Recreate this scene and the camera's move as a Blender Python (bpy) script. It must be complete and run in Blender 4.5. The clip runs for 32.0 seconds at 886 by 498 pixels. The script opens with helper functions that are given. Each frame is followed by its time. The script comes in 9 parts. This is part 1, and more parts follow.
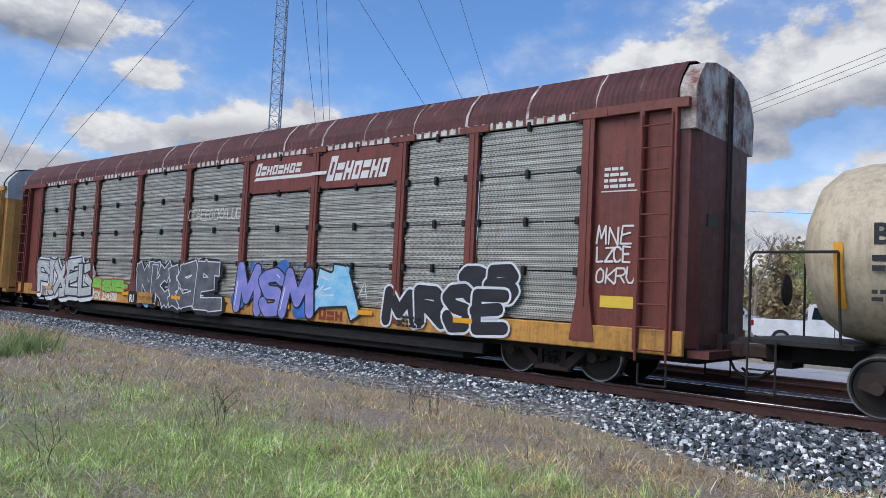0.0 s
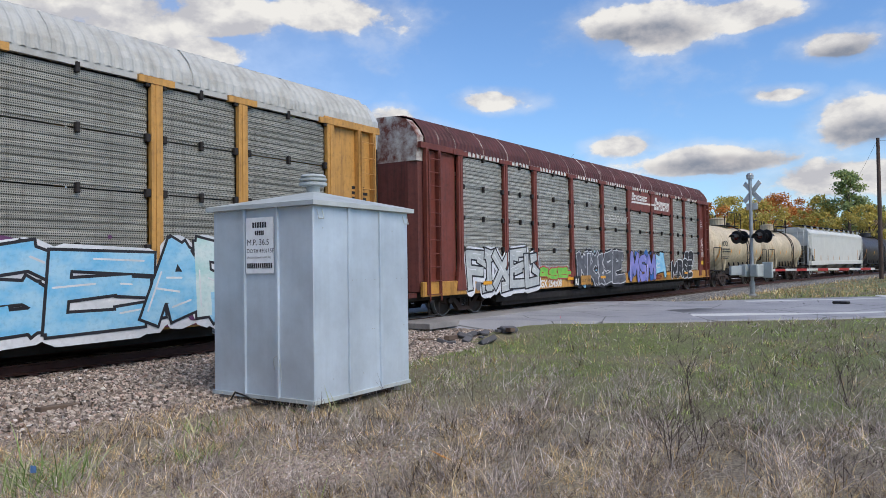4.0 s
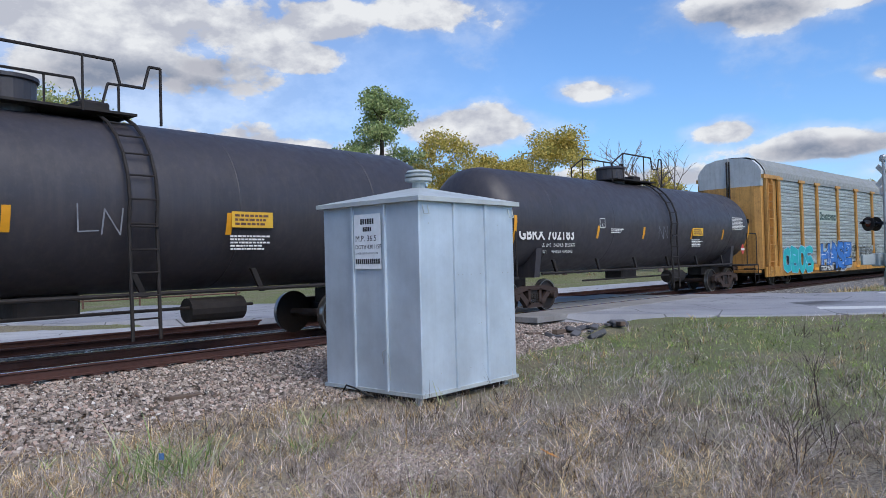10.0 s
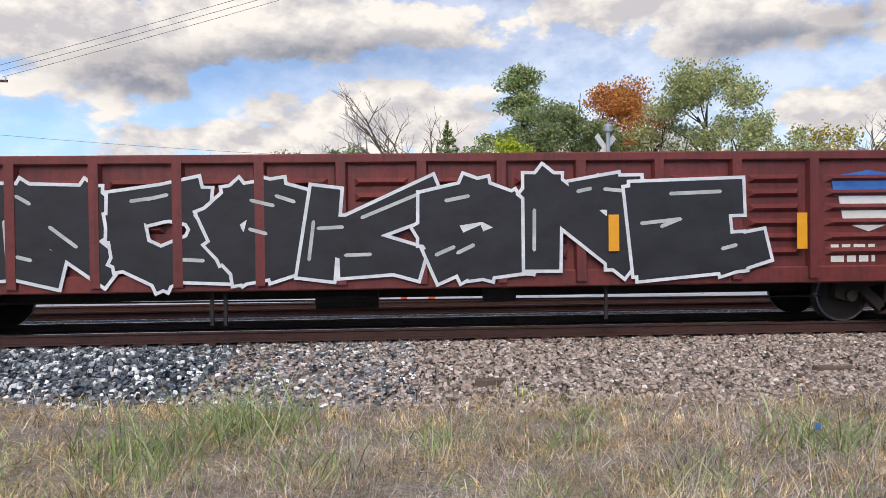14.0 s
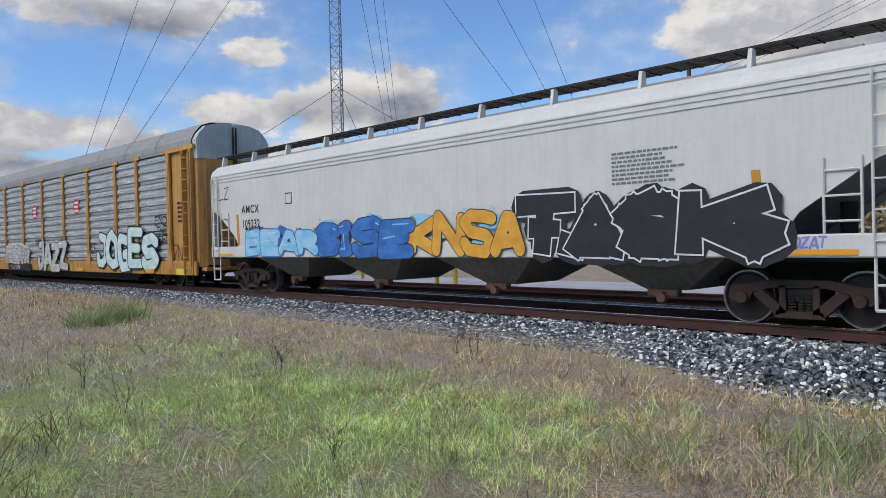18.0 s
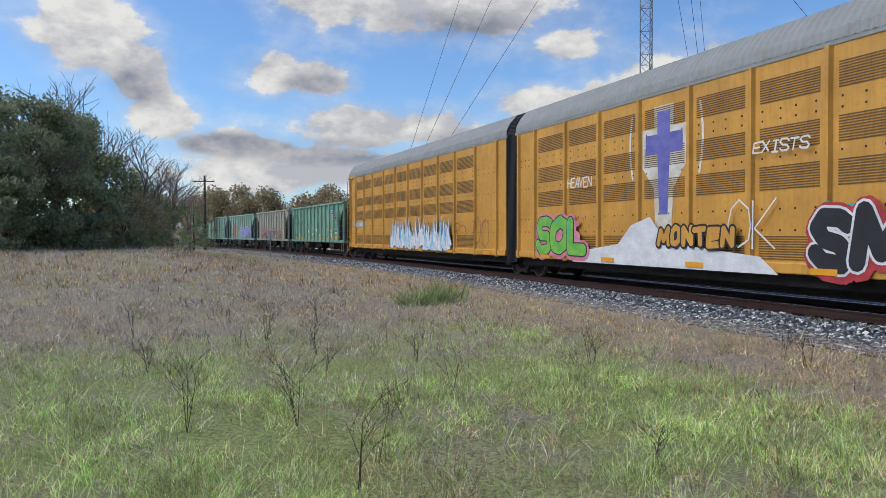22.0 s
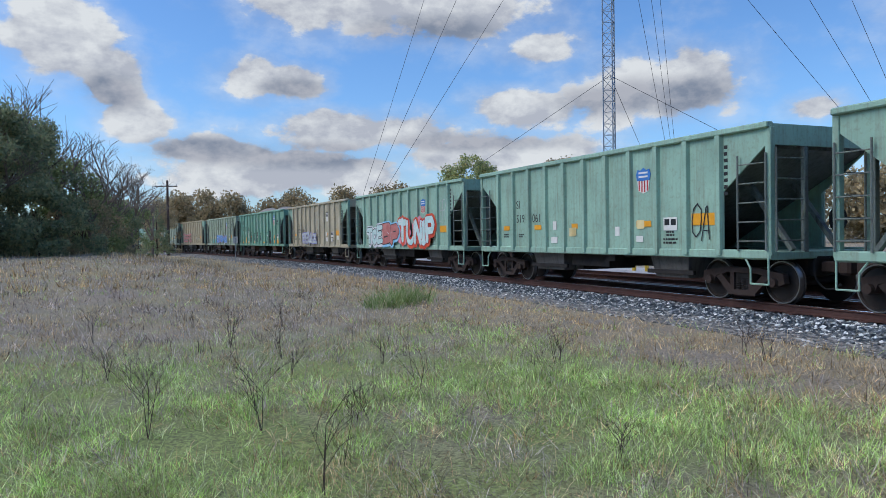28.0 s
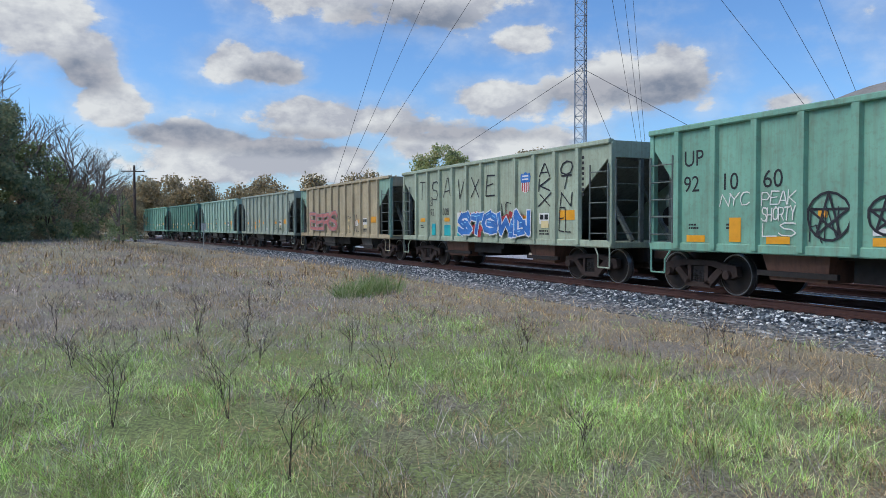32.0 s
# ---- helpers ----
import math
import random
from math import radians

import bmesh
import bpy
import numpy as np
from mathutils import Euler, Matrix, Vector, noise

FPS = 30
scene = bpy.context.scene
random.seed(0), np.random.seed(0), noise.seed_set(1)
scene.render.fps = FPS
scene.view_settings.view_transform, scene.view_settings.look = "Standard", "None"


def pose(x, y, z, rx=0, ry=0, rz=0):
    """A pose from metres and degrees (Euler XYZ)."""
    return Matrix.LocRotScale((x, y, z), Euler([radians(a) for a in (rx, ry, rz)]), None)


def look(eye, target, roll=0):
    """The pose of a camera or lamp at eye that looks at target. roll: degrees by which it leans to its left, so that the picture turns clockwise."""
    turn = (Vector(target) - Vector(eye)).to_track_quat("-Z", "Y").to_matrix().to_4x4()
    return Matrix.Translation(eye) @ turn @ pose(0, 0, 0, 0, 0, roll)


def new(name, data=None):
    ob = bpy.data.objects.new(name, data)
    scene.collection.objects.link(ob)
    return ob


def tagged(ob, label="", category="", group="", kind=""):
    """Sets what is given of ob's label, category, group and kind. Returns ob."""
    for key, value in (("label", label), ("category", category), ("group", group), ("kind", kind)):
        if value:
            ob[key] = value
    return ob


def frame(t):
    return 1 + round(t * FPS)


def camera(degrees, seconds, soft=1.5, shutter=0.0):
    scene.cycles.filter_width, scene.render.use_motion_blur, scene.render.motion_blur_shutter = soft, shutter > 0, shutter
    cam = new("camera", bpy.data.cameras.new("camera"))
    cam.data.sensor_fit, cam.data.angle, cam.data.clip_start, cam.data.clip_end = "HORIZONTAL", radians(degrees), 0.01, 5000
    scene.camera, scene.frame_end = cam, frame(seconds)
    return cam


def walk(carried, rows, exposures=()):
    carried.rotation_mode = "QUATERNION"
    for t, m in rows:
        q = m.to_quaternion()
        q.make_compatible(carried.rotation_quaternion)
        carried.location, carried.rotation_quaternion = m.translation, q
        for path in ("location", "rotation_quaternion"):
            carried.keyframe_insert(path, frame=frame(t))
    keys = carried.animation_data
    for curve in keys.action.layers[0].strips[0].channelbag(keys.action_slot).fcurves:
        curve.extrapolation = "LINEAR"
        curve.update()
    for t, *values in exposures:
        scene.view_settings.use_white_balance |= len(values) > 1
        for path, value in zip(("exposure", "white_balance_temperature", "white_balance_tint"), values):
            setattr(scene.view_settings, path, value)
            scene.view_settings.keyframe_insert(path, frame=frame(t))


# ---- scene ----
# The camera: held by hand at about eye height, turning on the spot; x along the track, y across it
EYE = 1.8
cam = camera(61.84, 32.0, soft=0.7)
# seconds, yaw, pitch, roll, and the small sway of the hand
PATH = [
    (0.0, 41.63, 3.27, -2.80, -0.88, 0.05, 0.00),
    (0.5, 28.81, 4.76, -2.94, -0.65, 0.09, -0.08),
    (1.0, 13.41, 5.28, -2.46, -0.19, -0.02, -0.01),
    (1.5, -5.18, 5.64, -1.13, -0.14, -0.09, -0.03),
    (2.0, -22.81, 4.27, -0.35, 0.07, 0.16, 0.09),
    (2.5, -36.48, 2.66, 1.15, 0.25, 0.14, 0.10),
    (3.0, -46.75, 1.95, 1.35, 0.10, 0.05, 0.02),
    (3.5, -53.38, 1.44, 1.12, 0.01, 0.00, -0.01),
    (4.0, -57.19, 1.30, 0.79, 0.03, -0.01, -0.02),
    (4.5, -59.72, 1.18, 0.53, 0.04, -0.01, -0.03),
    (6.5, -62.00, 0.71, 1.43, 0.13, -0.03, -0.00),
    (7.0, -60.69, 0.70, 1.87, 0.13, -0.03, -0.01),
    (7.5, -59.66, 0.66, 2.06, 0.12, -0.03, -0.01),
    (8.0, -59.09, 0.67, 2.05, 0.11, -0.02, -0.01),
    (8.5, -58.54, 0.70, 1.82, 0.11, -0.03, -0.01),
    (9.0, -57.11, 0.86, 1.58, 0.11, -0.01, -0.01),
    (9.5, -53.93, 0.94, 1.37, 0.08, -0.00, -0.01),
    (10.0, -48.91, 0.90, 1.45, 0.09, 0.01, 0.00),
    (10.5, -43.12, 0.85, 1.32, 0.08, 0.01, 0.00),
    (11.0, -37.58, 0.73, 1.30, 0.06, 0.04, 0.00),
    (11.5, -32.75, 0.51, 0.99, 0.03, 0.05, 0.01),
    (12.0, -28.13, 0.32, 0.61, 0.00, 0.07, -0.00),
    (12.5, -22.84, -0.05, 0.42, -0.01, 0.09, 0.00),
    (13.0, -16.52, -0.52, 0.37, -0.05, 0.09, -0.00),
    (13.5, -9.56, -0.94, 0.57, -0.08, 0.11, -0.03),
    (15.5, 17.81, -1.21, 1.27, 0.09, 0.21, 0.00),
    (16.0, 24.60, -0.95, 1.85, 0.08, 0.20, -0.00),
    (16.5, 31.14, -0.80, 2.13, 0.10, 0.13, 0.01),
    (17.0, 37.25, -0.60, 2.11, 0.10, 0.11, 0.00),
    (17.5, 42.79, -0.57, 1.71, 0.07, 0.11, -0.01),
    (18.0, 47.91, -0.67, 1.38, 0.05, 0.10, -0.01),
    (18.5, 53.07, -0.72, 1.39, 0.01, 0.10, -0.00),
    (19.0, 58.22, -0.79, 1.67, -0.04, 0.07, -0.01),
    (19.5, 62.80, -1.06, 1.77, -0.03, 0.01, -0.00),
    (20.0, 66.28, -1.36, 1.57, -0.04, -0.06, 0.00),
    (20.5, 68.48, -1.55, 1.09, -0.06, -0.08, -0.00),
    (21.0, 69.79, -1.57, 0.55, -0.07, -0.08, 0.00),
    (21.5, 70.50, -1.36, 0.28, -0.07, -0.08, 0.00),
    (22.0, 70.85, -1.16, 0.13, -0.07, -0.09, 0.01),
    (22.5, 70.98, -1.06, 0.10, -0.06, -0.09, 0.01),
    (23.0, 71.02, -1.12, 0.05, -0.04, -0.10, 0.01),
    (23.5, 70.81, -1.23, -0.10, -0.04, -0.12, 0.02),
    (24.0, 70.46, -1.36, -0.18, -0.04, -0.11, 0.01),
    (24.5, 69.98, -1.46, -0.24, -0.04, -0.09, 0.01),
    (25.0, 69.35, -1.46, -0.35, -0.05, -0.08, 0.00),
    (25.5, 68.64, -1.41, -0.39, -0.05, -0.06, -0.00),
    (27.5, 67.90, -0.91, 0.68, -0.06, -0.04, 0.00),
    (28.0, 68.34, -0.98, 0.85, -0.06, -0.05, -0.01),
    (28.5, 68.71, -1.19, 0.86, -0.07, -0.06, -0.01),
    (29.0, 68.90, -1.42, 0.78, -0.07, -0.06, -0.02),
    (29.5, 68.99, -1.61, 0.76, -0.06, -0.05, -0.03),
    (30.0, 68.98, -1.73, 0.65, -0.06, -0.06, -0.02),
    (30.5, 68.74, -1.88, 0.55, -0.06, -0.06, -0.00),
    (31.0, 68.13, -1.92, 0.35, -0.04, -0.06, -0.00),
    (31.5, 67.17, -1.92, 0.16, -0.02, -0.06, -0.00),
    (32.0, 66.11, -1.80, 0.11, 0.00, -0.05, -0.00),
]
walk(cam, [(t, pose(x, y, EYE + z, 90 + p, r, yaw)) for t, yaw, p, r, x, y, z in PATH],
     exposures=[(0.0, 0.0, 5900, 10), (1.5, 0.25, 6500, 10), (3.0, 0.15, 6400, 10), (7.0, -0.05, 5800, 10), (9.0, -0.03, 5650, 10), (10.5, 0.15, 6100, 10), (12.0, 0.5, 7000, 12), (13.5, 0.27, 6700, 12), (15.5, 0.22, 6400, 11), (17.0, -0.13, 6400, 10),
                (18.0, -0.08, 6200, 10), (20.0, -0.04, 6100, 10), (24.0, -0.08, 6200, 8), (28.0, -0.12, 5700, 8), (32.0, -0.12, 5800, 8)])

# World: clear evening sky, low soft sun behind the camera
SUN_AZ, SUN_EL = 195.0, 47.0     # degrees clockwise from +y, and up
world = bpy.data.worlds.new("sky")
scene.world = world
world.use_nodes = True
wn = world.node_tree.nodes
sky = wn.new("ShaderNodeTexSky")
sky.sky_type, sky.sun_disc = "NISHITA", False
sky.sun_elevation, sky.sun_rotation = radians(SUN_EL), radians(SUN_AZ)
sky.air_density, sky.dust_density, sky.ozone_density = 1.0, 0.6, 2.0
tint = wn.new("ShaderNodeMix")
tint.data_type, tint.blend_type = "RGBA", "MULTIPLY"
tint.inputs[0].default_value, tint.inputs[7].default_value = 1.0, (0.74, 0.9, 1.08, 1)
world.node_tree.links.new(sky.outputs[0], tint.inputs[6])
world.node_tree.links.new(tint.outputs[2], wn["Background"].inputs[0])
wn["Background"].inputs[1].default_value = 0.15
sun = new("sun", bpy.data.lights.new("sun", "SUN"))
sun.data.energy, sun.data.angle, sun.data.color = 2.9, radians(50), (1.0, 0.87, 0.72)
az, el = radians(SUN_AZ), radians(SUN_EL)
sun.matrix_basis = look((math.sin(az) * math.cos(el) * 50, math.cos(az) * math.cos(el) * 50, math.sin(el) * 50), (0, 0, 0))

RAIL = 0.33          # top of the rails
RC, YC = 622.0, 12.7  # radius of the curve, and how far the track's middle passes before the camera


def arc(s, off=0.0, z=0.0):
    """A pose on the track's curve, s metres to the right along it, off metres further away from the camera."""
    a = s / RC
    return pose((RC + off) * math.sin(a), YC - RC + (RC + off) * math.cos(a), z, 0, 0, -math.degrees(a))


def run(t):
    """How far the train has rolled after t seconds."""
    return 12.066 * t + 0.0279 * t * t


# ---- meshes ----
class Shape:
    """Vertices and faces, gathered piece by piece."""

    def __init__(self):
        self.v, self.f = [], []

    def add(self, verts, faces):
        n = len(self.v)
        self.v += [tuple(p) for p in verts]
        self.f += [[n + i for i in f] for f in faces]
        return self

    def box(self, x0, x1, y0, y1, z0, z1):
        return self.add([(x, y, z) for x in (x0, x1) for y in (y0, y1) for z in (z0, z1)],
                        [(0, 1, 3, 2), (4, 6, 7, 5), (0, 4, 5, 1), (2, 3, 7, 6), (0, 2, 6, 4), (1, 5, 7, 3)])

    def rbox(self, x0, x1, y0, y1, z0, z1, r):
        """A box with chamfered edges all round."""
        v, f = [], []
        for z, q in ((z0, r), (z0 + r, 0), (z1 - r, 0), (z1, r)):
            v += [(x0 + r, y0 + q, z), (x1 - r, y0 + q, z), (x1 - q, y0 + r, z), (x1 - q, y1 - r, z),
                  (x1 - r, y1 - q, z), (x0 + r, y1 - q, z), (x0 + q, y1 - r, z), (x0 + q, y0 + r, z)]
        for k in range(3):
            f += [(8 * k + i, 8 * k + (i + 1) % 8, 8 * k + 8 + (i + 1) % 8, 8 * k + 8 + i) for i in range(8)]
        f += [tuple(range(7, -1, -1)), tuple(range(24, 32))]
        return self.add(v, f)

    def prism(self, poly, axis, a, b):
        """The outline poly (pairs) drawn out along an axis from a to b. Pairs are the other two axes, in order."""
        put = {"x": lambda p, q: (q, p[0], p[1]), "y": lambda p, q: (p[0], q, p[1]), "z": lambda p, q: (p[0], p[1], q)}[axis]
        n = len(poly)
        return self.add([put(p, a) for p in poly] + [put(p, b) for p in poly],
                        [tuple(range(n - 1, -1, -1)), tuple(range(n, 2 * n))] + [(i, (i + 1) % n, n + (i + 1) % n, n + i) for i in range(n)])

    def cyl(self, a, b, r, r2=None, n=12):
        a, b = Vector(a), Vector(b)
        d = (b - a).normalized()
        u = d.orthogonal().normalized()
        w = d.cross(u)
        r2 = r if r2 is None else r2
        ring = [u * math.cos(i * math.tau / n) + w * math.sin(i * math.tau / n) for i in range(n)]
        return self.add([a + p * r for p in ring] + [b + p * r2 for p in ring],
                        [tuple(range(n - 1, -1, -1)), tuple(range(n, 2 * n))] + [(i, (i + 1) % n, n + (i + 1) % n, n + i) for i in range(n)])

    def tube(self, pts, r, n=6):
        for a, b in zip(pts, pts[1:]):
            self.cyl(a, b, r, n=n)
        return self

    def lathe(self, prof, n=24, axis="z", at=(0, 0, 0), caps=True):
        """prof: (radius, height) pairs, turned about an axis through at."""
        v = []
        for r, h in prof:
            for i in range(n):
                c, s = r * math.cos(i * math.tau / n), r * math.sin(i * math.tau / n)
                p = {"z": (c, s, h), "x": (h, c, s), "y": (s, h, c)}[axis]
                v.append((p[0] + at[0], p[1] + at[1], p[2] + at[2]))
        f = [(k * n + i, k * n + (i + 1) % n, (k + 1) * n + (i + 1) % n, (k + 1) * n + i) for k in range(len(prof) - 1) for i in range(n)]
        if caps:
            f += [tuple(range(n - 1, -1, -1)), tuple(range((len(prof) - 1) * n, len(prof) * n))]
        return self.add(v, f)

    def mesh(self, name, material, smooth=False):
        me = bpy.data.meshes.new(name)
        me.from_pydata(self.v, [], self.f)
        me.materials.append(material)
        if smooth:
            me.polygons.foreach_set("use_smooth", [True] * len(me.polygons))
            me.set_sharp_from_angle(angle=radians(35))
        me.update()
        return me


def part(name, shape, material, parent=None, label="", smooth=False, m=None):
    """A shape, or a mesh that is there already, as one object, under a thing or a part."""
    me = shape if isinstance(shape, bpy.types.Mesh) else shape.mesh(name, material, smooth)
    ob = new(name, me)
    ob.parent = parent
    if m is not None:
        ob.matrix_basis = m
    if label:
        tagged(ob, label)
    return ob


def thing(name, label, category, group="", m=None):
    """An Empty that carries a thing's parts."""
    ob = tagged(new(name), label, category, group)
    ob.empty_display_size = 0.2
    if m is not None:
        ob.matrix_basis = m
    return ob


def arrays(name, verts, faces, material, smooth=False):
    """A big mesh from arrays of vertices and of triangles or quads."""
    me = bpy.data.meshes.new(name)
    k = faces.shape[1]
    me.vertices.add(len(verts))
    me.vertices.foreach_set("co", np.ascontiguousarray(verts, dtype=np.float32).ravel())
    me.loops.add(faces.size)
    me.loops.foreach_set("vertex_index", np.ascontiguousarray(faces, dtype=np.int32).ravel())
    me.polygons.add(len(faces))
    me.polygons.foreach_set("loop_start", np.arange(0, faces.size, k, dtype=np.int32))
    me.polygons.foreach_set("use_smooth", np.full(len(faces), smooth))
    me.materials.append(material)
    me.update(calc_edges=True)
    me.validate()
    return me


# ---- materials ----
def rgb(h):
    """Linear colour from a hex code of display values."""
    return tuple(((c / 12.92) if c <= 0.04045 else ((c + 0.055) / 1.055) ** 2.4) for c in (int(h[i:i + 2], 16) / 255 for i in (0, 2, 4))) + (1,)


class Nodes:
    """A material's node tree, written in short."""

    def __init__(self, name):
        self.mat = bpy.data.materials.new(name)
        self.mat.use_nodes = True
        self.t = self.mat.node_tree
        self.bsdf = self.t.nodes["Principled BSDF"]
        self.out = self.t.nodes["Material Output"]

    def n(self, kind, **inputs):
        node = self.t.nodes.new("ShaderNode" + kind)
        for k, v in inputs.items():
            self.put(node, k.replace("_", " "), v)
        return node

    def put(self, node, key, v):
        sock = node.inputs[key]
        if isinstance(v, bpy.types.NodeSocket):
            self.t.links.new(v, sock)
        else:
            sock.default_value = v

    def coords(self, kind="Object", scale=(1, 1, 1)):
        c = self.n("TexCoord").outputs[kind]
        mp = self.n("Mapping")
        self.t.links.new(c, mp.inputs[0])
        mp.inputs["Scale"].default_value = scale
        return mp.outputs[0]

    def noise(self, vec, scale, detail=4, rough=0.6):
        nd = self.n("TexNoise", Scale=scale, Detail=detail, Roughness=rough)
        self.t.links.new(vec, nd.inputs["Vector"])
        return nd.outputs["Fac"]

    def ramp(self, fac, stops):
        r = self.n("ValToRGB")
        self.t.links.new(fac, r.inputs[0])
        e = r.color_ramp.elements
        while len(e) < len(stops):
            e.new(0.5)
        for el_, (p, c) in zip(e, stops):
            el_.position, el_.color = p, c if len(c) == 4 else (*c, 1)
        return r.outputs[0]

    def mix(self, fac, a, b, mode="MIX"):
        m = self.n("Mix")
        m.data_type, m.blend_type = "RGBA", mode
        for i, v in ((0, fac), (6, a), (7, b)):
            if isinstance(v, bpy.types.NodeSocket):
                self.t.links.new(v, m.inputs[i])
            else:
                m.inputs[i].default_value = v
        return m.outputs[2]

    def math(self, op, a, b=0.0):
        m = self.n("Math")
        m.operation = op
        for i, v in ((0, a), (1, b)):
            if isinstance(v, bpy.types.NodeSocket):
                self.t.links.new(v, m.inputs[i])
            else:
                m.inputs[i].default_value = v
        return m.outputs[0]

    def bump(self, height, strength=0.3, distance=0.01):
        b = self.n("Bump", Strength=strength, Distance=distance)
        self.t.links.new(height, b.inputs["Height"])
        self.t.links.new(b.outputs[0], self.bsdf.inputs["Normal"])

    def done(self, colour, rough=0.6, metal=0.0):
        for key, v in (("Base Color", colour), ("Roughness", rough), ("Metallic", metal)):
            self.put(self.bsdf, key, v)
        return self.mat


def paint(name, hexc, dirt="5a4a3c", amount=0.45, rough=0.55, streaks=True, metal=0.0, fine=9.0, uneven=1.0):
    """Weathered paint: fine grain, blotches, and streaks that run down."""
    k = Nodes(name)
    c, d = rgb(hexc), rgb(dirt)
    lo = tuple(x * (1 - 0.22 * uneven) for x in c[:3]) + (1,)
    hi = tuple(min(1, x * (1 + 0.12 * uneven)) for x in c[:3]) + (1,)
    o = k.coords()
    col = k.mix(k.ramp(k.noise(o, 0.9, 5), [(0.3, (0, 0, 0)), (0.7, (1, 1, 1))]), lo, hi)
    col = k.mix(k.math("MULTIPLY", k.ramp(k.noise(o, fine, 6, 0.7), [(0.5, (0, 0, 0)), (0.75, (1, 1, 1))]), amount), col, d)
    if streaks:
        st = k.ramp(k.noise(k.coords(scale=(5.5, 5.5, 0.35)), 1.6, 5, 0.65), [(0.46, (0, 0, 0)), (0.72, (1, 1, 1))])
        col = k.mix(k.math("MULTIPLY", st, amount), col, d)
    k.bump(k.noise(o, 30, 3), 0.12, 0.004)
    r = k.n("MapRange", From_Min=0.2, From_Max=0.8, To_Min=rough - 0.12, To_Max=min(1, rough + 0.2))
    k.t.links.new(k.noise(o, 4, 4), r.inputs[0])
    return k.done(col, r.outputs[0], metal)


def plain(name, hexc, rough=0.6, metal=0.0):
    k = Nodes(name)
    c = rgb(hexc)
    o = k.coords()
    col = k.mix(k.noise(o, 7, 4), tuple(x * 0.8 for x in c[:3]) + (1,), tuple(min(1, x * 1.15) for x in c[:3]) + (1,))
    return k.done(col, rough, metal)

def perforated(name, hexc, dark, sx, sz, radius, rust):
    """Galvanised sheet with rows of punched holes, streaked by rust and soot."""
    k = Nodes(name)
    o = k.coords()
    base = k.mix(k.ramp(k.noise(o, 1.3, 5), [(0.3, (0, 0, 0)), (0.72, (1, 1, 1))]), tuple(x * 0.72 for x in rgb(hexc)[:3]) + (1,), rgb(hexc))
    st = k.ramp(k.noise(k.coords(scale=(5, 5, 0.5)), 1.4, 5, 0.7), [(0.5, (0, 0, 0)), (0.78, (1, 1, 1))])
    base = k.mix(k.math("MULTIPLY", st, 0.6), base, rgb(rust))
    wide = k.ramp(k.noise(k.coords(scale=(0.25, 1, 1.6)), 1.1, 4, 0.6), [(0.48, (0, 0, 0)), (0.75, (1, 1, 1))])
    base = k.mix(k.math("MULTIPLY", wide, 0.5), base, rgb("4d4a42"))
    lines = k.ramp(k.noise(k.coords(scale=(0.6, 1, 22)), 1.0, 4, 0.7), [(0.42, (0, 0, 0)), (0.62, (1, 1, 1))])
    base = k.mix(k.math("MULTIPLY", lines, 0.55), base, rgb("55554c"))
    mp = k.n("Mapping")
    k.t.links.new(k.n("TexCoord").outputs["Object"], mp.inputs[0])
    mp.inputs["Scale"].default_value = (sx, 0, sz)
    fr = k.n("VectorMath")
    fr.operation = "FRACTION"
    k.t.links.new(mp.outputs[0], fr.inputs[0])
    di = k.n("VectorMath")
    di.operation = "DISTANCE"
    k.t.links.new(fr.outputs[0], di.inputs[0])
    di.inputs[1].default_value = (0.5, 0, 0.5)
    hole = k.math("LESS_THAN", di.outputs["Value"], radius)
    col = k.mix(hole, base, rgb(dark))
    return k.done(col, 0.5, 0.25)


def rusty_roof(name, hexc, rust, pale, amount):
    """Painted roof sheet, flaking to rust, with pale runs."""
    k = Nodes(name)
    o = k.coords()
    a = k.ramp(k.noise(o, 2.2, 7, 0.7), [(0.5 - 0.25 * amount, (0, 0, 0)), (0.62, (1, 1, 1))])
    col = k.mix(a, rgb(hexc), rgb(rust))
    st = k.ramp(k.noise(k.coords(scale=(3.0, 0.5, 0.5)), 1.2, 6, 0.75), [(0.62, (0, 0, 0)), (0.7, (1, 1, 1))])
    col = k.mix(k.math("MULTIPLY", st, 0.55), col, rgb(pale))
    k.bump(k.noise(o, 20, 4), 0.2, 0.005)
    return k.done(col, 0.7, 0.1)


BLACK = plain("signal_black", "141416", 0.5)
SP_RED = paint("oxide_red_paint", "74392c", "2c1c18", 0.5)
DARK_RED = paint("weathered_dark_red_paint", "63342d", "241715", 0.55)
SP_PANEL = perforated("old_galvanised_sheet", "cbc9bd", "2f302b", 30, 27, 0.3, "7a6146")
WR_PANEL = perforated("dull_grey_sheet", "b3b0a3", "3a3a34", 30, 27, 0.3, "5c5044")
FX_PANEL = perforated("bright_galvanised_sheet", "c3ccc8", "5d625f", 9, 13, 0.22, "8d8878")
KC_PANEL = perforated("ribbed_galvanised_sheet", "d2d6d6", "6a6d6e", 8, 13, 0.2, "8a8780")
YELLOW = paint("yellow_car_paint", "c2914a", "6b4c2c", 0.55)
SILL_YELLOW = paint("dirty_yellow_sill", "bd8a3c", "4a3622", 0.6)
ORANGE_MARK = plain("reflective_orange", "dc9a1e", 0.4)
GREY_ROOF = rusty_roof("grey_roof", "8d908f", "858782", "999b99", 0.3)
WHITE_ROOF = rusty_roof("white_roof", "b6b6b0", "a3a199", "c0beb8", 0.3)
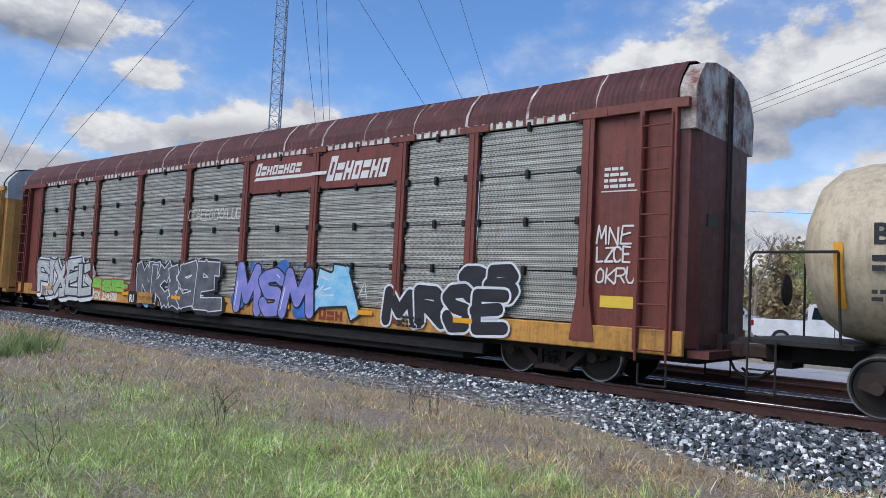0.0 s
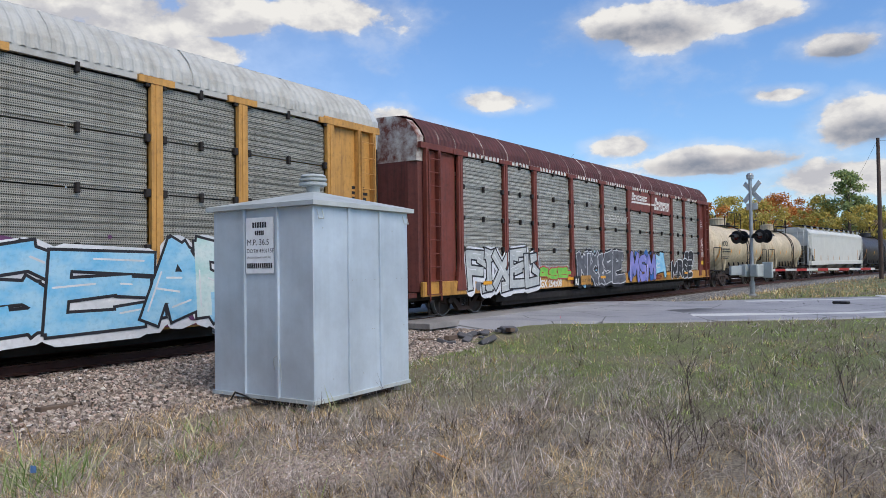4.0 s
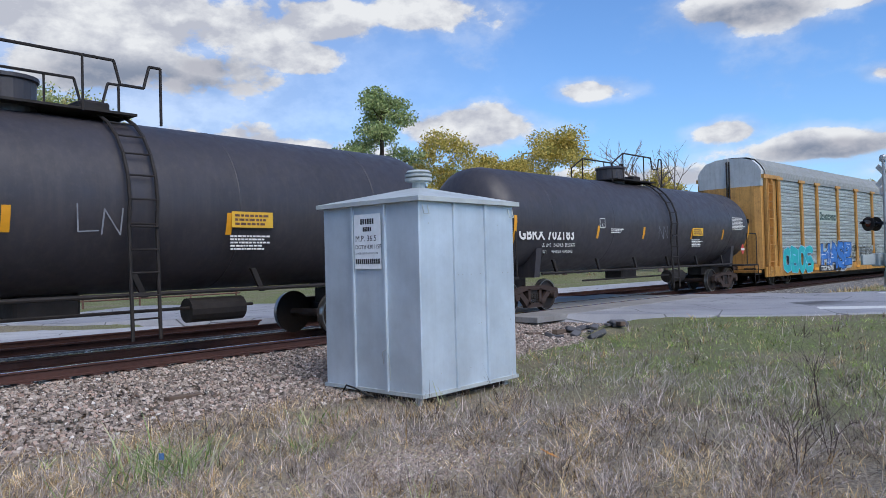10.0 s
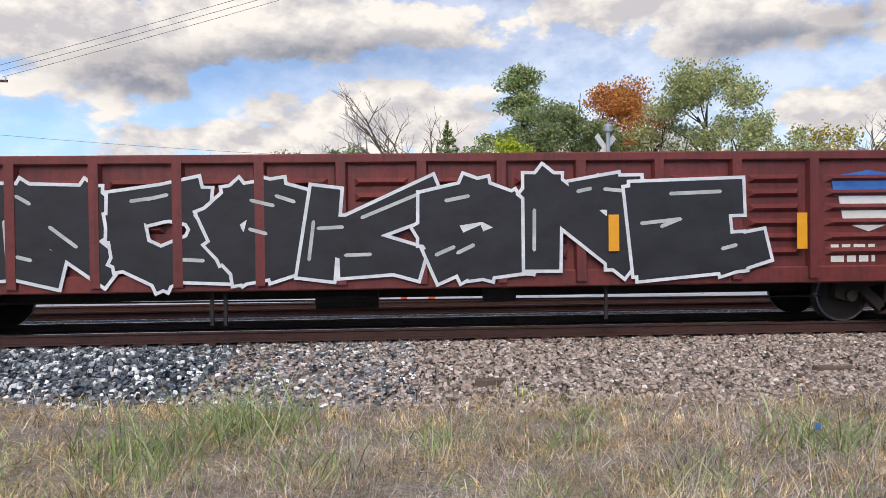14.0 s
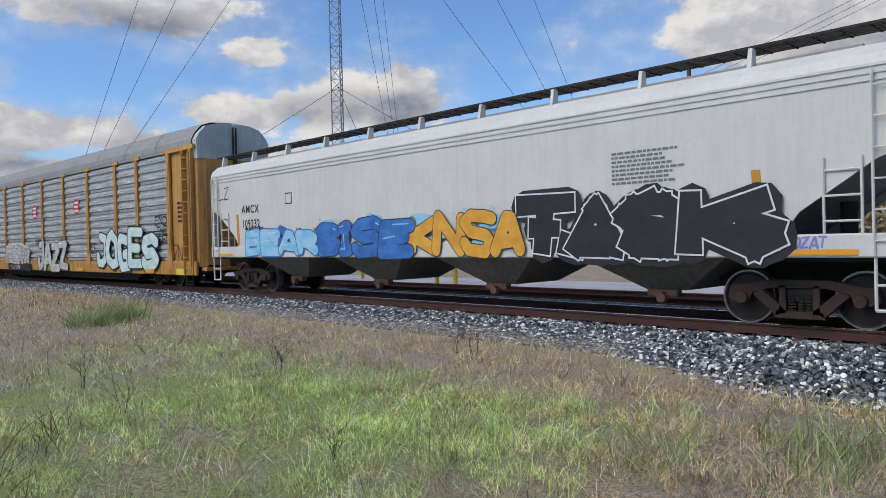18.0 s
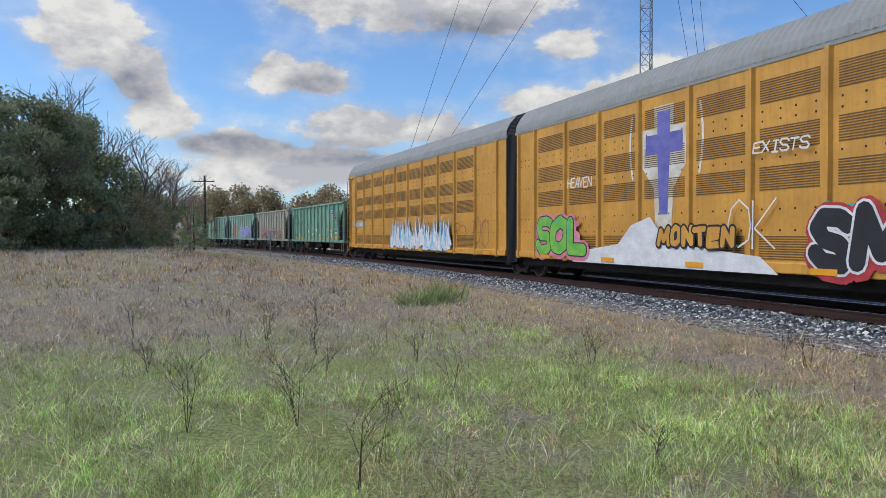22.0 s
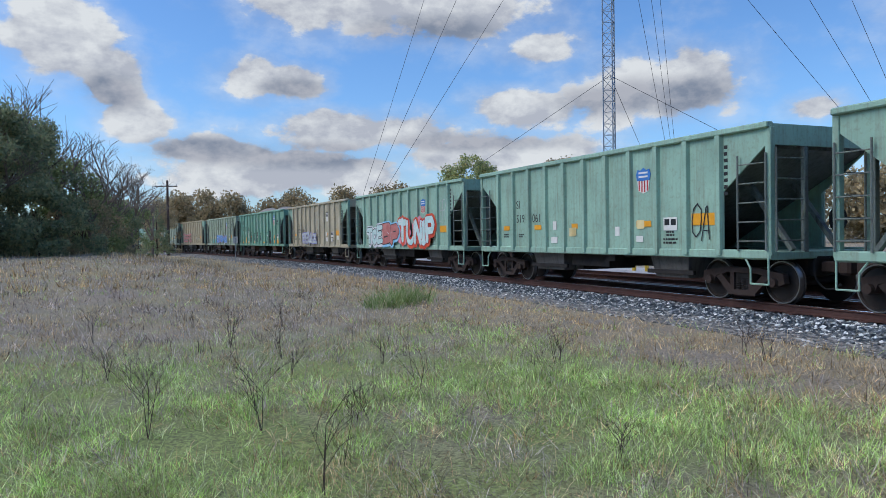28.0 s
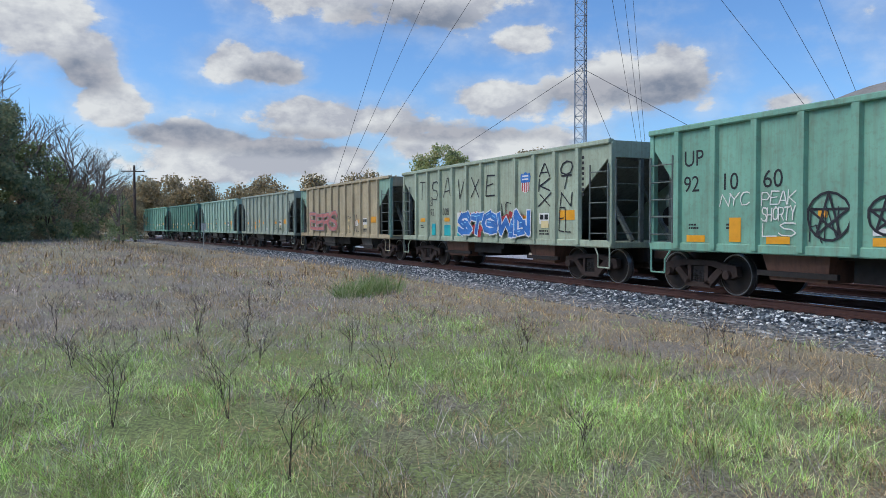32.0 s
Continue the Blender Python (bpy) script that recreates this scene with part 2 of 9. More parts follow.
RED_ROOF = rusty_roof("rusted_red_roof", "5f3030", "43221f", "c3b5a6", 0.9)
WHITE = paint("chalky_white_paint", "d3d1c8", "76685c", 0.35)
CHIP_WHITE = rusty_roof("peeling_white_paint", "cfccc2", "6e3c2c", "d8d5cc", 0.5)
DOOR_GREY = paint("pale_grey_door", "b9bcbb", "77736c", 0.3)
BLACK_TANK = paint("black_tank_paint", "39363a", "57504a", 0.3, 0.45, True)
BEIGE_TANK = paint("beige_tank_paint", "cbbc9e", "6a543c", 0.45)
GON_RED = paint("gondola_red_paint", "6b2a26", "2f1a17", 0.55)
GON_BLACK = paint("gondola_black_paint", "303035", "4a4038", 0.4)
HOP_WHITE = paint("covered_hopper_white", "c9c9c2", "9a9489", 0.18, 0.5, uneven=0.35)
HOP_GREY = paint("covered_hopper_grey", "c5c4bb", "9c9488", 0.16, 0.5, uneven=0.3)
UNDER = paint("sooty_steel", "231e1b", "3a2d24", 0.5, 0.75, False)
TRUCK = paint("rusty_cast_steel", "3a2c25", "1e1815", 0.5, 0.8, False)
WHEEL = paint("wheel_steel", "2e2723", "4a3a30", 0.4, 0.6, False, 0.3)
TREAD = plain("polished_tread", "9a9a9a", 0.3, 0.9)
BROWN_GATE = paint("rusty_gate", "6a4a3a", "2d211b", 0.5)
RUBBER = plain("black_rubber", "151515", 0.75)
INK = plain("black_marking", "1c1c1e", 0.6)
STICKER = plain("cream_sticker", "d6c48e", 0.6)
GREY_INK = plain("grey_marking", "6d7075", 0.6)
PALE = plain("white_marking", "d6d4cc", 0.6)
RAIL_STEEL = paint("rail_rust", "4b2f27", "2a1a16", 0.5, 0.75, False)
RAIL_TOP = plain("polished_rail_head", "c9cbd0", 0.22, 1.0)
TIE = paint("creosoted_tie", "4a3a31", "2a211d", 0.5, 0.9, False, 0, 14)
GALV = paint("signal_house_aluminium", "c9d4dc", "a3adb2", 0.16, 0.42, True, 0.35)
GALV_ROOF = paint("signal_house_roof_sheet", "b4bab8", "8f9592", 0.3, 0.5, False, 0.0)
POLE_WOOD = paint("grey_pole_wood", "5a4a42", "2d2622", 0.5, 0.9)
ALU = plain("aluminium_mast", "a9abab", 0.4, 0.6)
WIRE = plain("cable", "3a3c42", 0.6)
TOWER_STEEL = plain("galvanised_lattice", "8f959e", 0.5, 0.4)
COAL = paint("crushed_stone_load", "8d8880", "4f4a45", 0.6, 0.95, False, 0, 20)

# ---- the train ----
CARS = []   # each car with the middle of its length at the start
FONT_CACHE = {}


def words(text, size, material, parent, x, y, z, name="lettering", bold=0.0, label="", spacing=1.0, m=None):
    """Painted lettering on the camera's side of a car."""
    key = (text, size, bold, spacing, material.name)
    if key not in FONT_CACHE:
        cu = bpy.data.curves.new("lettering", "FONT")
        cu.body, cu.size, cu.offset, cu.align_x, cu.space_character = text, size, bold, "LEFT", spacing
        cu.resolution_u = 3
        ob = bpy.data.objects.new("lettering", cu)
        scene.collection.objects.link(ob)
        dg = bpy.context.evaluated_depsgraph_get()
        me = bpy.data.meshes.new_from_object(ob.evaluated_get(dg))
        me.materials.clear()
        me.materials.append(material)
        bpy.data.objects.remove(ob)
        FONT_CACHE[key] = me
    return part(name, FONT_CACHE[key], material, parent, label, m=m or pose(x, y, z, 90))


def bars(parent, x, y, z, w, h, rows, material, seed=0, name="small_print"):
    """Writing too small to read: plain bars."""
    rnd, sh = random.Random(seed), Shape()
    step = h / rows
    for r in range(rows):
        q = x
        while q < x + w * (0.65 + 0.35 * rnd.random()):
            e = min(q + rnd.uniform(0.25, 0.7) * step * 2.4, x + w)
            sh.box(q, e, y - 0.002, y + 0.001, z + h - (r + 0.8) * step, z + h - (r + 0.25) * step)
            q = e + step * 0.3
    return part(name, sh, material, parent)


def decal(parent, x0, x1, z0, z1, y, material, name="marking", label="", lean=0.0):
    sh = Shape()
    sh.prism([(x0, z0), (x1, z0), (x1 + lean, z1), (x0 + lean, z1)], "y", y - 0.003, y + 0.002)
    return part(name, sh, material, parent, label)


GLYPHS = {
    "A": [[(0, 0), (0.45, 1), (0.6, 1), (1, 0)], [(0.2, 0.32), (0.8, 0.32)]],
    "B": [[(0, 0), (0, 1), (0.75, 1), (0.95, 0.78), (0.7, 0.54), (0, 0.54)], [(0.7, 0.54), (1, 0.28), (0.8, 0), (0, 0)]],
    "C": [[(1, 0.85), (0.7, 1), (0.25, 1), (0, 0.7), (0, 0.3), (0.25, 0), (0.7, 0), (1, 0.18)]],
    "D": [[(0, 0), (0, 1), (0.6, 1), (1, 0.7), (1, 0.3), (0.6, 0), (0, 0)]],
    "E": [[(1, 1), (0, 1), (0, 0), (1, 0)], [(0, 0.5), (0.8, 0.55)]],
    "F": [[(1, 1), (0, 1), (0, 0)], [(0, 0.52), (0.8, 0.55)]],
    "G": [[(1, 0.85), (0.7, 1), (0.2, 1), (0, 0.7), (0, 0.25), (0.3, 0), (1, 0.05), (1, 0.45), (0.55, 0.45)]],
    "H": [[(0, 0), (0, 1)], [(1, 0), (1, 1)], [(0, 0.5), (1, 0.5)]],
    "I": [[(0.5, 0), (0.5, 1)], [(0.15, 1), (0.85, 1)], [(0.15, 0), (0.85, 0)]],
    "J": [[(0.4, 1), (1, 1), (0.95, 0.3), (0.6, 0), (0.15, 0.05), (0, 0.35)]],
    "K": [[(0, 0), (0, 1)], [(1, 1), (0.1, 0.45), (1, 0)]],
    "L": [[(0, 1), (0.05, 0), (1, 0.04)]],
    "M": [[(0, 0), (0.12, 1), (0.5, 0.3), (0.88, 1), (1, 0)]],
    "N": [[(0, 0), (0.05, 1), (0.95, 0), (1, 1)]],
    "O": [[(0.5, 1), (0.1, 0.85), (0, 0.5), (0.1, 0.15), (0.5, 0), (0.9, 0.15), (1, 0.5), (0.9, 0.85), (0.5, 1)]],
    "P": [[(0, 0), (0, 1), (0.75, 1), (1, 0.75), (0.75, 0.45), (0, 0.45)]],
    "R": [[(0, 0), (0, 1), (0.8, 1), (1, 0.76), (0.75, 0.5), (0.1, 0.48)], [(0.45, 0.5), (1, 0)]],
    "S": [[(1, 0.84), (0.75, 1), (0.2, 1), (0, 0.76), (0.25, 0.54), (0.75, 0.46), (1, 0.22), (0.8, 0), (0.2, 0), (0, 0.16)]],
    "T": [[(0, 1), (1, 1)], [(0.52, 1), (0.45, 0)]],
    "U": [[(0, 1), (0.02, 0.3), (0.3, 0), (0.7, 0), (0.98, 0.3), (1, 1)]],
    "V": [[(0, 1), (0.5, 0), (1, 1)]],
    "W": [[(0, 1), (0.2, 0), (0.5, 0.7), (0.8, 0), (1, 1)]],
    "X": [[(0, 0), (1, 1)], [(0, 1), (1, 0)]],
    "Y": [[(0, 1), (0.5, 0.5), (1, 1)], [(0.5, 0.5), (0.45, 0)]],
    "Z": [[(0, 0.95), (1, 1), (0, 0), (1, 0.05)]],
    "!": [[(0.6, 1), (0.45, 0.3)], [(0.42, 0.06), (0.4, 0)]],
}


def brush(sh, a, b, w, y, n=8):
    """One broad stroke with round ends, in the plane of a car's side."""
    d = Vector((b[0] - a[0], b[1] - a[1]))
    ang = math.atan2(d.y, d.x)
    pts = []
    for c, off in ((b, -90), (a, 90)):
        for i in range(n // 2 + 1):
            t = ang + radians(off + 180 * i / (n // 2))
            pts.append((c[0] + w * math.cos(t), y, c[1] + w * math.sin(t)))
    sh.add(pts, [tuple(range(len(pts)))])


def slab(sh, a, b, wa, wb, y, ext):
    """One broad stroke with square ends, wider at one end."""
    d = (Vector((b[0] - a[0], b[1] - a[1]))).normalized()
    nx, nz = -d.y, d.x
    a, b = (a[0] - d.x * ext, a[1] - d.y * ext), (b[0] + d.x * ext, b[1] + d.y * ext)
    sh.add([(a[0] + nx * wa, y, a[1] + nz * wa), (a[0] - nx * wa, y, a[1] - nz * wa), (b[0] - nx * wb, y, b[1] - nz * wb), (b[0] + nx * wb, y, b[1] + nz * wb)], [(0, 1, 2, 3)])


def graffiti(parent, x0, x1, z0, z1, y, count, fill, line, shine=None, seed=1, fat=0.17, label="", cloud=None, text="", edge=0.035, bubble=False, rim=None):
    """A sprayed piece: crowded fat letters with thin outlines, highlights, a rim of colour and a cloud behind."""
    rnd = random.Random(seed)
    text = text or "".join(rnd.choice("AEKMNORSTZ") for i in range(count))
    n, h = len(text), z1 - z0
    back, far, out, inn, hi = Shape(), Shape(), Shape(), Shape(), Shape()
    wide = [0.55 if ch in "I!" else 1.2 if ch in "MW" else rnd.uniform(0.9, 1.1) for ch in text]
    unit = (x1 - x0) / sum(wide)
    f0 = min(max(0.08, fat) * h * 0.8, unit * 0.165)
    e, x = 0.0, x0
    for ch, k in zip(text, wide):
        w = unit * k
        tall, base, sl, bow = rnd.uniform(0.86, 1.0), rnd.uniform(0.0, 0.06), rnd.uniform(-0.12, 0.12), rnd.uniform(-0.06, 0.06)
        f = f0 * rnd.uniform(0.9, 1.1)
        inset = f * 0.72 + edge
        put = lambda p: (x + inset + (w * 1.14 - 2 * inset) * (p[0] + sl * (p[1] - 0.5) + bow * math.sin(3.1 * p[1])), z0 + h * base + inset + (h * tall - 2 * inset) * (p[1] + 0.05 * math.sin(5 * p[0] + x)))
        e += 0.004
        lines = [[put((a + rnd.uniform(-0.05, 0.05), b + rnd.uniform(-0.04, 0.04))) for a, b in pl] for pl in GLYPHS[ch]]
        if not bubble:
            for j in range(2):
                p = put((rnd.uniform(0.0, 1.0), rnd.choice((0.0, 0.5, 0.95))))
                lines.append([p, (p[0] + w * rnd.uniform(0.2, 0.45), min(z1 - inset, max(z0 + inset, p[1] + h * rnd.uniform(-0.15, 0.15))))])
        for pl in lines:
            for p, q in zip(pl, pl[1:]):
                if math.hypot(q[0] - p[0], q[1] - p[1]) < 0.01:
                    continue
                e += 0.00008
                wa, wb = f * rnd.uniform(0.9, 1.15), f * rnd.uniform(0.75, 1.05)
                if bubble:
                    brush(out, p, q, f + edge, y - 0.004 - e, 10)
                    brush(inn, p, q, f, y - 0.0055 - e, 10)
                else:
                    slab(out, p, q, wa + edge, wb + edge, y - 0.004 - e, f * 0.8 + edge)
                    slab(inn, p, q, wa, wb, y - 0.0055 - e, f * 0.8)
                if rim:
                    brush(far, (p[0] + edge * 0.8, p[1] - edge * 0.8), (q[0] + edge * 0.8, q[1] - edge * 0.8), f + edge * 1.2 + 0.085, y - 0.0022 - e * 0.1, 8)
            if shine and len(pl) > 1:
                p, q = pl[0], pl[1]
                u, v = (p[0] - f * 0.45, p[1] + f * 0.3), (p[0] + (q[0] - p[0]) * 0.6 - f * 0.45, p[1] + (q[1] - p[1]) * 0.6 + f * 0.3)
                if math.hypot(v[0] - u[0], v[1] - u[1]) > 0.02:
                    brush(hi, u, v, max(0.012, f * 0.1), y - 0.0075 - e, 4)
        x += w
    if cloud:
        for i in range(n * 5):
            c = (rnd.uniform(x0 + 0.1 * unit, x1 - 0.1 * unit), rnd.uniform(z0 + 0.15 * h, z1 - 0.1 * h))
            brush(back, c, (c[0] + rnd.uniform(-0.4, 0.4) * unit, c[1] + rnd.uniform(-0.12, 0.12) * h), h * rnd.uniform(0.05, 0.17), y - 0.0004 - 0.00003 * i)
        for i in range(n * 2):
            c = (rnd.uniform(x0, x1), rnd.uniform(z1 - 0.25 * h, z1 + 0.06 * h))
            brush(back, c, (c[0] + 0.01, c[1]), h * rnd.uniform(0.012, 0.04), y - 0.0015 - 0.00003 * i)
        tagged(part("graffiti_cloud", back, cloud, parent), kind="stuff")
    if rim:
        tagged(part("graffiti_rim", far, rim, parent), kind="stuff")
    tagged(part("graffiti_outline", out, line, parent, label or "sprayed graffiti lettering in several colours"), kind="stuff")
    tagged(part("graffiti_fill", inn, fill, parent), kind="stuff")
    if shine:
        tagged(part("graffiti_highlight", hi, shine, parent), kind="stuff")


def scrawl(parent, x0, x1, z0, z1, y, material, seed, count=9, w=0.018, text=""):
    """Thin sprayed handwriting."""
    rnd, sh = random.Random(seed), Shape()
    wd, h = x1 - x0, z1 - z0
    n = max(2, round(wd / h * 1.3)) if wd > h * 0.8 else 2
    text = text or "".join(rnd.choice("AEKMNORSTZUXLC") for i in range(n))
    step = wd / len(text)
    for i, ch in enumerate(text):
        if ch == " ":
            continue
        up, sl, q = rnd.uniform(-0.08, 0.08) * h, rnd.uniform(0.0, 0.2), rnd.uniform(0.75, 0.95)
        j = 0
        for pl in GLYPHS[ch]:
            pts = [(x0 + step * (i + q * (a + sl * b)) + rnd.uniform(-0.03, 0.03) * step, z0 + up + h * b + rnd.uniform(-0.04, 0.04) * h) for a, b in pl]
            for p, r in zip(pts, pts[1:]):
                j += 1
                brush(sh, p, r, w * rnd.uniform(0.8, 1.1), y - 0.0002 * j - 0.003 * (i % 2), 4)
    tagged(part("graffiti_scrawl", sh, material, parent), kind="stuff")


def spray(name, hexa, hexb, rough=0.7):
    """Spray paint that fades from one tone to another in soft patches, thinner in places."""
    k = Nodes(name)
    a, b = rgb(hexa), rgb(hexb)
    o = k.coords()
    col = k.mix(k.ramp(k.noise(k.coords(scale=(1, 1, 1.6)), 1.9, 3), [(0.36, (0, 0, 0)), (0.62, (1, 1, 1))]), a, b)
    col = k.mix(k.math("MULTIPLY", k.ramp(k.noise(o, 14, 5, 0.7), [(0.5, (0, 0, 0)), (0.75, (1, 1, 1))]), 0.35), col, tuple(x * 0.45 for x in a[:3]) + (1,))
    return k.done(col, rough)


# spray colours
G_BLACK, G_WHITE = spray("black_spray", "17171b", "232329"), spray("white_spray", "d9dadb", "c3c6c8")
G_BLUE, G_LBLUE = spray("blue_spray", "3c78c0", "2a5a9c"), spray("light_blue_spray", "6fb4d8", "9cc6da")
G_LILAC, G_TEAL = spray("lilac_spray", "8b86c4", "6f78b8"), spray("teal_spray", "35b3a9", "2d94a4")
G_RED, G_ORANGE = spray("red_spray", "b5383a", "8e2c30"), spray("orange_spray", "d8592c", "c8442a")
G_YELLOW, G_GREY = spray("yellow_spray", "d9a53a", "c98f2c"), spray("grey_spray", "86888c", "6c6e73")
G_PURPLE, G_MINT, G_PINK = spray("purple_spray", "6a3d66", "4c2c4e"), spray("mint_spray", "a3c8c4", "c9d6d2"), spray("pink_spray", "d58f9d", "c26f86")
G_GREEN, G_SILVER = spray("green_spray", "5aa83f", "7fb84a"), spray("silver_spray", "b9bcb8", "9ea3a2")
G_SLATE = spray("slate_spray", "63656a", "46484e")
G_STEEL = spray("steel_blue_spray", "54708c", "2f4458")
G_ROSE = spray("pale_red_spray", "b87a72", "a65d58")

# one truck's pieces, shared by all cars
WR_ = 0.43
sh_ = Shape().lathe([(0.16, -0.07), (0.36, -0.04), (WR_ - 0.05, -0.07), (WR_, -0.07), (WR_, 0.05), (WR_ + 0.03, 0.06), (WR_ + 0.03, 0.075), (0.3, 0.06), (0.1, 0.05)], 28, "y")
WHEEL_ME = sh_.mesh("wheel", WHEEL, True)
RIM_ME = Shape().lathe([(WR_ - 0.022, -0.073), (WR_ + 0.003, -0.073), (WR_ + 0.003, 0.05), (WR_ - 0.022, 0.05)], 28, "y", caps=False).mesh("tread", TREAD, True)
AXLE_ME = Shape().cyl((0, -0.72, 0), (0, 0.72, 0), 0.08).cyl((0, -1.06, 0), (0, -0.86, 0), 0.1).cyl((0, 0.86, 0), (0, 1.06, 0), 0.1).mesh("axle", TRUCK)
sh_ = Shape()
for pl in ([(-1.12, 0.42), (-1.08, 0.62), (-0.78, 0.66), (-0.45, 0.72), (0.45, 0.72), (0.78, 0.66), (1.08, 0.62), (1.12, 0.42), (0.98, 0.36), (0.78, 0.38), (0.72, 0.52), (0.4, 0.6), (-0.4, 0.6), (-0.72, 0.52), (-0.78, 0.38), (-0.98, 0.36)],
           [(-0.72, 0.5), (-0.56, 0.56), (-0.2, 0.24), (-0.36, 0.16)], [(0.72, 0.5), (0.56, 0.56), (0.2, 0.24), (0.36, 0.16)],
           [(-0.38, 0.13), (0.38, 0.13), (0.34, 0.24), (-0.34, 0.24)], [(-0.3, 0.2), (-0.2, 0.2), (-0.2, 0.64), (-0.3, 0.64)], [(0.2, 0.2), (0.3, 0.2), (0.3, 0.64), (0.2, 0.64)]):
    sh_.prism(pl, "y", -0.07, 0.07)
FRAME_ME = sh_.mesh("side_frame", TRUCK)
sh_ = Shape()
for q in (-0.12, 0.02, 0.14):
    for j in range(6):
        sh_.cyl((q, 0, 0.245 + j * 0.045), (q, 0, 0.272 + j * 0.045), 0.062, n=10)
SPRING_ME = sh_.mesh("spring", UNDER)
CAP_ME = Shape().lathe([(0.0, -0.05), (0.09, -0.05), (0.1, 0.0), (0.1, 0.05)], 14, "y").mesh("bearing_cap", TRUCK, True)
BOLSTER_ME = Shape().rbox(-0.22, 0.22, -1.0, 1.0, 0.36, 0.62, 0.04).cyl((0, 0, 0.6), (0, 0, 0.82), 0.2).box(-0.9, 0.9, -0.12, 0.12, 0.4, 0.5).mesh("truck", UNDER)
COUPLER_ME = Shape().rbox(-0.35, 0.42, -0.1, 0.1, 0.62, 0.84, 0.03).rbox(0.36, 0.62, -0.16, 0.13, 0.58, 0.88, 0.05).box(-0.45, -0.2, -0.3, 0.3, 0.52, 0.98).mesh("coupler", TRUCK)
sh_ = Shape().tube([(0, -0.25, 0.6), (0.1, -0.26, 0.42), (0.28, -0.28, 0.3), (0.5, -0.28, 0.32), (0.62, -0.26, 0.42)], 0.025)
HOSE_ME = sh_.mesh("air_hose", RUBBER)


def truck(car, x):
    t = part("truck", BOLSTER_ME, UNDER, car, m=pose(x, 0, 0))
    for y in (-0.98, 0.98):
        part("side_frame", FRAME_ME, TRUCK, t, m=pose(0, y, 0))
        tagged(part("spring", SPRING_ME, UNDER, t, m=pose(0, y, 0)), kind="stuff")
    for q in (-0.87, 0.87):
        part("axle", AXLE_ME, TRUCK, t, m=pose(q, 0, WR_))
        for y, r in ((-0.76, 0), (0.76, 180)):
            part("wheel", WHEEL_ME, WHEEL, t, m=pose(q, y, WR_, 0, 0, r))
            part("tread", RIM_ME, TREAD, t, m=pose(q, y, WR_, 0, 0, r))
        part("bearing_cap", CAP_ME, TRUCK, t, m=pose(q, -1.08, WR_))
    return t


def couplers(car, half, hose=True):
    for d, r in ((1, 0), (-1, 180)):
        part("coupler", COUPLER_ME, TRUCK, car, m=pose(d * (half + 0.05), 0, 0, 0, 0, r))
        part("air_hose", HOSE_ME, RUBBER, car, m=pose(d * (half - 0.05), 0, 0, 0, 0, r))


RUNGS = {}


def rung_mesh(w, r, material, axis):
    """One rung, shared by all ladders of its size."""
    key = (round(w, 3), r, material.name, axis)
    if key not in RUNGS:
        a, b = ((-w / 2, 0, 0), (w / 2, 0, 0)) if axis == "x" else ((0, -w / 2, 0), (0, w / 2, 0))
        RUNGS[key] = Shape().cyl(a, b, r, n=6).mesh("rung", material)
    return RUNGS[key]


def ladder(parent, x, y, z0, z1, w, rungs, material, axis="x", name="ladder", r=0.014, rail=0.022):
    sh = Shape()
    p = (lambda q, z: (x + q, y, z)) if axis == "x" else (lambda q, z: (x, y + q, z))
    for q in (-w / 2, w / 2):
        sh.cyl(p(q, z0), p(q, z1), rail, n=6)
    lad = part(name, sh, material, parent)
    for i in range(rungs):
        part("rung", rung_mesh(w, r, material, axis), material, lad, m=pose(x, y, z0 + (z1 - z0) * (i + 0.5) / rungs))
    return lad


def car(kind, label, category, right, left, group="cars of the freight train"):
    """A car's Empty, at rail height, between its two ends at the start."""
    mid = (right + left) / 2
    c = thing(kind, label, category, group, arc(mid, 0, RAIL))
    CARS.append((c, mid))
    return c


BAYS = [-12.15, -9.45, -7.4, -4.4, -1.45, 1.5, 4.45, 7.45, 9.5, 12.2]


def ribbed(w, h, pitch, depth, band=0.0):
    """A sheet with ribs that run along, seen from the side; its lower left corner is the origin."""
    sh, prof, z = Shape(), [], 0.0
    if band:
        prof += [(0, 0), (-0.02, 0.01), (-0.02, band)]
        z = band + 0.01
    while z < h - pitch:
        prof += [(0, z), (0, z + pitch * 0.3), (-depth, z + pitch * 0.45), (-depth, z + pitch * 0.85)]
        z += pitch
    prof += [(0, z), (0, h)]
    n = len(prof)
    sh.add([(0, y, q) for y, q in prof] + [(w, y, q) for y, q in prof] + [(0, 0.06, 0), (0, 0.06, h), (w, 0.06, 0), (w, 0.06, h)],
           [(i, n + i, n + i + 1, i + 1) for i in range(n - 1)] + [(2 * n + 1, 2 * n + 3, 2 * n + 2, 2 * n)])
    return sh


def roof_skin(x0, x1, prof, pitch, depth):
    """Roof sheet over an outline (y, z), with ribs that run across the car."""
    sh = Shape()
    xs, x, k = [], x0, 0
    while x < x1:
        xs.append((x, depth if k % 4 in (1, 2) else 0.0))
        x += pitch / 4
        k += 1
    xs.append((x1, 0.0))
    n = len(prof)
    cy, cz = 0.0, prof[0][1] - 1.0
    vs = []
    for x, d in xs:
        for y, z in prof:
            l = math.hypot(y - cy, z - cz)
            vs.append((x, y + d * (y - cy) / l, z + d * (z - cz) / l))
    fs = [(a * n + i, (a + 1) * n + i, (a + 1) * n + i + 1, a * n + i + 1) for a in range(len(xs) - 1) for i in range(n - 1)]
    sh.add(vs, fs)
    return sh


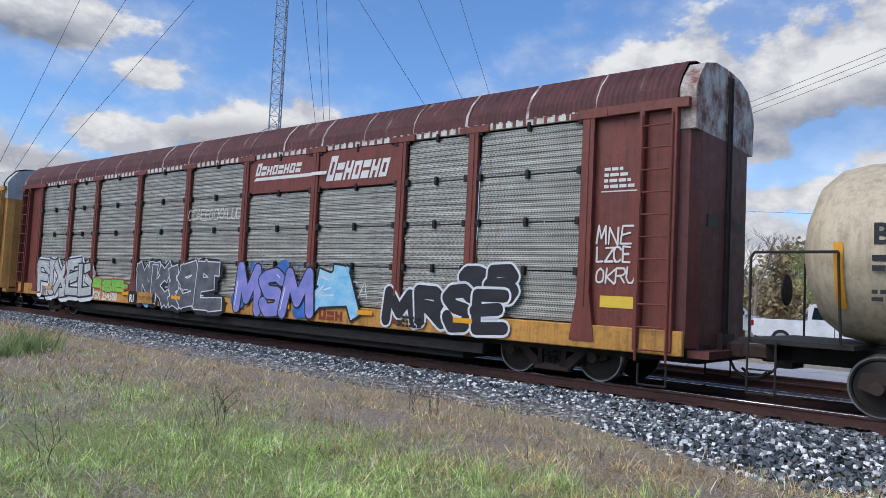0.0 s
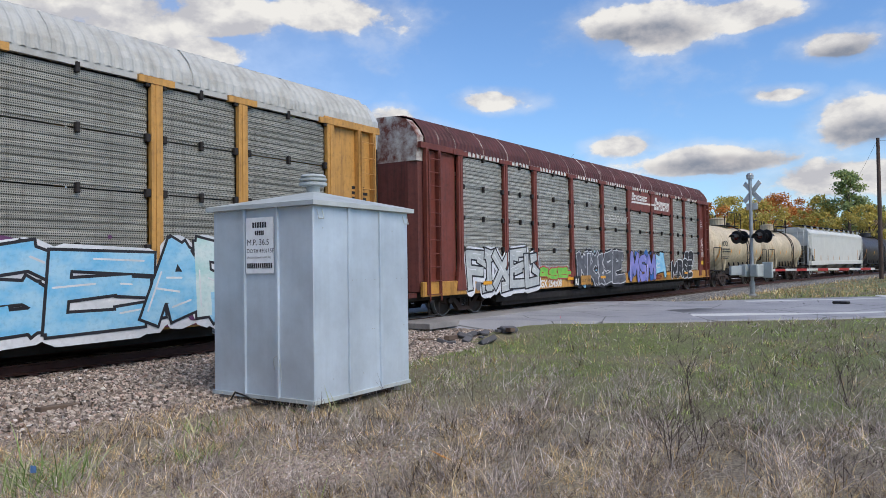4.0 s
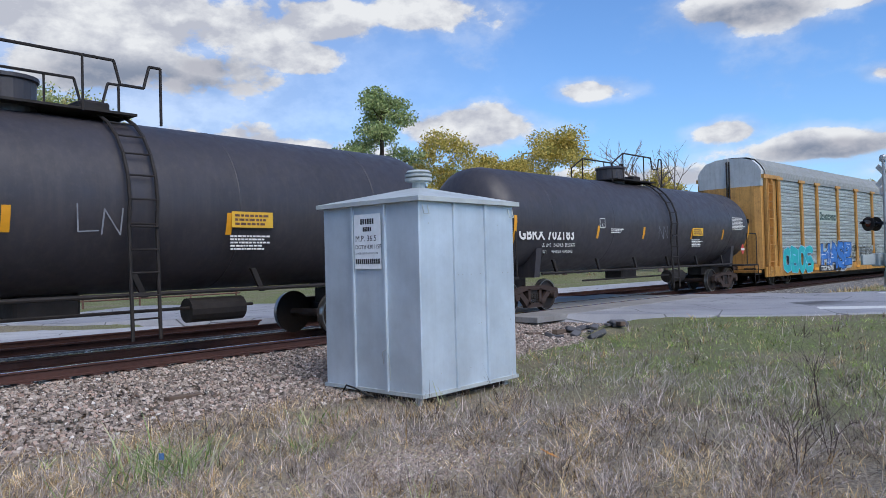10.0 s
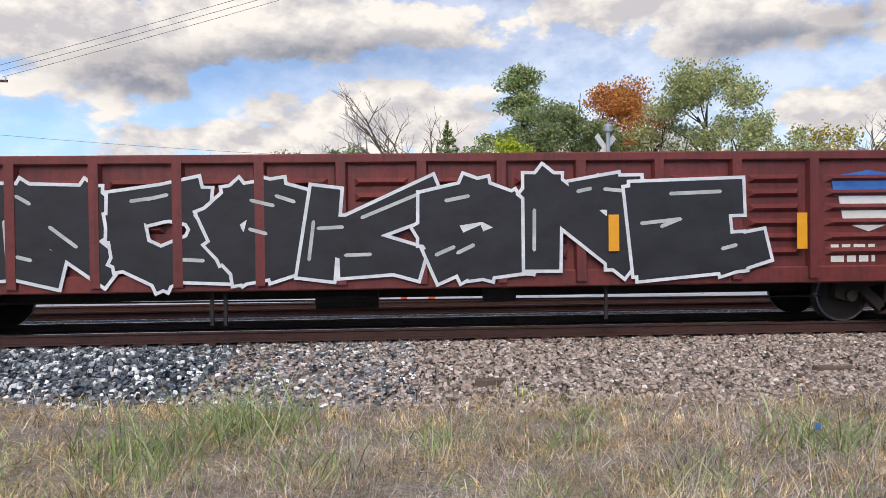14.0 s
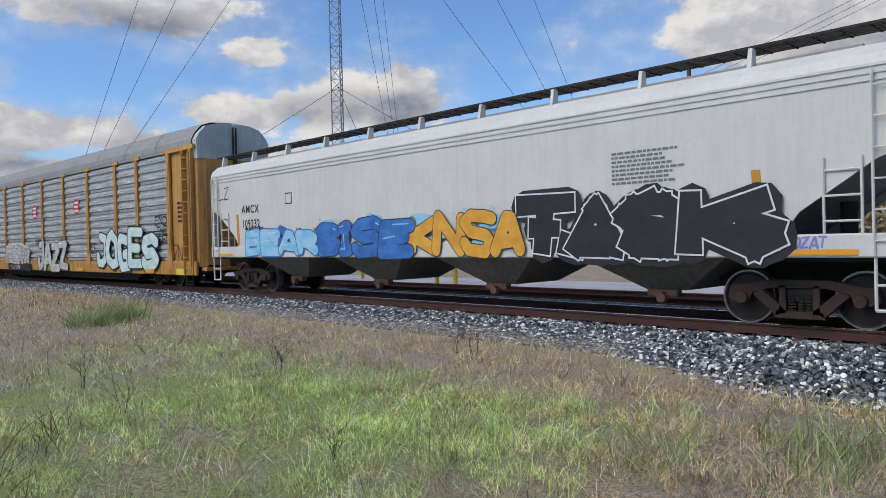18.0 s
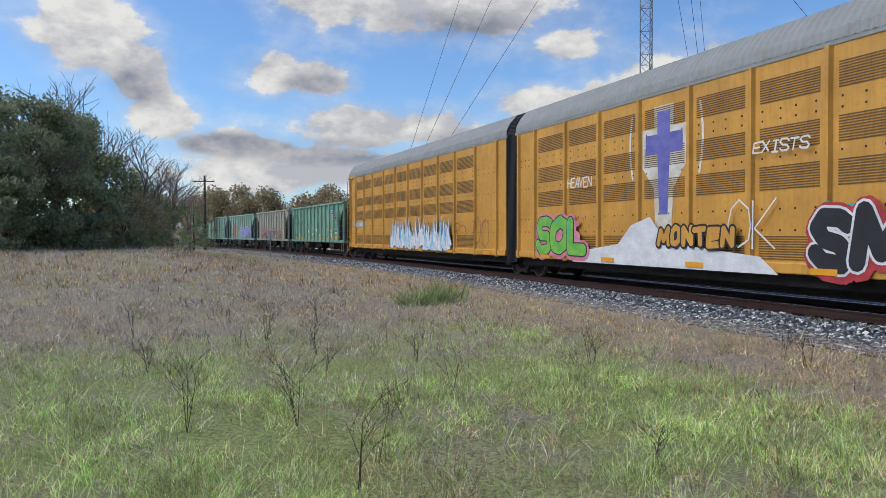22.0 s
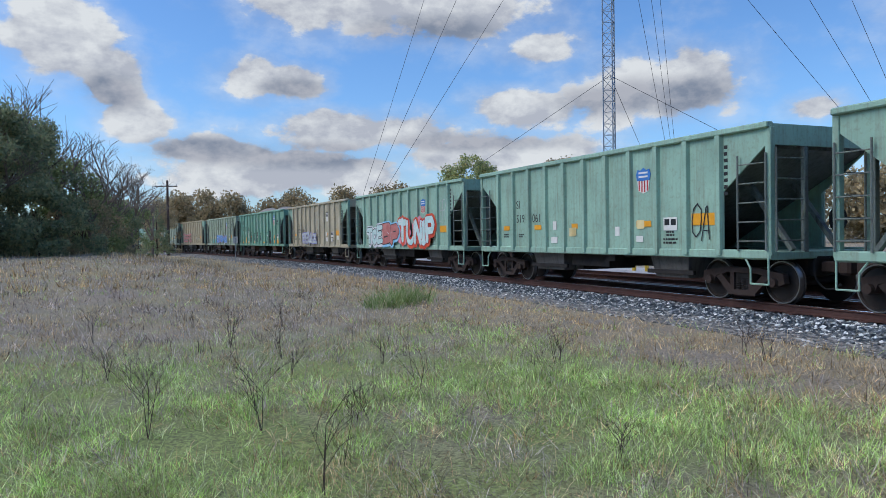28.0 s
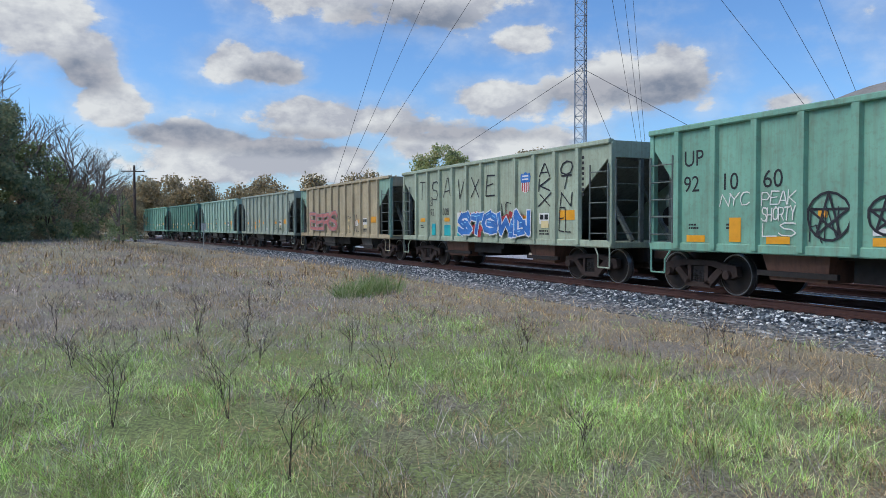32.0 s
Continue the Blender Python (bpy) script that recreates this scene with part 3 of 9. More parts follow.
PANEL_MESH = {}


def autorack(label, right, left, kind, eave, top, post_mat, panel_mat, roof_mat, sill_mat, end_mat, door_mat, rows, pitch, depth, band=0.0, skip=(), spread=1.0, z0=0.84, under=0.4):
    bays = [b * spread for b in BAYS]
    c = car("autorack_car", label, "rail car", right, left)
    half = (right - left) / 2
    # underframe and sills
    part("underframe", Shape().box(-half, half, -1.1, 1.1, 0.5, 0.8), UNDER, c)
    # sill widened to nearly full width, a dark block for the shade underneath
    part("centre_sill", Shape().box(-8.6, 8.6, -1.15, 1.15, 0.16, 0.496), UNDER, c)
    part("side_channel", Shape().box(-9.2, 9.2, -1.3, -1.154, 0.3, 0.5), UNDER, c)
    for y in (-1, 1):
        sill = Shape().rbox(-half + 0.1, half - 0.1, -1.52 if y < 0 else 1.42, -1.42 if y < 0 else 1.52, under, z0, 0.015)
        part("side_sill", sill, sill_mat, c, "weathered yellow side sill")
    h = (eave - z0 - 0.04) / rows
    for side in (-1, 1):
        rot = 0 if side < 0 else 180
        for i, (a, b) in enumerate(zip(bays, bays[1:])):
            w = b - a - 0.3
            for r in range(rows):
                if side < 0 and (i, r) in skip:
                    continue
                key = (kind, round(w, 2), round(h, 3))
                if key not in PANEL_MESH:
                    PANEL_MESH[key] = ribbed(w, h - (0.03 if not band else 0.0), pitch, depth, band).mesh("side_panel", panel_mat)
                x = a + 0.15 if side < 0 else -(a + 0.15)
                part("side_panel", PANEL_MESH[key], panel_mat, c, m=pose(x, side * 1.44, z0 + 0.03 + r * h, 0, 0, rot))
        for i, x in enumerate(bays):
            key = (kind, "post", post_mat.name)
            if key not in PANEL_MESH:
                PANEL_MESH[key] = (Shape().prism([(-0.24, z0 - 0.28), (0.24, z0 - 0.28), (0.2, z0), (0.115, z0 + 0.55), (0.115, eave), (-0.115, eave), (-0.115, z0 + 0.55), (-0.2, z0)], "y", -0.07, 0.02)
                                   .box(-0.36, 0.36, -0.085, 0.0, eave - 0.03, eave + 0.09).box(-0.03, 0.03, -0.085, -0.06, z0 + 0.3, eave - 0.05)).mesh("side_post", post_mat)
            part("side_post", PANEL_MESH[key], post_mat, c, m=pose(x if side < 0 else -x, side * 1.47, 0, 0, 0, rot))
        # door bays at both ends
        for d in (-1, 1):
            xa, xb = sorted((d * 12.3 * spread, d * (half - 0.35)))
            yy = sorted((side * 1.42, side * 1.35))
            part("end_bay_sheet", Shape().box(xa, xb, yy[0], yy[1], z0 - 0.1, eave + 0.02), post_mat, c)
            part("eave_beam", Shape().box(xa - 0.3, xb + 0.25, *sorted((side * 1.54, side * 1.42)), eave - 0.02, eave + 0.14), post_mat, c)
            x = d * (half - 0.6)
            for q in (-0.28, 0.28):
                part("corner_post", Shape().rbox(x + q - 0.05, x + q + 0.05, *sorted((side * 1.56, side * 1.42)), under + 0.05, eave, 0.01), post_mat, c)
            ladder(c, x, side * 1.58, 0.5, eave - 0.1, 0.52, 11, post_mat)
            part("step", Shape().tube([(x - 0.24, side * 1.5, 0.45), (x - 0.24, side * 1.5, 0.12), (x + 0.24, side * 1.5, 0.12), (x + 0.24, side * 1.5, 0.45)], 0.018), UNDER, c)
    # eave band under the roof
    for side in (-1, 1):
        part("eave_band", Shape().box(-half + 0.2, half - 0.2, *sorted((side * 1.5, side * 1.4)), eave, eave + 0.13), roof_mat if kind != "old" else WHITE, c)
    e = eave + 0.1
    prof = [(-1.5, e), (-1.47, e + 0.22), (-1.34, e + 0.46), (-1.08, top - 0.16), (-0.7, top - 0.04), (0, top), (0.7, top - 0.04), (1.08, top - 0.16), (1.34, e + 0.46), (1.47, e + 0.22), (1.5, e)]
    part("roof", roof_skin(-half + 0.3, half - 0.3, prof, 0.2, 0.022), roof_mat, c, smooth=False)
    for i in range(1, 18 if kind == "old" else 10):
        n_ = 18 if kind == "old" else 10
        x = -half + 0.3 + (2 * half - 0.6) * i / n_
        part("roof_seam", roof_skin(x - 0.03, x + 0.03, [(y * 1.008, z + 0.02) for y, z in prof], 0.5, 0.006), roof_mat if kind != "old" else CHIP_WHITE, c)
    # end doors: two curved leaves, pale above, coloured below
    for d in (-1, 1):
        for s in (-1, 1):
            lo = Shape().prism([(d * (half - 0.32), s * 1.4), (d * (half - 0.12), s * 1.36), (d * (half - 0.02), s * 1.1), (d * (half + 0.02), s * 0.03), (d * (half - 0.04), s * 0.03), (d * (half - 0.3), s * 1.3)], "z", 0.75, eave - 0.35)
            leaf = part("end_door", lo, end_mat, c)
            upper = Shape().prism([(s * 1.4, eave - 0.35), (s * 1.44, e + 0.2), (s * 1.3, e + 0.44), (s * 1.05, top - 0.2), (s * 0.6, top - 0.08), (s * 0.03, top - 0.05), (s * 0.03, eave - 0.35)], "x", d * (half - 0.3), d * (half - 0.02))
            part("door_hood", upper, door_mat, leaf)
            part("door_slot", Shape().box(*sorted((d * (half - 0.1), d * (half + 0.012))), *sorted((s * 0.35, s * 0.85)), 2.75, 2.95), BLACK, leaf)
            part("hinge_rod", Shape().tube([(d * (half + 0.04), s * 0.06, 0.8), (d * (half + 0.04), s * 0.06, top - 0.2)], 0.03), UNDER, leaf)
        part("end_platform", Shape().box(*sorted((d * (half - 0.1), d * (half + 0.25))), -1.3, 1.3, 0.6, 0.72), end_mat, c)
    for x in (-10.55, 10.6):
        truck(c, x)
    couplers(c, half + 0.25)
    return c


def latches(c, rows, eave, spread=1.0, z0=0.84):
    """Small brackets between the panels and on the posts."""
    sh = Shape()
    h = (eave - z0 - 0.04) / rows
    for a, b in zip([b * spread for b in BAYS], [b * spread for b in BAYS[1:]]):
        for r in range(1, rows + 1):
            z = z0 + 0.03 + r * h
            sh.rbox((a + b) / 2 - 0.035, (a + b) / 2 + 0.035, -1.53, -1.45, z - 0.1, z + 0.07, 0.01)
            for q in (a + 0.17, b - 0.17):
                sh.rbox(q - 0.045, q + 0.045, -1.54, -1.45, z - 0.08, z + 0.06, 0.01)
    tagged(part("panel_latch", sh, UNDER, c), kind="stuff")


def fake_word(parent, x, z, w, h, count, y, material, seed, name="painted_emblem", lean=0.15, label=""):
    """A company name, as plain letter-sized shapes, each a part."""
    rnd = random.Random(seed)
    step = w / count
    for i in range(count):
        sh = Shape()
        hh = h if i == 0 else h * rnd.choice((0.7, 0.7, 0.74))
        a, b = x + i * step, x + (i + 0.82) * step
        t = step * 0.26
        q = lambda x0, x1, z0, z1: sh.prism([(x0 + lean * z0, z + z0), (x1 + lean * z0, z + z0), (x1 + lean * z1, z + z1), (x0 + lean * z1, z + z1)], "y", y - 0.004, y)
        if i % 3 == 1:
            q(a, b, 0, hh * 0.42)
            q(a, b, hh * 0.6, hh)
        elif i % 3 == 2:
            q(a, a + t, 0, hh)
            q(b - t, b, 0, hh)
            q(a + t, b - t, hh * 0.38, hh * 0.62)
        else:
            q(a, a + t, 0, hh)
            q(b - t, b, 0, hh)
            q(a + t, b - t, 0, hh * 0.24)
            q(a + t, b - t, hh * 0.76, hh)
        part(name, sh, material, parent, label)


# red-brown autorack car with the grey panels
sp = autorack("red-brown autorack car with grey perforated panels and rusted roof", -5.75, -32.45, "old", 4.64, 5.64, SP_RED, SP_PANEL, RED_ROOF, SILL_YELLOW, DARK_RED, CHIP_WHITE, 4, 0.115, 0.016, skip=((5, 3), (6, 3)), spread=0.94, z0=1.02, under=0.62)
latches(sp, 4, 4.64, 0.94, 1.02)
plain_parts = set(sp.children)
mid = -19.1
for x0, x1 in ((1.62, 4.32), (4.57, 7.33)):
    part("name_board", Shape().rbox(x0, x1, -1.5, -1.42, 3.53, 4.41, 0.01), SP_RED, sp, "red-brown board with a painted company name")
fake_word(sp, 1.9, 3.99, 1.95, 0.32, 8, -1.505, PALE, 5, lean=0.32, label="white painted company name")
fake_word(sp, 4.85, 3.7, 2.15, 0.58, 7, -1.505, PALE, 9, lean=0.32, label="white painted company name")
decal(sp, 1.85, 4.3, 3.86, 3.94, -1.505, PALE, lean=0.1)
decal(sp, 4.3, 4.9, 3.86, 3.94, -1.56, PALE, lean=0.05)
sh_ = Shape()
for i in range(108):
    x = -13.2 + i * 26.4 / 107
    sh_.box(x - 0.035, x + 0.035, -1.51, -1.5, 4.43, 4.55)
tagged(part("rivet_patch", sh_, SP_RED, sp), kind="stuff")
graffiti(sp, -11.9, -7.3, 0.44, 1.72, -1.53, 5, G_SILVER, G_BLACK, G_WHITE, 3, 0.13, "black and silver sprayed graffiti letters", G_GREY, "FIXEL", 0.05, rim=G_WHITE)
graffiti(sp, -4.1, 0.4, 0.42, 1.7, -1.545, 5, G_SLATE, G_WHITE, None, 11, 0.16, "silver graffiti letters on a light blue cloud", G_LBLUE, "NKISE", 0.03, rim=G_BLACK)
graffiti(sp, 1.3, 4.6, 0.42, 1.72, -1.56, 4, G_LILAC, G_BLACK, G_WHITE, 8, 0.2, "lilac sprayed graffiti letters", G_BLUE, "MSM", 0.04, True)
graffiti(sp, 4.5, 6.2, 0.5, 1.66, -1.545, 1, G_LBLUE, G_BLACK, G_WHITE, 5, 0.2, "light blue sprayed graffiti letter", None, "A", 0.05)
graffiti(sp, 7.1, 10.5, 0.42, 1.42, -1.545, 4, G_BLACK, G_WHITE, None, 7, 0.26, "black bubble graffiti letters with white outline", None, "MRSE", 0.05, True)
graffiti(sp, 9.3, 10.75, 1.0, 1.82, -1.55, 1, G_BLACK, G_WHITE, None, 21, 0.3, "black bubble graffiti letters with white outline", None, "SB", 0.045, True)
graffiti(sp, -7.4, -5.0, 0.7, 1.15, -1.535, 3, G_GREEN, G_RED, None, 31, 0.16, "red and green sprayed graffiti")
scrawl(sp, -1.3, 1.6, 2.92, 3.2, -1.53, PALE, 2, 16, 0.013)
scrawl(sp, 5.6, 6.6, 1.0, 1.35, -1.53, G_WHITE, 12, 4, 0.012, "RSA")
scrawl(sp, 12.4, 13.1, 2.2, 2.5, -1.44, PALE, 4)
scrawl(sp, 12.4, 13.1, 1.9, 2.15, -1.44, PALE, 6)
scrawl(sp, 12.4, 13.2, 1.55, 1.8, -1.44, PALE, 7)
words("TTGX 254508", 0.36, PALE, sp, -7.55, -1.526, 0.46, bold=0.012)
words("R1", 0.3, PALE, sp, -4.4, -1.606, 0.48, bold=0.015)
decal(sp, -4.48, -4.0, 0.44, 0.8, -1.602, BLACK, "black_plate")
decal(sp, -3.9, -2.95, 0.46, 0.8, -1.602, SILL_YELLOW, "yellow_plate")
words("LDLMT 87800", 0.155, INK, sp, -3.84, -1.606, 0.57)
words("L-88-4", 0.13, INK, sp, 2.7, -1.567, 0.63)
words("PSH20M", 0.17, INK, sp, 2.55, -1.567, 0.46)
decal(sp, 2.5, 3.15, 0.43, 0.82, -1.562, SILL_YELLOW, "yellow_plate")
fake_word(sp, 4.9, 0.47, 0.9, 0.3, 3, -1.53, plain("dark_red_marking", "7c2d24"), 3, "painted_emblem", 0.0)
bars(sp, 0.0, -1.53, 0.5, 1.0, 0.22, 2, INK, 5)
bars(sp, 7.6, -1.58, 0.47, 0.9, 0.26, 3, INK, 6)
decal(sp, 12.5, 13.15, 1.12, 1.32, -1.43, plain("yellow_notice", "d8b83a"), "yellow_notice")
decal(sp, 12.45, 13.15, 3.1, 3.12, -1.43, PALE)
bars(sp, 12.5, -1.43, 3.15, 0.6, 0.4, 4, PALE, 3)
for x in (-11.0, -5.0, -1.9, 3.3, 6.3, 9.2):
    decal(sp, x, x + 0.5, 0.66, 0.76, -1.57, ORANGE_MARK, "reflector")

for ob in sp.children:
    if ob not in plain_parts:
        ob.matrix_basis = Matrix.Translation((0, 0, 0.21)) @ Matrix.Diagonal((0.94, 1, 1, 1)) @ ob.matrix_basis

G_MAROON = spray("maroon_spray", "5a2c3c", "74394a")

# yellow autorack car with the pale roof
wr = autorack("yellow autorack car with dull grey panels and pale roof", -34.1, -61.2, "dull", 4.72, 5.72, YELLOW, WR_PANEL, WHITE_ROOF, SILL_YELLOW, YELLOW, DOOR_GREY, 4, 0.12, 0.016, spread=0.955)
latches(wr, 4, 4.72, 0.955)
part("emblem_board", Shape().rbox(-9.3, -7.55, -1.5, -1.42, 2.8, 4.65, 0.01), YELLOW, wr, "yellow board with a shield emblem")
part("shield", Shape().prism([(-8.75, 3.6), (-8.42, 3.45), (-8.1, 3.6), (-8.1, 4.1), (-8.75, 4.1)], "y", -1.51, -1.5), PALE, wr)
part("shield_top", Shape().prism([(-8.8, 3.98), (-8.05, 3.98), (-8.05, 4.32), (-8.42, 4.4), (-8.8, 4.32)], "y", -1.515, -1.505), G_BLUE, wr)
bars(wr, -9.0, -1.51, 3.0, 1.2, 0.12, 1, INK, 2)
graffiti(wr, -6.7, -2.6, 0.55, 1.75, -1.55, 4, G_ORANGE, G_RED, None, 4, 0.16, "orange sprayed graffiti letters", None, "ASER", 0.03)
graffiti(wr, -1.5, 2.6, 0.5, 1.7, -1.55, 4, G_LBLUE, G_GREY, G_WHITE, 44, 0.14, "pale blue sprayed graffiti letters", G_SILVER, "OKES", 0.03)
decal(wr, 3.5, 12.1, 0.44, 1.62, -1.546, G_MAROON, "sprayed_band")
graffiti(wr, 3.6, 8.2, 0.5, 1.95, -1.55, 3, G_LBLUE, G_BLACK, G_WHITE, 6, 0.15, "pale blue graffiti letters with black edges", G_PURPLE, "SEA", 0.05, rim=G_WHITE)
graffiti(wr, 7.9, 12.1, 0.45, 1.9, -1.56, 4, G_MINT, G_BLACK, G_WHITE, 14, 0.14, "pale blue and mint graffiti letters on maroon", G_PURPLE, "RES", 0.05, rim=G_WHITE)
graffiti(wr, 10.4, 12.2, 0.46, 0.95, -1.6, 2, G_MAROON, G_BLACK, G_PINK, 15, 0.26, "maroon sprayed bubbles", None, "OO", 0.03, True)
scrawl(wr, 12.5, 13.1, 2.4, 2.8, -1.44, INK, 8)
decal(wr, 12.5, 13.1, 1.75, 1.95, -1.43, plain("yellow_notice_dark", "c9a02c"), "yellow_notice")
bars(wr, 12.5, -1.43, 2.9, 0.6, 0.5, 4, INK, 3)
words("TTGX", 0.3, PALE, wr, -8.2, -1.53, 0.46)
for x in (-11.0, -5.0, 0.3, 3.1, 9.2):
    decal(wr, x, x + 0.6, 0.55, 0.68, -1.6, ORANGE_MARK, "reflector")

# yellow autorack car with bright panels and the long name
fx = autorack("yellow autorack car with bright galvanised panels and grey roof", -62.4, -90.2, "bright", 4.72, 5.72, YELLOW, FX_PANEL, GREY_ROOF, SILL_YELLOW, YELLOW, DOOR_GREY, 4, 0.16, 0.02, 0.2)
decal(fx, -7.2, -4.55, 2.93, 3.5, -1.467, plain("pale_name_board", "a9b3a9"), "name_board")
fake_word(fx, -7.0, 3.02, 2.35, 0.4, 8, -1.472, plain("dark_green_marking", "2d4640"), 12, lean=0.05)
graffiti(fx, -12.0, -8.5, 0.5, 1.8, -1.55, 4, G_TEAL, G_LBLUE, None, 9, 0.26, "teal bubble graffiti letters", None, "OBOS", 0.03, True)
graffiti(fx, -7.2, -2.8, 0.6, 1.95, -1.55, 4, G_BLUE, G_BLACK, G_WHITE, 19, 0.16, "blue and white graffiti letters", G_LBLUE, "HASE", 0.035, rim=G_SILVER)
graffiti(fx, 0.2, 2.0, 0.9, 1.8, -1.5, 2, FX_PANEL, G_BLACK, None, 3, 0.1, "black outlined graffiti letters", None, "KO", 0.025)
scrawl(fx, -2.3, 0.1, 1.0, 1.7, -1.5, INK, 5, 12, 0.03)
scrawl(fx, 3.5, 6.0, 1.0, 1.8, -1.5, INK, 15, 12, 0.025)
scrawl(fx, 8.0, 9.2, 1.1, 1.7, -1.5, INK, 25, 10, 0.025)
decal(fx, -7.5, -4.4, 0.47, 0.77, -1.56, BLACK, "black_plate")
words("TTGX 965701", 0.3, PALE, fx, -7.3, -1.566, 0.52, bold=0.01)
words("LD LMT 80000", 0.16, INK, fx, 4.6, -1.53, 0.5)
words("FXE", 0.2, INK, fx, -12.95, -1.43, 1.9)
words("210377", 0.2, INK, fx, -13.05, -1.43, 1.65)
for x in (-8.3, -2.0, 3.0, 7.5):
    decal(fx, x, x + 0.6, 0.55, 0.68, -1.6, ORANGE_MARK, "reflector")

# tank cars


def tank_car(label, right, left, r, zc, mat, dome=True, text=None, seed=1):
    c = car("tank_car", label, "rail car", right, left)
    half = (right - left) / 2
    hb = half - 0.6
    prof = [(0.05, -hb), (0.5 * r, -hb + 0.06), (0.8 * r, -hb + 0.25), (0.95 * r, -hb + 0.5), (r, -hb + 0.85), (r, -hb / 3), (r, hb / 3), (r, hb - 0.85), (0.95 * r, hb - 0.5), (0.8 * r, hb - 0.25), (0.5 * r, hb - 0.06), (0.05, hb)]
    part("tank_shell", Shape().lathe(prof, 44, "x", (0, 0, zc)), mat, c, smooth=True)
    for q in (-hb / 3, hb / 3, -hb * 0.72, hb * 0.72):
        sh = Shape().lathe([(r + 0.001, q - 0.02), (r + 0.006, q - 0.01), (r + 0.006, q + 0.01), (r + 0.001, q + 0.02)], 44, "x", (0, 0, zc))
        part("weld_seam", sh, mat, c)
    for d in (-1, 1):
        part("stub_sill", Shape().rbox(*sorted((d * (half - 3.2), d * half)), -0.3, 0.3, 0.62, 0.95, 0.02), UNDER, c)
        part("end_platform", Shape().box(*sorted((d * (half - 1.5), d * (half + 0.05))), -1.35, 1.35, 0.93, 1.0), UNDER, c)
        part("saddle", Shape().prism([(-1.2, 0.95), (1.2, 0.95), (1.3, 1.75), (1.0, 1.45), (0, 1.15), (-1.0, 1.45), (-1.3, 1.75)], "x", d * (half - 2.5) - 0.12, d * (half - 2.5) + 0.12), mat, c)
        part("end_railing", Shape().tube([(d * (half - 0.1), -1.35, 1.0), (d * (half - 0.1), -1.35, 2.2), (d * (half - 0.15), -1.35, 2.28), (d * (half - 1.3), -1.42, 2.28), (d * (half - 1.35), -1.42, 1.0)], 0.022), UNDER, c)
        part("end_railing", Shape().tube([(d * (half - 0.1), 1.35, 1.0), (d * (half - 0.1), 1.35, 2.28), (d * (half - 1.3), 1.42, 2.28), (d * (half - 1.3), 1.42, 1.0)], 0.022), UNDER, c)
        part("step", Shape().tube([(d * (half - 0.5), -1.4, 1.0), (d * (half - 0.5), -1.42, 0.2), (d * (half - 0.1), -1.42, 0.2), (d * (half - 0.1), -1.4, 1.0)], 0.018).cyl((d * (half - 0.5), -1.42, 0.55), (d * (half - 0.1), -1.42, 0.55), 0.014, n=6), UNDER, c)
        wheel = Shape().lathe([(0.22, 0), (0.25, 0.015), (0.25, 0.03), (0.22, 0.045)], 18, "x", (d * (half - 0.35), -0.55, 1.75))
        part("brake_wheel", wheel, UNDER, c)
    part("walkway", Shape().box(-1.3, 1.3, -0.75, 0.75, zc + r + 0.02, zc + r + 0.06), UNDER, c)
    for y in (-0.78, 0.78):
        sh = Shape()
        sh.tube([(-1.7, y, zc + r - 0.1), (-1.7, y, zc + r + 0.5), (-1.0, y, zc + r + 0.88), (0.9, y, zc + r + 0.88), (1.0, y, zc + r + 0.5), (1.4, y, zc + r + 0.5), (1.5, y, zc + r + 0.88), (1.7, y, zc + r + 0.88), (1.7, y, zc + r - 0.1)], 0.025)
        sh.cyl((-1.0, y, zc + r), (-1.0, y, zc + r + 0.88), 0.02, n=6).cyl((0.4, y, zc + r), (0.4, y, zc + r + 0.88), 0.02, n=6)
        part("top_railing", sh, UNDER, c)
    part("manway", Shape().lathe([(0.48, zc + r - 0.1), (0.48, zc + r + 0.42), (0.52, zc + r + 0.44), (0.52, zc + r + 0.5), (0.3, zc + r + 0.55)], 20, "z", (-0.5, 0, 0)), mat, c)
    part("valve_box", Shape().rbox(0.55, 1.05, -0.3, 0.3, zc + r, zc + r + 0.28, 0.03), UNDER, c)
    # ladder down the camera's side
    sh = Shape()
    arcp = [(math.sin(a) * (r + 0.1), math.cos(a) * (r + 0.1)) for a in [radians(5 + i * 14) for i in range(8)]]
    for q in (0.75, 1.2):
        sh.tube([(q, -y, zc + z) for y, z in arcp] + [(q, -r - 0.12, 0.35)], 0.03)
    lad = part("side_ladder", sh, UNDER, c)
    for y, z in arcp + [(r + 0.11, -0.4 - i * 0.36) for i in range(5)]:
        part("rung", rung_mesh(0.45, 0.016, UNDER, "x"), UNDER, lad, m=pose(0.975, -y, zc + z))
    part("side_rail", Shape().cyl((-half + 2.6, -1.3, 1.05), (half - 2.6, -1.3, 1.05), 0.035, n=8), UNDER, c)
    sh = Shape()
    for i in range(6):
        q = -half + 3.4 + (2 * half - 6.8) * i / 5
        sh.prism([(q - 0.05, 1.0), (q + 0.05, 1.0), (q - 0.15, 1.42), (q - 0.25, 1.42)], "y", -1.28, -1.22)
    part("rail_bracket", sh, UNDER, c)
    part("outlet_gear", Shape().rbox(-0.5, 0.5, -0.35, 0.35, 0.7, 1.1, 0.05).cyl((-3.5, -0.7, 0.75), (3.5, -0.7, 0.75), 0.03, n=6).cyl((2.2, -0.6, 0.7), (3.3, -0.6, 0.7), 0.22, n=14), UNDER, c)
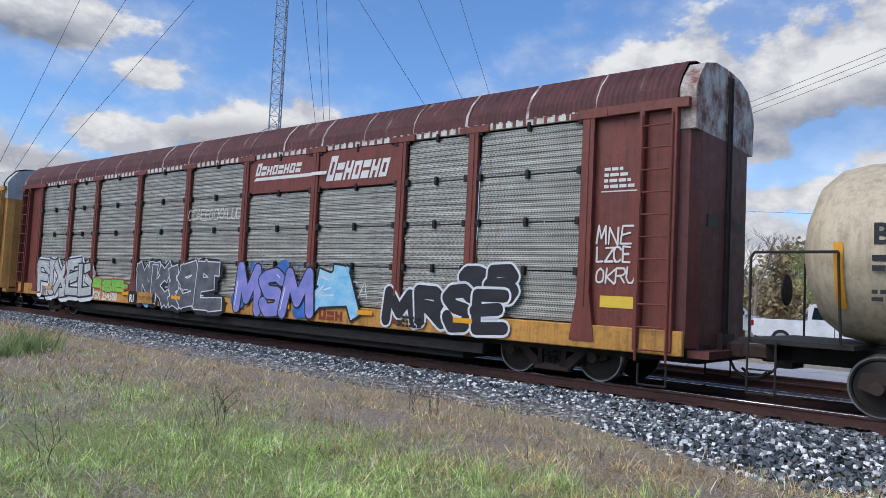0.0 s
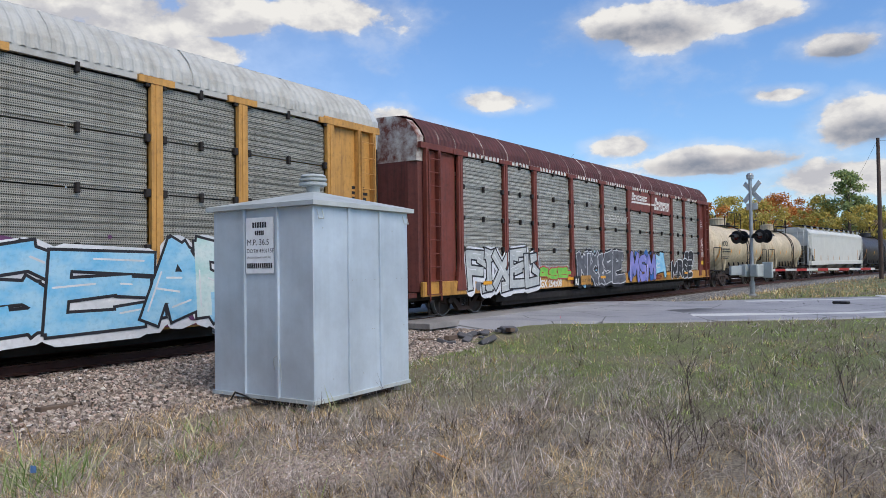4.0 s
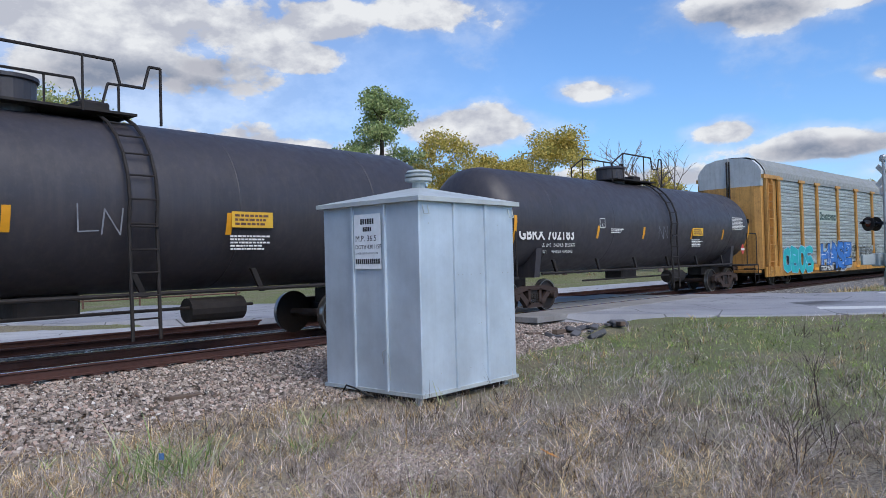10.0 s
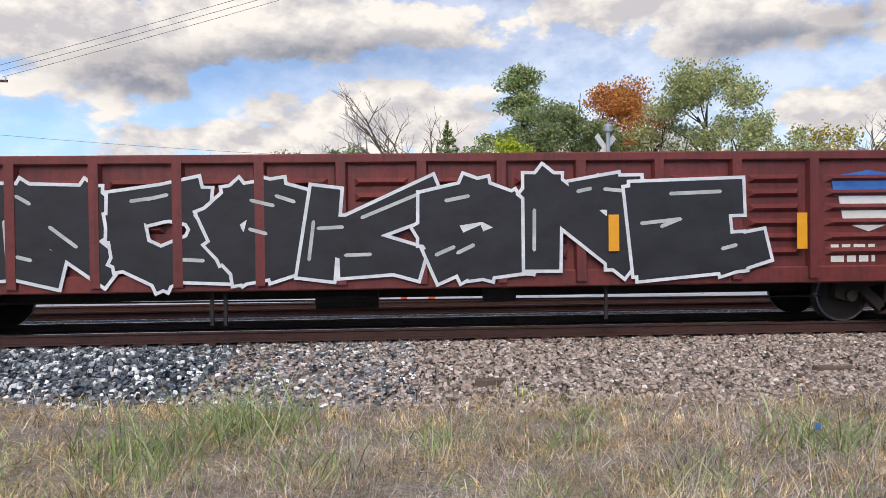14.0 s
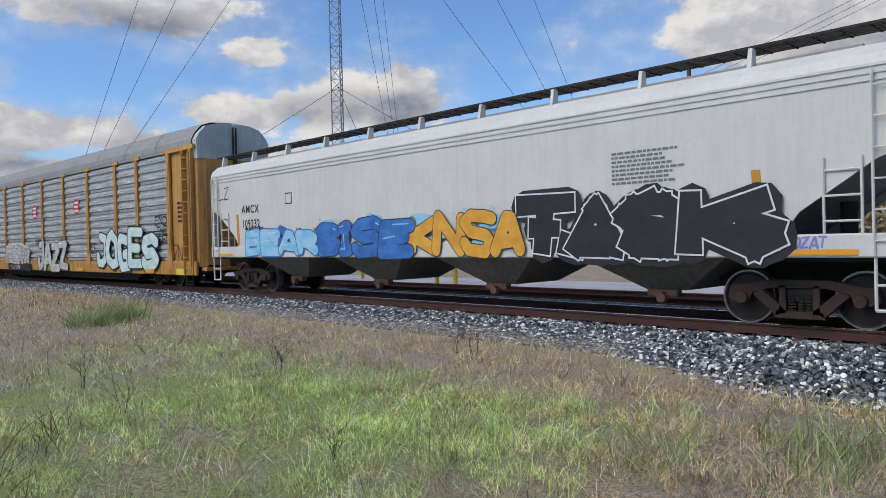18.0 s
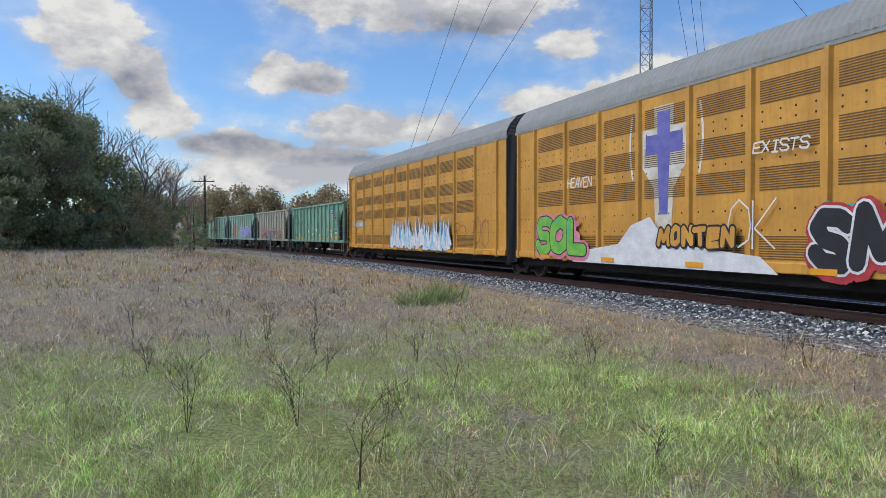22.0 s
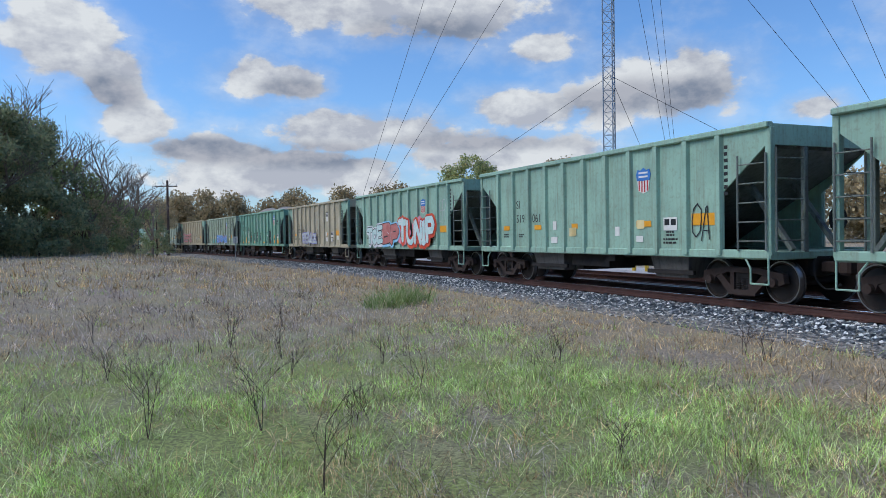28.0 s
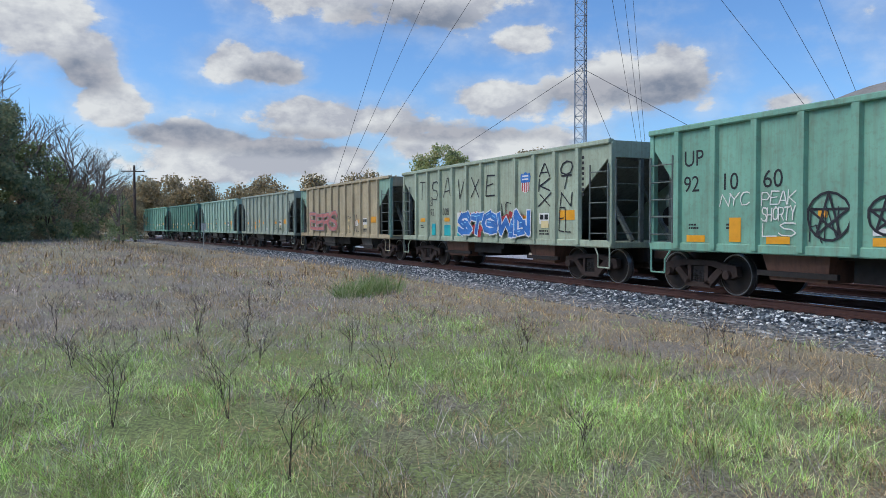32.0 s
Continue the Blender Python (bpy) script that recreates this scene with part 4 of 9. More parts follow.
    # orange reflectors that follow the shell
    for q in (-hb + 0.62, -hb * 0.45, -hb * 0.12, hb * 0.3, hb * 0.62, hb - 0.7):
        long = abs(q) > hb - 1.2
        sh = Shape()
        aa = [radians(a) for a in (range(-39, 6, 7) if long else range(-20, 0, 5))]
        pts = [(-math.cos(a) * (r + 0.006), zc + math.sin(a) * (r + 0.006)) for a in aa]
        sh.add([(q, y, z) for y, z in pts] + [(q + 0.12, y, z) for y, z in pts], [(i, len(pts) + i, len(pts) + i + 1, i + 1) for i in range(len(pts) - 1)])
        part("reflector", sh, ORANGE_MARK, c)
    if text:
        flush = lambda dz: -math.sqrt(r * r - dz * dz) - 0.012
        words(text, 0.42, PALE, c, -hb + 0.85, flush(0.4), zc - 0.54, bold=0.012, spacing=1.06)
        words("LD LMT  194600LB  88250KG", 0.13, PALE, c, -hb + 2.0, flush(0.68), zc - 0.74)
        words("LT WT      91400LB  41450KG", 0.13, PALE, c, -hb + 2.0, flush(0.86), zc - 0.92)
        decal(c, -hb + 4.75, -hb + 5.05, zc - 0.2, zc + 0.1, -r - 0.006, PALE, "plate")
        decal(c, -hb + 4.775, -hb + 5.025, zc - 0.175, zc + 0.075, -r - 0.009, BLACK_TANK, "plate_field")
        words("C", 0.13, PALE, c, -hb + 4.86, -r - 0.016, zc - 0.15)
        bars(c, hb - 2.3, -r - 0.006, zc - 0.12, 1.3, 0.5, 9, PALE, seed + 1)
        bars(c, 2.6, -r + 0.06, zc - 0.78, 0.9, 0.28, 5, PALE, seed + 2)
        bars(c, -hb + 5.4, -r - 0.004, zc - 0.35, 0.8, 0.16, 3, PALE, seed + 3)
        decal(c, 2.6, 3.45, zc - 0.38, zc - 0.1, -r - 0.004, plain("yellow_panel", "d6a92e"), "yellow_notice")
        bars(c, 2.66, -r - 0.01, zc - 0.35, 0.72, 0.22, 3, BROWN_GATE, seed + 4)
        sh = Shape().prism([(half - 1.9, 1.4), (half - 1.68, 1.62), (half - 1.9, 1.84), (half - 2.12, 1.62)], "y", -1.47, -1.46)
        part("hazard_placard", sh, plain("red_placard", "b8423c"), c, "red and white diamond placard")
        part("placard_band", Shape().box(half - 2.08, half - 1.72, -1.475, -1.471, 1.58, 1.66), PALE, c)
        scrawl(c, 0.0, 0.7, zc - 0.5, zc - 0.1, -r - 0.005, G_GREY, seed + 9, 10, 0.012)
    for d in (-1, 1):
        truck(c, d * (half - 2.6))
    couplers(c, half)
    return c


tank_car("black tank car with dome railing and white lettering", -90.9, -109.0, 1.47, 2.52, BLACK_TANK, text="GBRX 702183", seed=4)
tank_car("black tank car with orange reflectors and side ladder", -109.7, -127.65, 1.47, 2.52, BLACK_TANK, text="CBTX 742626", seed=14)
tank_car("sooty black tank car with top walkway", -127.85, -145.8, 1.47, 2.52, BLACK_TANK, text="GBRX 702175", seed=24)
b1 = tank_car("short beige tank car with rust streaks", 6.8, -4.9, 1.35, 2.35, BEIGE_TANK, seed=5)
words("BOCX", 0.4, INK, b1, -4.15, -1.36, 2.4, bold=0.01)
bars(b1, -4.15, -1.356, 2.0, 1.6, 0.28, 2, INK, 3)
bars(b1, -4.15, -1.35, 1.6, 1.4, 0.2, 2, INK, 4)
tank_car("short beige tank car with rust streaks", 18.2, 7.2, 1.35, 2.35, BEIGE_TANK, seed=6)
for i in range(3):
    tank_car("black tank car with dome railing, far ahead in the train", 57.5 + i * 18, 40.6 + i * 18, 1.47, 2.52, BLACK_TANK, seed=30 + i)


# gondolas
def gondola(label, right, left, top, posts, mat, louvres, bottom=0.75, sag=False, bare=()):
    c = car("gondola_car", label, "rail car", right, left)
    half = (right - left) / 2
    part("floor", Shape().box(-half, half, -1.35, 1.35, bottom, bottom + 0.12), UNDER, c)
    for s in (-1, 1):
        part("side_sheet", Shape().box(-half, half, *sorted((s * 1.42, s * 1.38)), bottom, top - 0.1), mat, c)
        part("top_chord", Shape().rbox(-half - 0.02, half + 0.02, *sorted((s * 1.5, s * 1.32)), top - 0.14, top, 0.02), mat, c)
        part("bottom_chord", Shape().rbox(-half, half, *sorted((s * 1.47, s * 1.35)), bottom - 0.08, bottom + 0.18, 0.02), mat, c)
        for x in posts:
            part("side_post", Shape().prism([(x - 0.1, s * 1.42), (x - 0.07, s * 1.52), (x + 0.07, s * 1.52), (x + 0.1, s * 1.42)], "z", bottom - (0.2 if sag and abs(x) < 6.5 else 0.0), top - 0.12), mat, c)
        if louvres:
            for a, b in zip([-half + 0.1] + list(posts), list(posts) + [half - 0.1]):
                if b - a < 0.7 or (s < 0 and any(a <= q <= b for q in bare)):
                    continue
                sh = Shape()
                for j in range(6):
                    z = bottom + 0.34 + j * (top - bottom - 0.6) / 6
                    w = (b - a) / 2 - 0.2
                    xm = (a + b) / 2
                    sh.add([(xm - w, s * 1.42, z), (xm + w, s * 1.42, z), (xm + w * 0.8, s * 1.5, z + 0.06), (xm - w * 0.8, s * 1.5, z + 0.06), (xm - w, s * 1.42, z + 0.13), (xm + w, s * 1.42, z + 0.13)],
                           [(0, 1, 2, 3), (3, 2, 5, 4), (0, 3, 4), (1, 5, 2)])
                part("pressed_ribs", sh, mat, c)
    for d in (-1, 1):
        part("end_sheet", Shape().box(*sorted((d * half, d * (half - 0.05))), -1.4, 1.4, bottom, top - 0.05), mat, c)
        sh = Shape()
        for j in range(4):
            z = bottom + 0.3 + j * 0.36
            sh.rbox(*sorted((d * (half + 0.12), d * (half - 0.02))), -1.38, 1.38, z, z + 0.16, 0.03)
        part("end_ribs", sh, mat, c)
        part("end_sill", Shape().rbox(*sorted((d * (half + 0.1), d * (half - 0.3))), -1.4, 1.4, 0.55, bottom + 0.05, 0.02), UNDER, c)
        ladder(c, d * (half - 0.25), -1.54, 0.25, top - 0.1, 0.42, 6, mat)
    part("centre_sill", Shape().box(-half, half, -0.25, 0.25, 0.66 if sag else 0.45, bottom).cyl((-1.5, -0.55, 0.5), (-0.5, -0.55, 0.5), 0.2, n=14).box(1.2, 1.7, -0.8, -0.4, 0.4, 0.65), UNDER, c)
    part("brake_rod", Shape().cyl((-half + 3, -0.9, 0.5), (half - 3, -0.9, 0.42), 0.015, n=6).box(-3.0, -2.95, -1.3, -1.25, 0.15, bottom).box(-2.8, -2.75, -1.3, -1.25, 0.15, bottom).box(3.0, 3.05, -1.3, -1.25, 0.15, bottom), UNDER, c)
    for d in (-1, 1):
        truck(c, d * (half - 1.75))
    couplers(c, half + 0.1)
    return c


g1 = gondola("faded red gondola car with louvred sides and white graffiti", -147.0, -163.3, 2.4, [-6.47, -4.97, -3.98, -3.0, -2.0, -1.02, -0.02, 0.99, 2.0, 3.0, 4.0, 5.0, 6.55], GON_RED, True, bare=(-5.7, 5.8))
G_FADE = paint("faded_beige_spray", "977264", "5e2924", 0.95)
G_FADE2 = paint("faded_rose_spray", "74352f", "5e2924", 0.6)
words("UP", 0.32, PALE, g1, -5.9, -1.43, 1.52, bold=0.012)
words("97678", 0.31, PALE, g1, -6.2, -1.43, 1.24, bold=0.01)
bars(g1, -6.2, -1.43, 0.9, 1.0, 0.26, 3, PALE, 5)
for x in (-4.6, -0.2, 3.8):
    decal(g1, x, x + 0.6, 0.68, 0.8, -1.54, ORANGE_MARK, "reflector")
for x in (-8.05, 7.9):
    decal(g1, x, x + 0.18, 0.85, 1.75, -1.58, ORANGE_MARK, "reflector")
graffiti(g1, -3.5, 0.9, 0.85, 2.1, -1.46, 4, G_FADE, G_FADE2, None, 5, 0.17, "faded white graffiti letters", None, "SPER", 0.05)
graffiti(g1, 1.6, 5.2, 0.85, 2.05, -1.46, 4, G_FADE, G_FADE2, None, 15, 0.15, "faded white graffiti letters", None, "ANK", 0.05)
part("shield", Shape().prism([(5.4, 1.45), (5.75, 1.3), (6.1, 1.45), (6.2, 2.0), (5.3, 2.0)], "y", -1.437, -1.425), paint("scuffed_shield_white", "b09488", "6b2a26", 0.7), g1)
part("shield_top", Shape().prism([(5.3, 1.9), (6.2, 1.9), (6.25, 2.15), (5.75, 2.2), (5.25, 2.15)], "y", -1.445, -1.435), paint("scuffed_shield_blue", "8f93ab", "6b2a26", 0.5), g1)
scrawl(g1, -5.0, -4.1, 1.7, 1.95, -1.54, G_FADE, 5, 9, 0.012, "SNX")

g2 = gondola("red gondola car with black and white graffiti and a shield", -164.8, -184.1, 2.7, [-8.3, -7.0, -5.8, -4.6, -3.4, -2.2, -1.0, 0.2, 1.4, 2.6, 3.8, 5.0, 6.2, 7.7], GON_RED, True)
graffiti(g2, -6.0, 4.9, 0.8, 2.35, -1.5, 9, G_BLACK, G_WHITE, G_SILVER, 41, 0.23, "black graffiti letters with white dotted outline", None, "ROCKONE", 0.05)
part("shield", Shape().prism([(6.7, 1.6), (7.1, 1.45), (7.5, 1.6), (7.6, 2.1), (6.6, 2.1)], "y", -1.437, -1.425), PALE, g2)
part("shield_top", Shape().prism([(6.55, 2.0), (7.65, 2.0), (7.7, 2.3), (7.1, 2.4), (6.5, 2.3)], "y", -1.445, -1.435), G_BLUE, g2)
bars(g2, 6.5, -1.43, 0.95, 0.7, 0.35, 2, PALE, 4)
scrawl(g2, 7.95, 9.2, 1.62, 1.95, -1.5, PALE, 5, 10, 0.022, "WANG")
scrawl(g2, 7.95, 9.1, 1.22, 1.52, -1.5, PALE, 6, 10, 0.022, "LOOS")
for x in (3.0, 5.9, 9.2):
    decal(g2, x, x + 0.16, 1.2, 1.75, -1.56, ORANGE_MARK, "reflector")

rg = gondola("black gondola car with yellow block lettering and a yellow board", -185.4, -206.3, 2.72, [-9.98, -9.06, -7.7, -6.5, -5.4, -4.3, -3.3, -2.4, -1.43, -0.48, 0.51, 1.41, 2.35, 3.3, 4.4, 5.4, 6.5, 7.7, 9.06, 9.98], GON_BLACK, False, 0.95, True)
PALE_YELLOW = plain("pale_yellow_marking", "d8b878", 0.6)
fake_word(rg, -2.2, 1.95, 2.2, 0.5, 4, -1.54, PALE_YELLOW, 23, "painted_emblem", 0.12)
fake_word(rg, -0.2, 1.45, 2.6, 0.4, 3, -1.54, PALE_YELLOW, 33, "painted_emblem", 0.12)
part("painted_emblem", Shape().prism([(-2.2, 1.35), (-1.7, 1.35), (-1.6, 1.65), (-0.6, 1.65), (-0.55, 1.55), (-1.1, 1.55), (-1.1, 1.5), (-0.5, 1.5), (-0.45, 1.72), (-2.15, 1.72)], "y", -1.536, -1.53), PALE_YELLOW, rg)
part("yellow_board", Shape().rbox(3.45, 7.6, -1.56, -1.5, 1.5, 2.62, 0.01), paint("board_yellow", "d09a2c", "5a3a1c", 0.4), rg, "scuffed yellow board with red block letters")
fake_word(rg, 3.8, 1.72, 3.4, 0.7, 3, -1.566, plain("board_red", "a63a34"), 3, "painted_emblem", 0.0)
words("GN", 0.36, PALE_YELLOW, rg, -9.85, -1.426, 2.05, bold=0.01)
words("TX", 0.36, PALE_YELLOW, rg, -8.85, -1.426, 2.05, bold=0.01)
words("295", 0.33, PALE_YELLOW, rg, -9.85, -1.426, 1.6, bold=0.01)
words("951", 0.33, PALE_YELLOW, rg, -8.9, -1.426, 1.6, bold=0.01)
words("LD LMT  210500", 0.13, PALE, rg, -7.55, -1.426, 1.42)
words("LT WT      75500", 0.13, PALE, rg, -7.55, -1.426, 1.24)
decal(rg, -6.1, -5.75, 1.45, 1.75, -1.43, PALE, "plate")
decal(rg, -7.3, -7.0, 1.75, 2.05, -1.43, GON_BLACK, "plate")
for i, x in enumerate((-9.9, -8.4, -5.2, -2.2, 0.8, 3.7, 6.5)):
    decal(rg, x, x + 0.45, 1.0 + (0.06 if i == 0 else 0), 1.1 + (0.1 if i == 0 else 0), -1.545, ORANGE_MARK, "reflector")
sh_ = Shape()
for i in range(64):
    x = -10.1 + i * 0.32
    sh_.box(x, x + 0.11, -1.505, -1.49, 2.5, 2.565)
tagged(part("top_slot", sh_, PALE, rg), kind="stuff")
sh_ = Shape()
brush(sh_, (-0.35, 1.55), (-0.3, 0.85), 0.035, -1.56)
brush(sh_, (-0.35, 1.6), (-0.8, 1.25), 0.04, -1.561)
brush(sh_, (-0.35, 1.6), (0.15, 1.2), 0.04, -1.562)
tagged(part("graffiti_scrawl", sh_, PALE, rg), kind="stuff")
scrawl(rg, -5.0, -4.4, 1.25, 1.6, -1.43, G_GREY, 7, 12, 0.012)
scrawl(rg, -3.1, -2.6, 1.2, 1.9, -1.43, G_GREY, 8, 12, 0.012)


# covered hoppers
def covered_hopper(label, right, left, mat, ridges, seed):
    c = car("covered_hopper_car", label, "rail car", right, left)
    half = (right - left) / 2
    zs, ze, zt = 1.42, 3.75, 4.2
    e = half - 0.05
    for s in (-1, 1):
        pl = [(-e, ze), (-e, 2.6), (-e + 0.45, 2.45), (-e + 1.5, 1.75), (-e + 1.75, zs), (e - 1.75, zs), (e - 1.5, 1.75), (e - 0.45, 2.45), (e, 2.6), (e, ze)]
        part("side_sheet", Shape().prism(pl, "y", *sorted((s * 1.5, s * 1.46))), mat, c)
        part("side_sill", Shape().rbox(-half, half, *sorted((s * 1.54, s * 1.36)), 1.08, zs, 0.02), mat, c, "white side sill")
        if ridges:
            for z in (3.5, 3.6, 3.7):
                part("side_ridge", Shape().box(-e, e, *sorted((s * 1.52, s * 1.5)), z, z + 0.04), mat, c)
    prof = [(-1.51, ze - 0.02), (-1.45, ze + 0.14), (-1.25, ze + 0.3), (-0.8, zt - 0.06), (0, zt), (0.8, zt - 0.06), (1.25, ze + 0.3), (1.45, ze + 0.14), (1.51, ze - 0.02)]
    sh = Shape()
    n = len(prof)
    sh.add([(x, y, z) for x in (-e, e) for y, z in prof], [(i, n + i, n + i + 1, i + 1) for i in range(n - 1)] + [tuple(range(n)), tuple(range(2 * n - 1, n - 1, -1))])
    part("roof", sh, mat, c)
    # running boards on brackets
    for y in (-0.85, 0.85):
        sh = Shape()
        for j in range(5):
            sh.box(-half - 0.2, half + 0.2, y - 0.3 + j * 0.13, y - 0.24 + j * 0.13, zt + 0.16, zt + 0.2)
        for j in range(int(half * 5)):
            x = -half + j * 0.4
            sh.box(x, x + 0.03, y - 0.3, y + 0.3, zt + 0.15, zt + 0.17)
        part("running_board", sh, UNDER if ridges else TOWER_STEEL, c, "grating walkway along the roof")
    for i in range(11):
        x = -half + 0.4 + (2 * half - 0.8) * i / 10
        part("board_bracket", Shape().prism([(-1.3, ze + 0.2), (-1.1, ze + 0.28), (-1.1, zt + 0.15), (-1.22, zt + 0.15)], "x", x - 0.035, x + 0.035), mat, c)
    part("hatch_cover", Shape().box(-half + 1, half - 1, -0.42, 0.42, zt - 0.02, zt + 0.08), mat, c)
    # slope sheets at the ends, posts and platforms
    for d in (-1, 1):
        sh = Shape()
        sh.add([(d * (half - 0.3), -1.44, 2.75), (d * (half - 0.3), 1.44, 2.75), (d * (half - 2.6), 1.44, 1.2), (d * (half - 2.6), -1.44, 1.2)], [(0, 1, 2, 3)])
        sh.add([(d * (half - 0.36), -1.44, 2.75), (d * (half - 0.36), 1.44, 2.75), (d * (half - 2.66), 1.44, 1.2), (d * (half - 2.66), -1.44, 1.2)], [(3, 2, 1, 0)])
        part("slope_sheet", sh, paint("shaded_grey_sheet" if d < 0 else "end_grey_sheet", "8f9190", "5a544c", 0.4), c)
        part("end_sheet", Shape().box(*sorted((d * (half - 0.05), d * (half - 0.3))), -1.46, 1.46, 2.7, ze + 0.1), mat, c)
        for y in (-1.42, -0.5, 0.5, 1.42):
            part("end_post", Shape().rbox(*sorted((d * half, d * (half - 0.14))), y - 0.07, y + 0.07, 1.08, ze if abs(y) > 1 else 2.8, 0.015), mat, c)
        part("end_platform", Shape().box(*sorted((d * half, d * (half - 1.9))), -1.4, 1.4, 1.02, 1.1), UNDER, c)
        ladder(c, d * (half - 0.35), -1.56, 1.1, ze - 0.1, 0.4, 6, mat)
        ladder(c, d * (half - 0.95), -1.52, 1.42, 2.5, 0.5, 3, mat, name="handrail", r=0.018)
        ladder(c, d * (half + 0.02), -0.9, 1.1, ze + 0.2, 0.45, 7, mat, "y")
        part("step", Shape().tube([(d * (half - 0.55), -1.5, 1.1), (d * (half - 0.55), -1.5, 0.35), (d * (half - 0.1), -1.5, 0.35), (d * (half - 0.1), -1.5, 1.1)], 0.025).cyl((d * (half - 0.55), -1.5, 0.7), (d * (half - 0.1), -1.5, 0.7), 0.02, n=6), mat, c)
        part("stub_sill", Shape().rbox(*sorted((d * (half - 3.4), d * half)), -0.3, 0.3, 0.65, 1.05, 0.02), UNDER, c)
        part("brake_gear", Shape().cyl((d * (half - 1.2), -0.5, 1.1), (d * (half - 1.2), -0.5, 1.9), 0.12, n=12).box(*sorted((d * (half - 1.7), d * (half - 0.9))), -0.2, 0.3, 1.1, 1.35), UNDER, c)
    # bays underneath with red gates
    for k in range(4):
        x = -6.0 + k * 4.0
        q = 1.45
        sh = Shape().add([(x - q, -1.4, 1.1), (x + q, -1.4, 1.1), (x + q, 1.4, 1.1), (x - q, 1.4, 1.1), (x - 0.4, -0.75, 0.48), (x + 0.4, -0.75, 0.48), (x + 0.4, 0.75, 0.48), (x - 0.4, 0.75, 0.48)],
                         [(0, 1, 5, 4), (1, 2, 6, 5), (2, 3, 7, 6), (3, 0, 4, 7), (4, 5, 6, 7)])
        part("hopper_bay", sh, paint("bay_grey", "6f6c64", "3e372f", 0.5) if k == 0 and not bpy.data.materials.get("bay_grey.001") else bpy.data.materials["bay_grey"], c)
        part("gate", Shape().rbox(x - 0.3, x + 0.3, -0.92, -0.74, 0.36, 0.5, 0.02), BROWN_GATE if ridges else plain("red_gate", "94504a"), c, "red outlet gate")
        part("gate_shaft", Shape().lathe([(0.02, -1.06), (0.085, -1.06), (0.09, -0.93)], 14, "y", (x + 0.05, 0, 0.36)), BROWN_GATE if ridges else STICKER, c)
    for i, x in enumerate((-half + 1.75, -6.6, -4.1, -2.2, 0.2, 3.9, half - 2.2)):
        hh = 0.95 if i in (0, 6) else 0.42
        decal(c, x, x + 0.14, zs + 0.05, zs + 0.05 + hh, -1.505, plain("amber_reflector", "bd8526") if not bpy.data.materials.get("amber_reflector") else bpy.data.materials["amber_reflector"], "reflector", lean=-0.05)
    for d in (-1, 1):
        truck(c, d * (half - 1.75))
    couplers(c, half)
    return c


eh = covered_hopper("pale grey covered hopper car with black lettering", -207.9, -228.0, HOP_GREY, False, 1)
words("ELTX", 0.34, INK, eh, -7.75, -1.507, 2.42)
words("8175", 0.34, INK, eh, -7.7, -1.507, 1.98)
bars(eh, -7.6, -1.505, 1.64, 1.0, 0.22, 3, GREY_INK, 3)
decal(eh, -5.85, -5.5, 2.3, 2.62, -1.503, INK, "plate")
decal(eh, -5.82, -5.53, 2.33, 2.59, -1.506, HOP_GREY, "plate_field")
bars(eh, 5.1, -1.505, 2.1, 0.9, 0.6, 8, GREY_INK, 4)
bars(eh, 5.0, -1.505, 2.9, 0.9, 0.35, 4, GREY_INK, 5)
bars(eh, 0.9, -1.505, 1.66, 2.3, 0.16, 3, plain("red_marking", "a5524c"), 6)
scrawl(eh, 6.6, 7.0, 1.2, 1.5, -1.545, G_LBLUE, 3, 6, 0.018, "X")
scrawl(eh, -2.4, -2.0, 1.65, 1.95, -1.505, G_BLUE, 4, 4, 0.012, "V")
for x in (-9.2, -4.0, 1.0, 5.0):
    bars(eh, x, -1.545, 1.2, 0.8, 0.1, 2, GREY_INK, int(x * 3))

am = covered_hopper("white covered hopper car with blue, yellow and black graffiti", -229.2, -249.5, HOP_WHITE, True, 2)
words("AMCX", 0.34, INK, am, -8.1, -1.507, 2.44, spacing=1.15, bold=0.006)
words("109232", 0.34, INK, am, -8.1, -1.507, 2.00, spacing=1.1, bold=0.006)
bars(am, -7.9, -1.505, 1.75, 1.1, 0.28, 2, INK, 3)
decal(am, -5.55, -5.2, 2.6, 2.92, -1.503, INK, "plate")
decal(am, -5.52, -5.23, 2.63, 2.89, -1.506, HOP_WHITE, "plate_field")
graffiti(am, -7.8, -4.0, 1.1, 1.9, -1.55, 6, G_LBLUE, G_BLUE, G_WHITE, 17, 0.2, "blue bubble graffiti letters", G_BLUE, "BEAR", 0.035, True)
graffiti(am, -4.0, -0.1, 1.1, 2.05, -1.55, 6, G_BLUE, G_BLACK, G_LBLUE, 18, 0.2, "blue bubble graffiti letters with light edges", G_LBLUE, "SISE", 0.025, True)
graffiti(am, -0.1, 3.3, 1.1, 2.1, -1.56, 3, G_YELLOW, G_BLACK, None, 27, 0.2, "yellow graffiti letters with blue edge", G_LBLUE, "KNSA", 0.02, True)
graffiti(am, 3.2, 8.0, 1.1, 2.25, -1.55, 4, G_BLACK, G_WHITE, None, 37, 0.22, "black block graffiti letters", None, "TASK", 0.03, rim=G_BLACK)
bars(am, 5.4, -1.505, 2.35, 1.5, 0.6, 8, GREY_INK, 5)
scrawl(am, -9.6, -8.9, 2.9, 3.3, -1.505, INK, 6, 10, 0.015)
scrawl(am, 7.4, 9.0, 1.22, 1.38, -1.545, G_LILAC, 7, 12, 0.016)
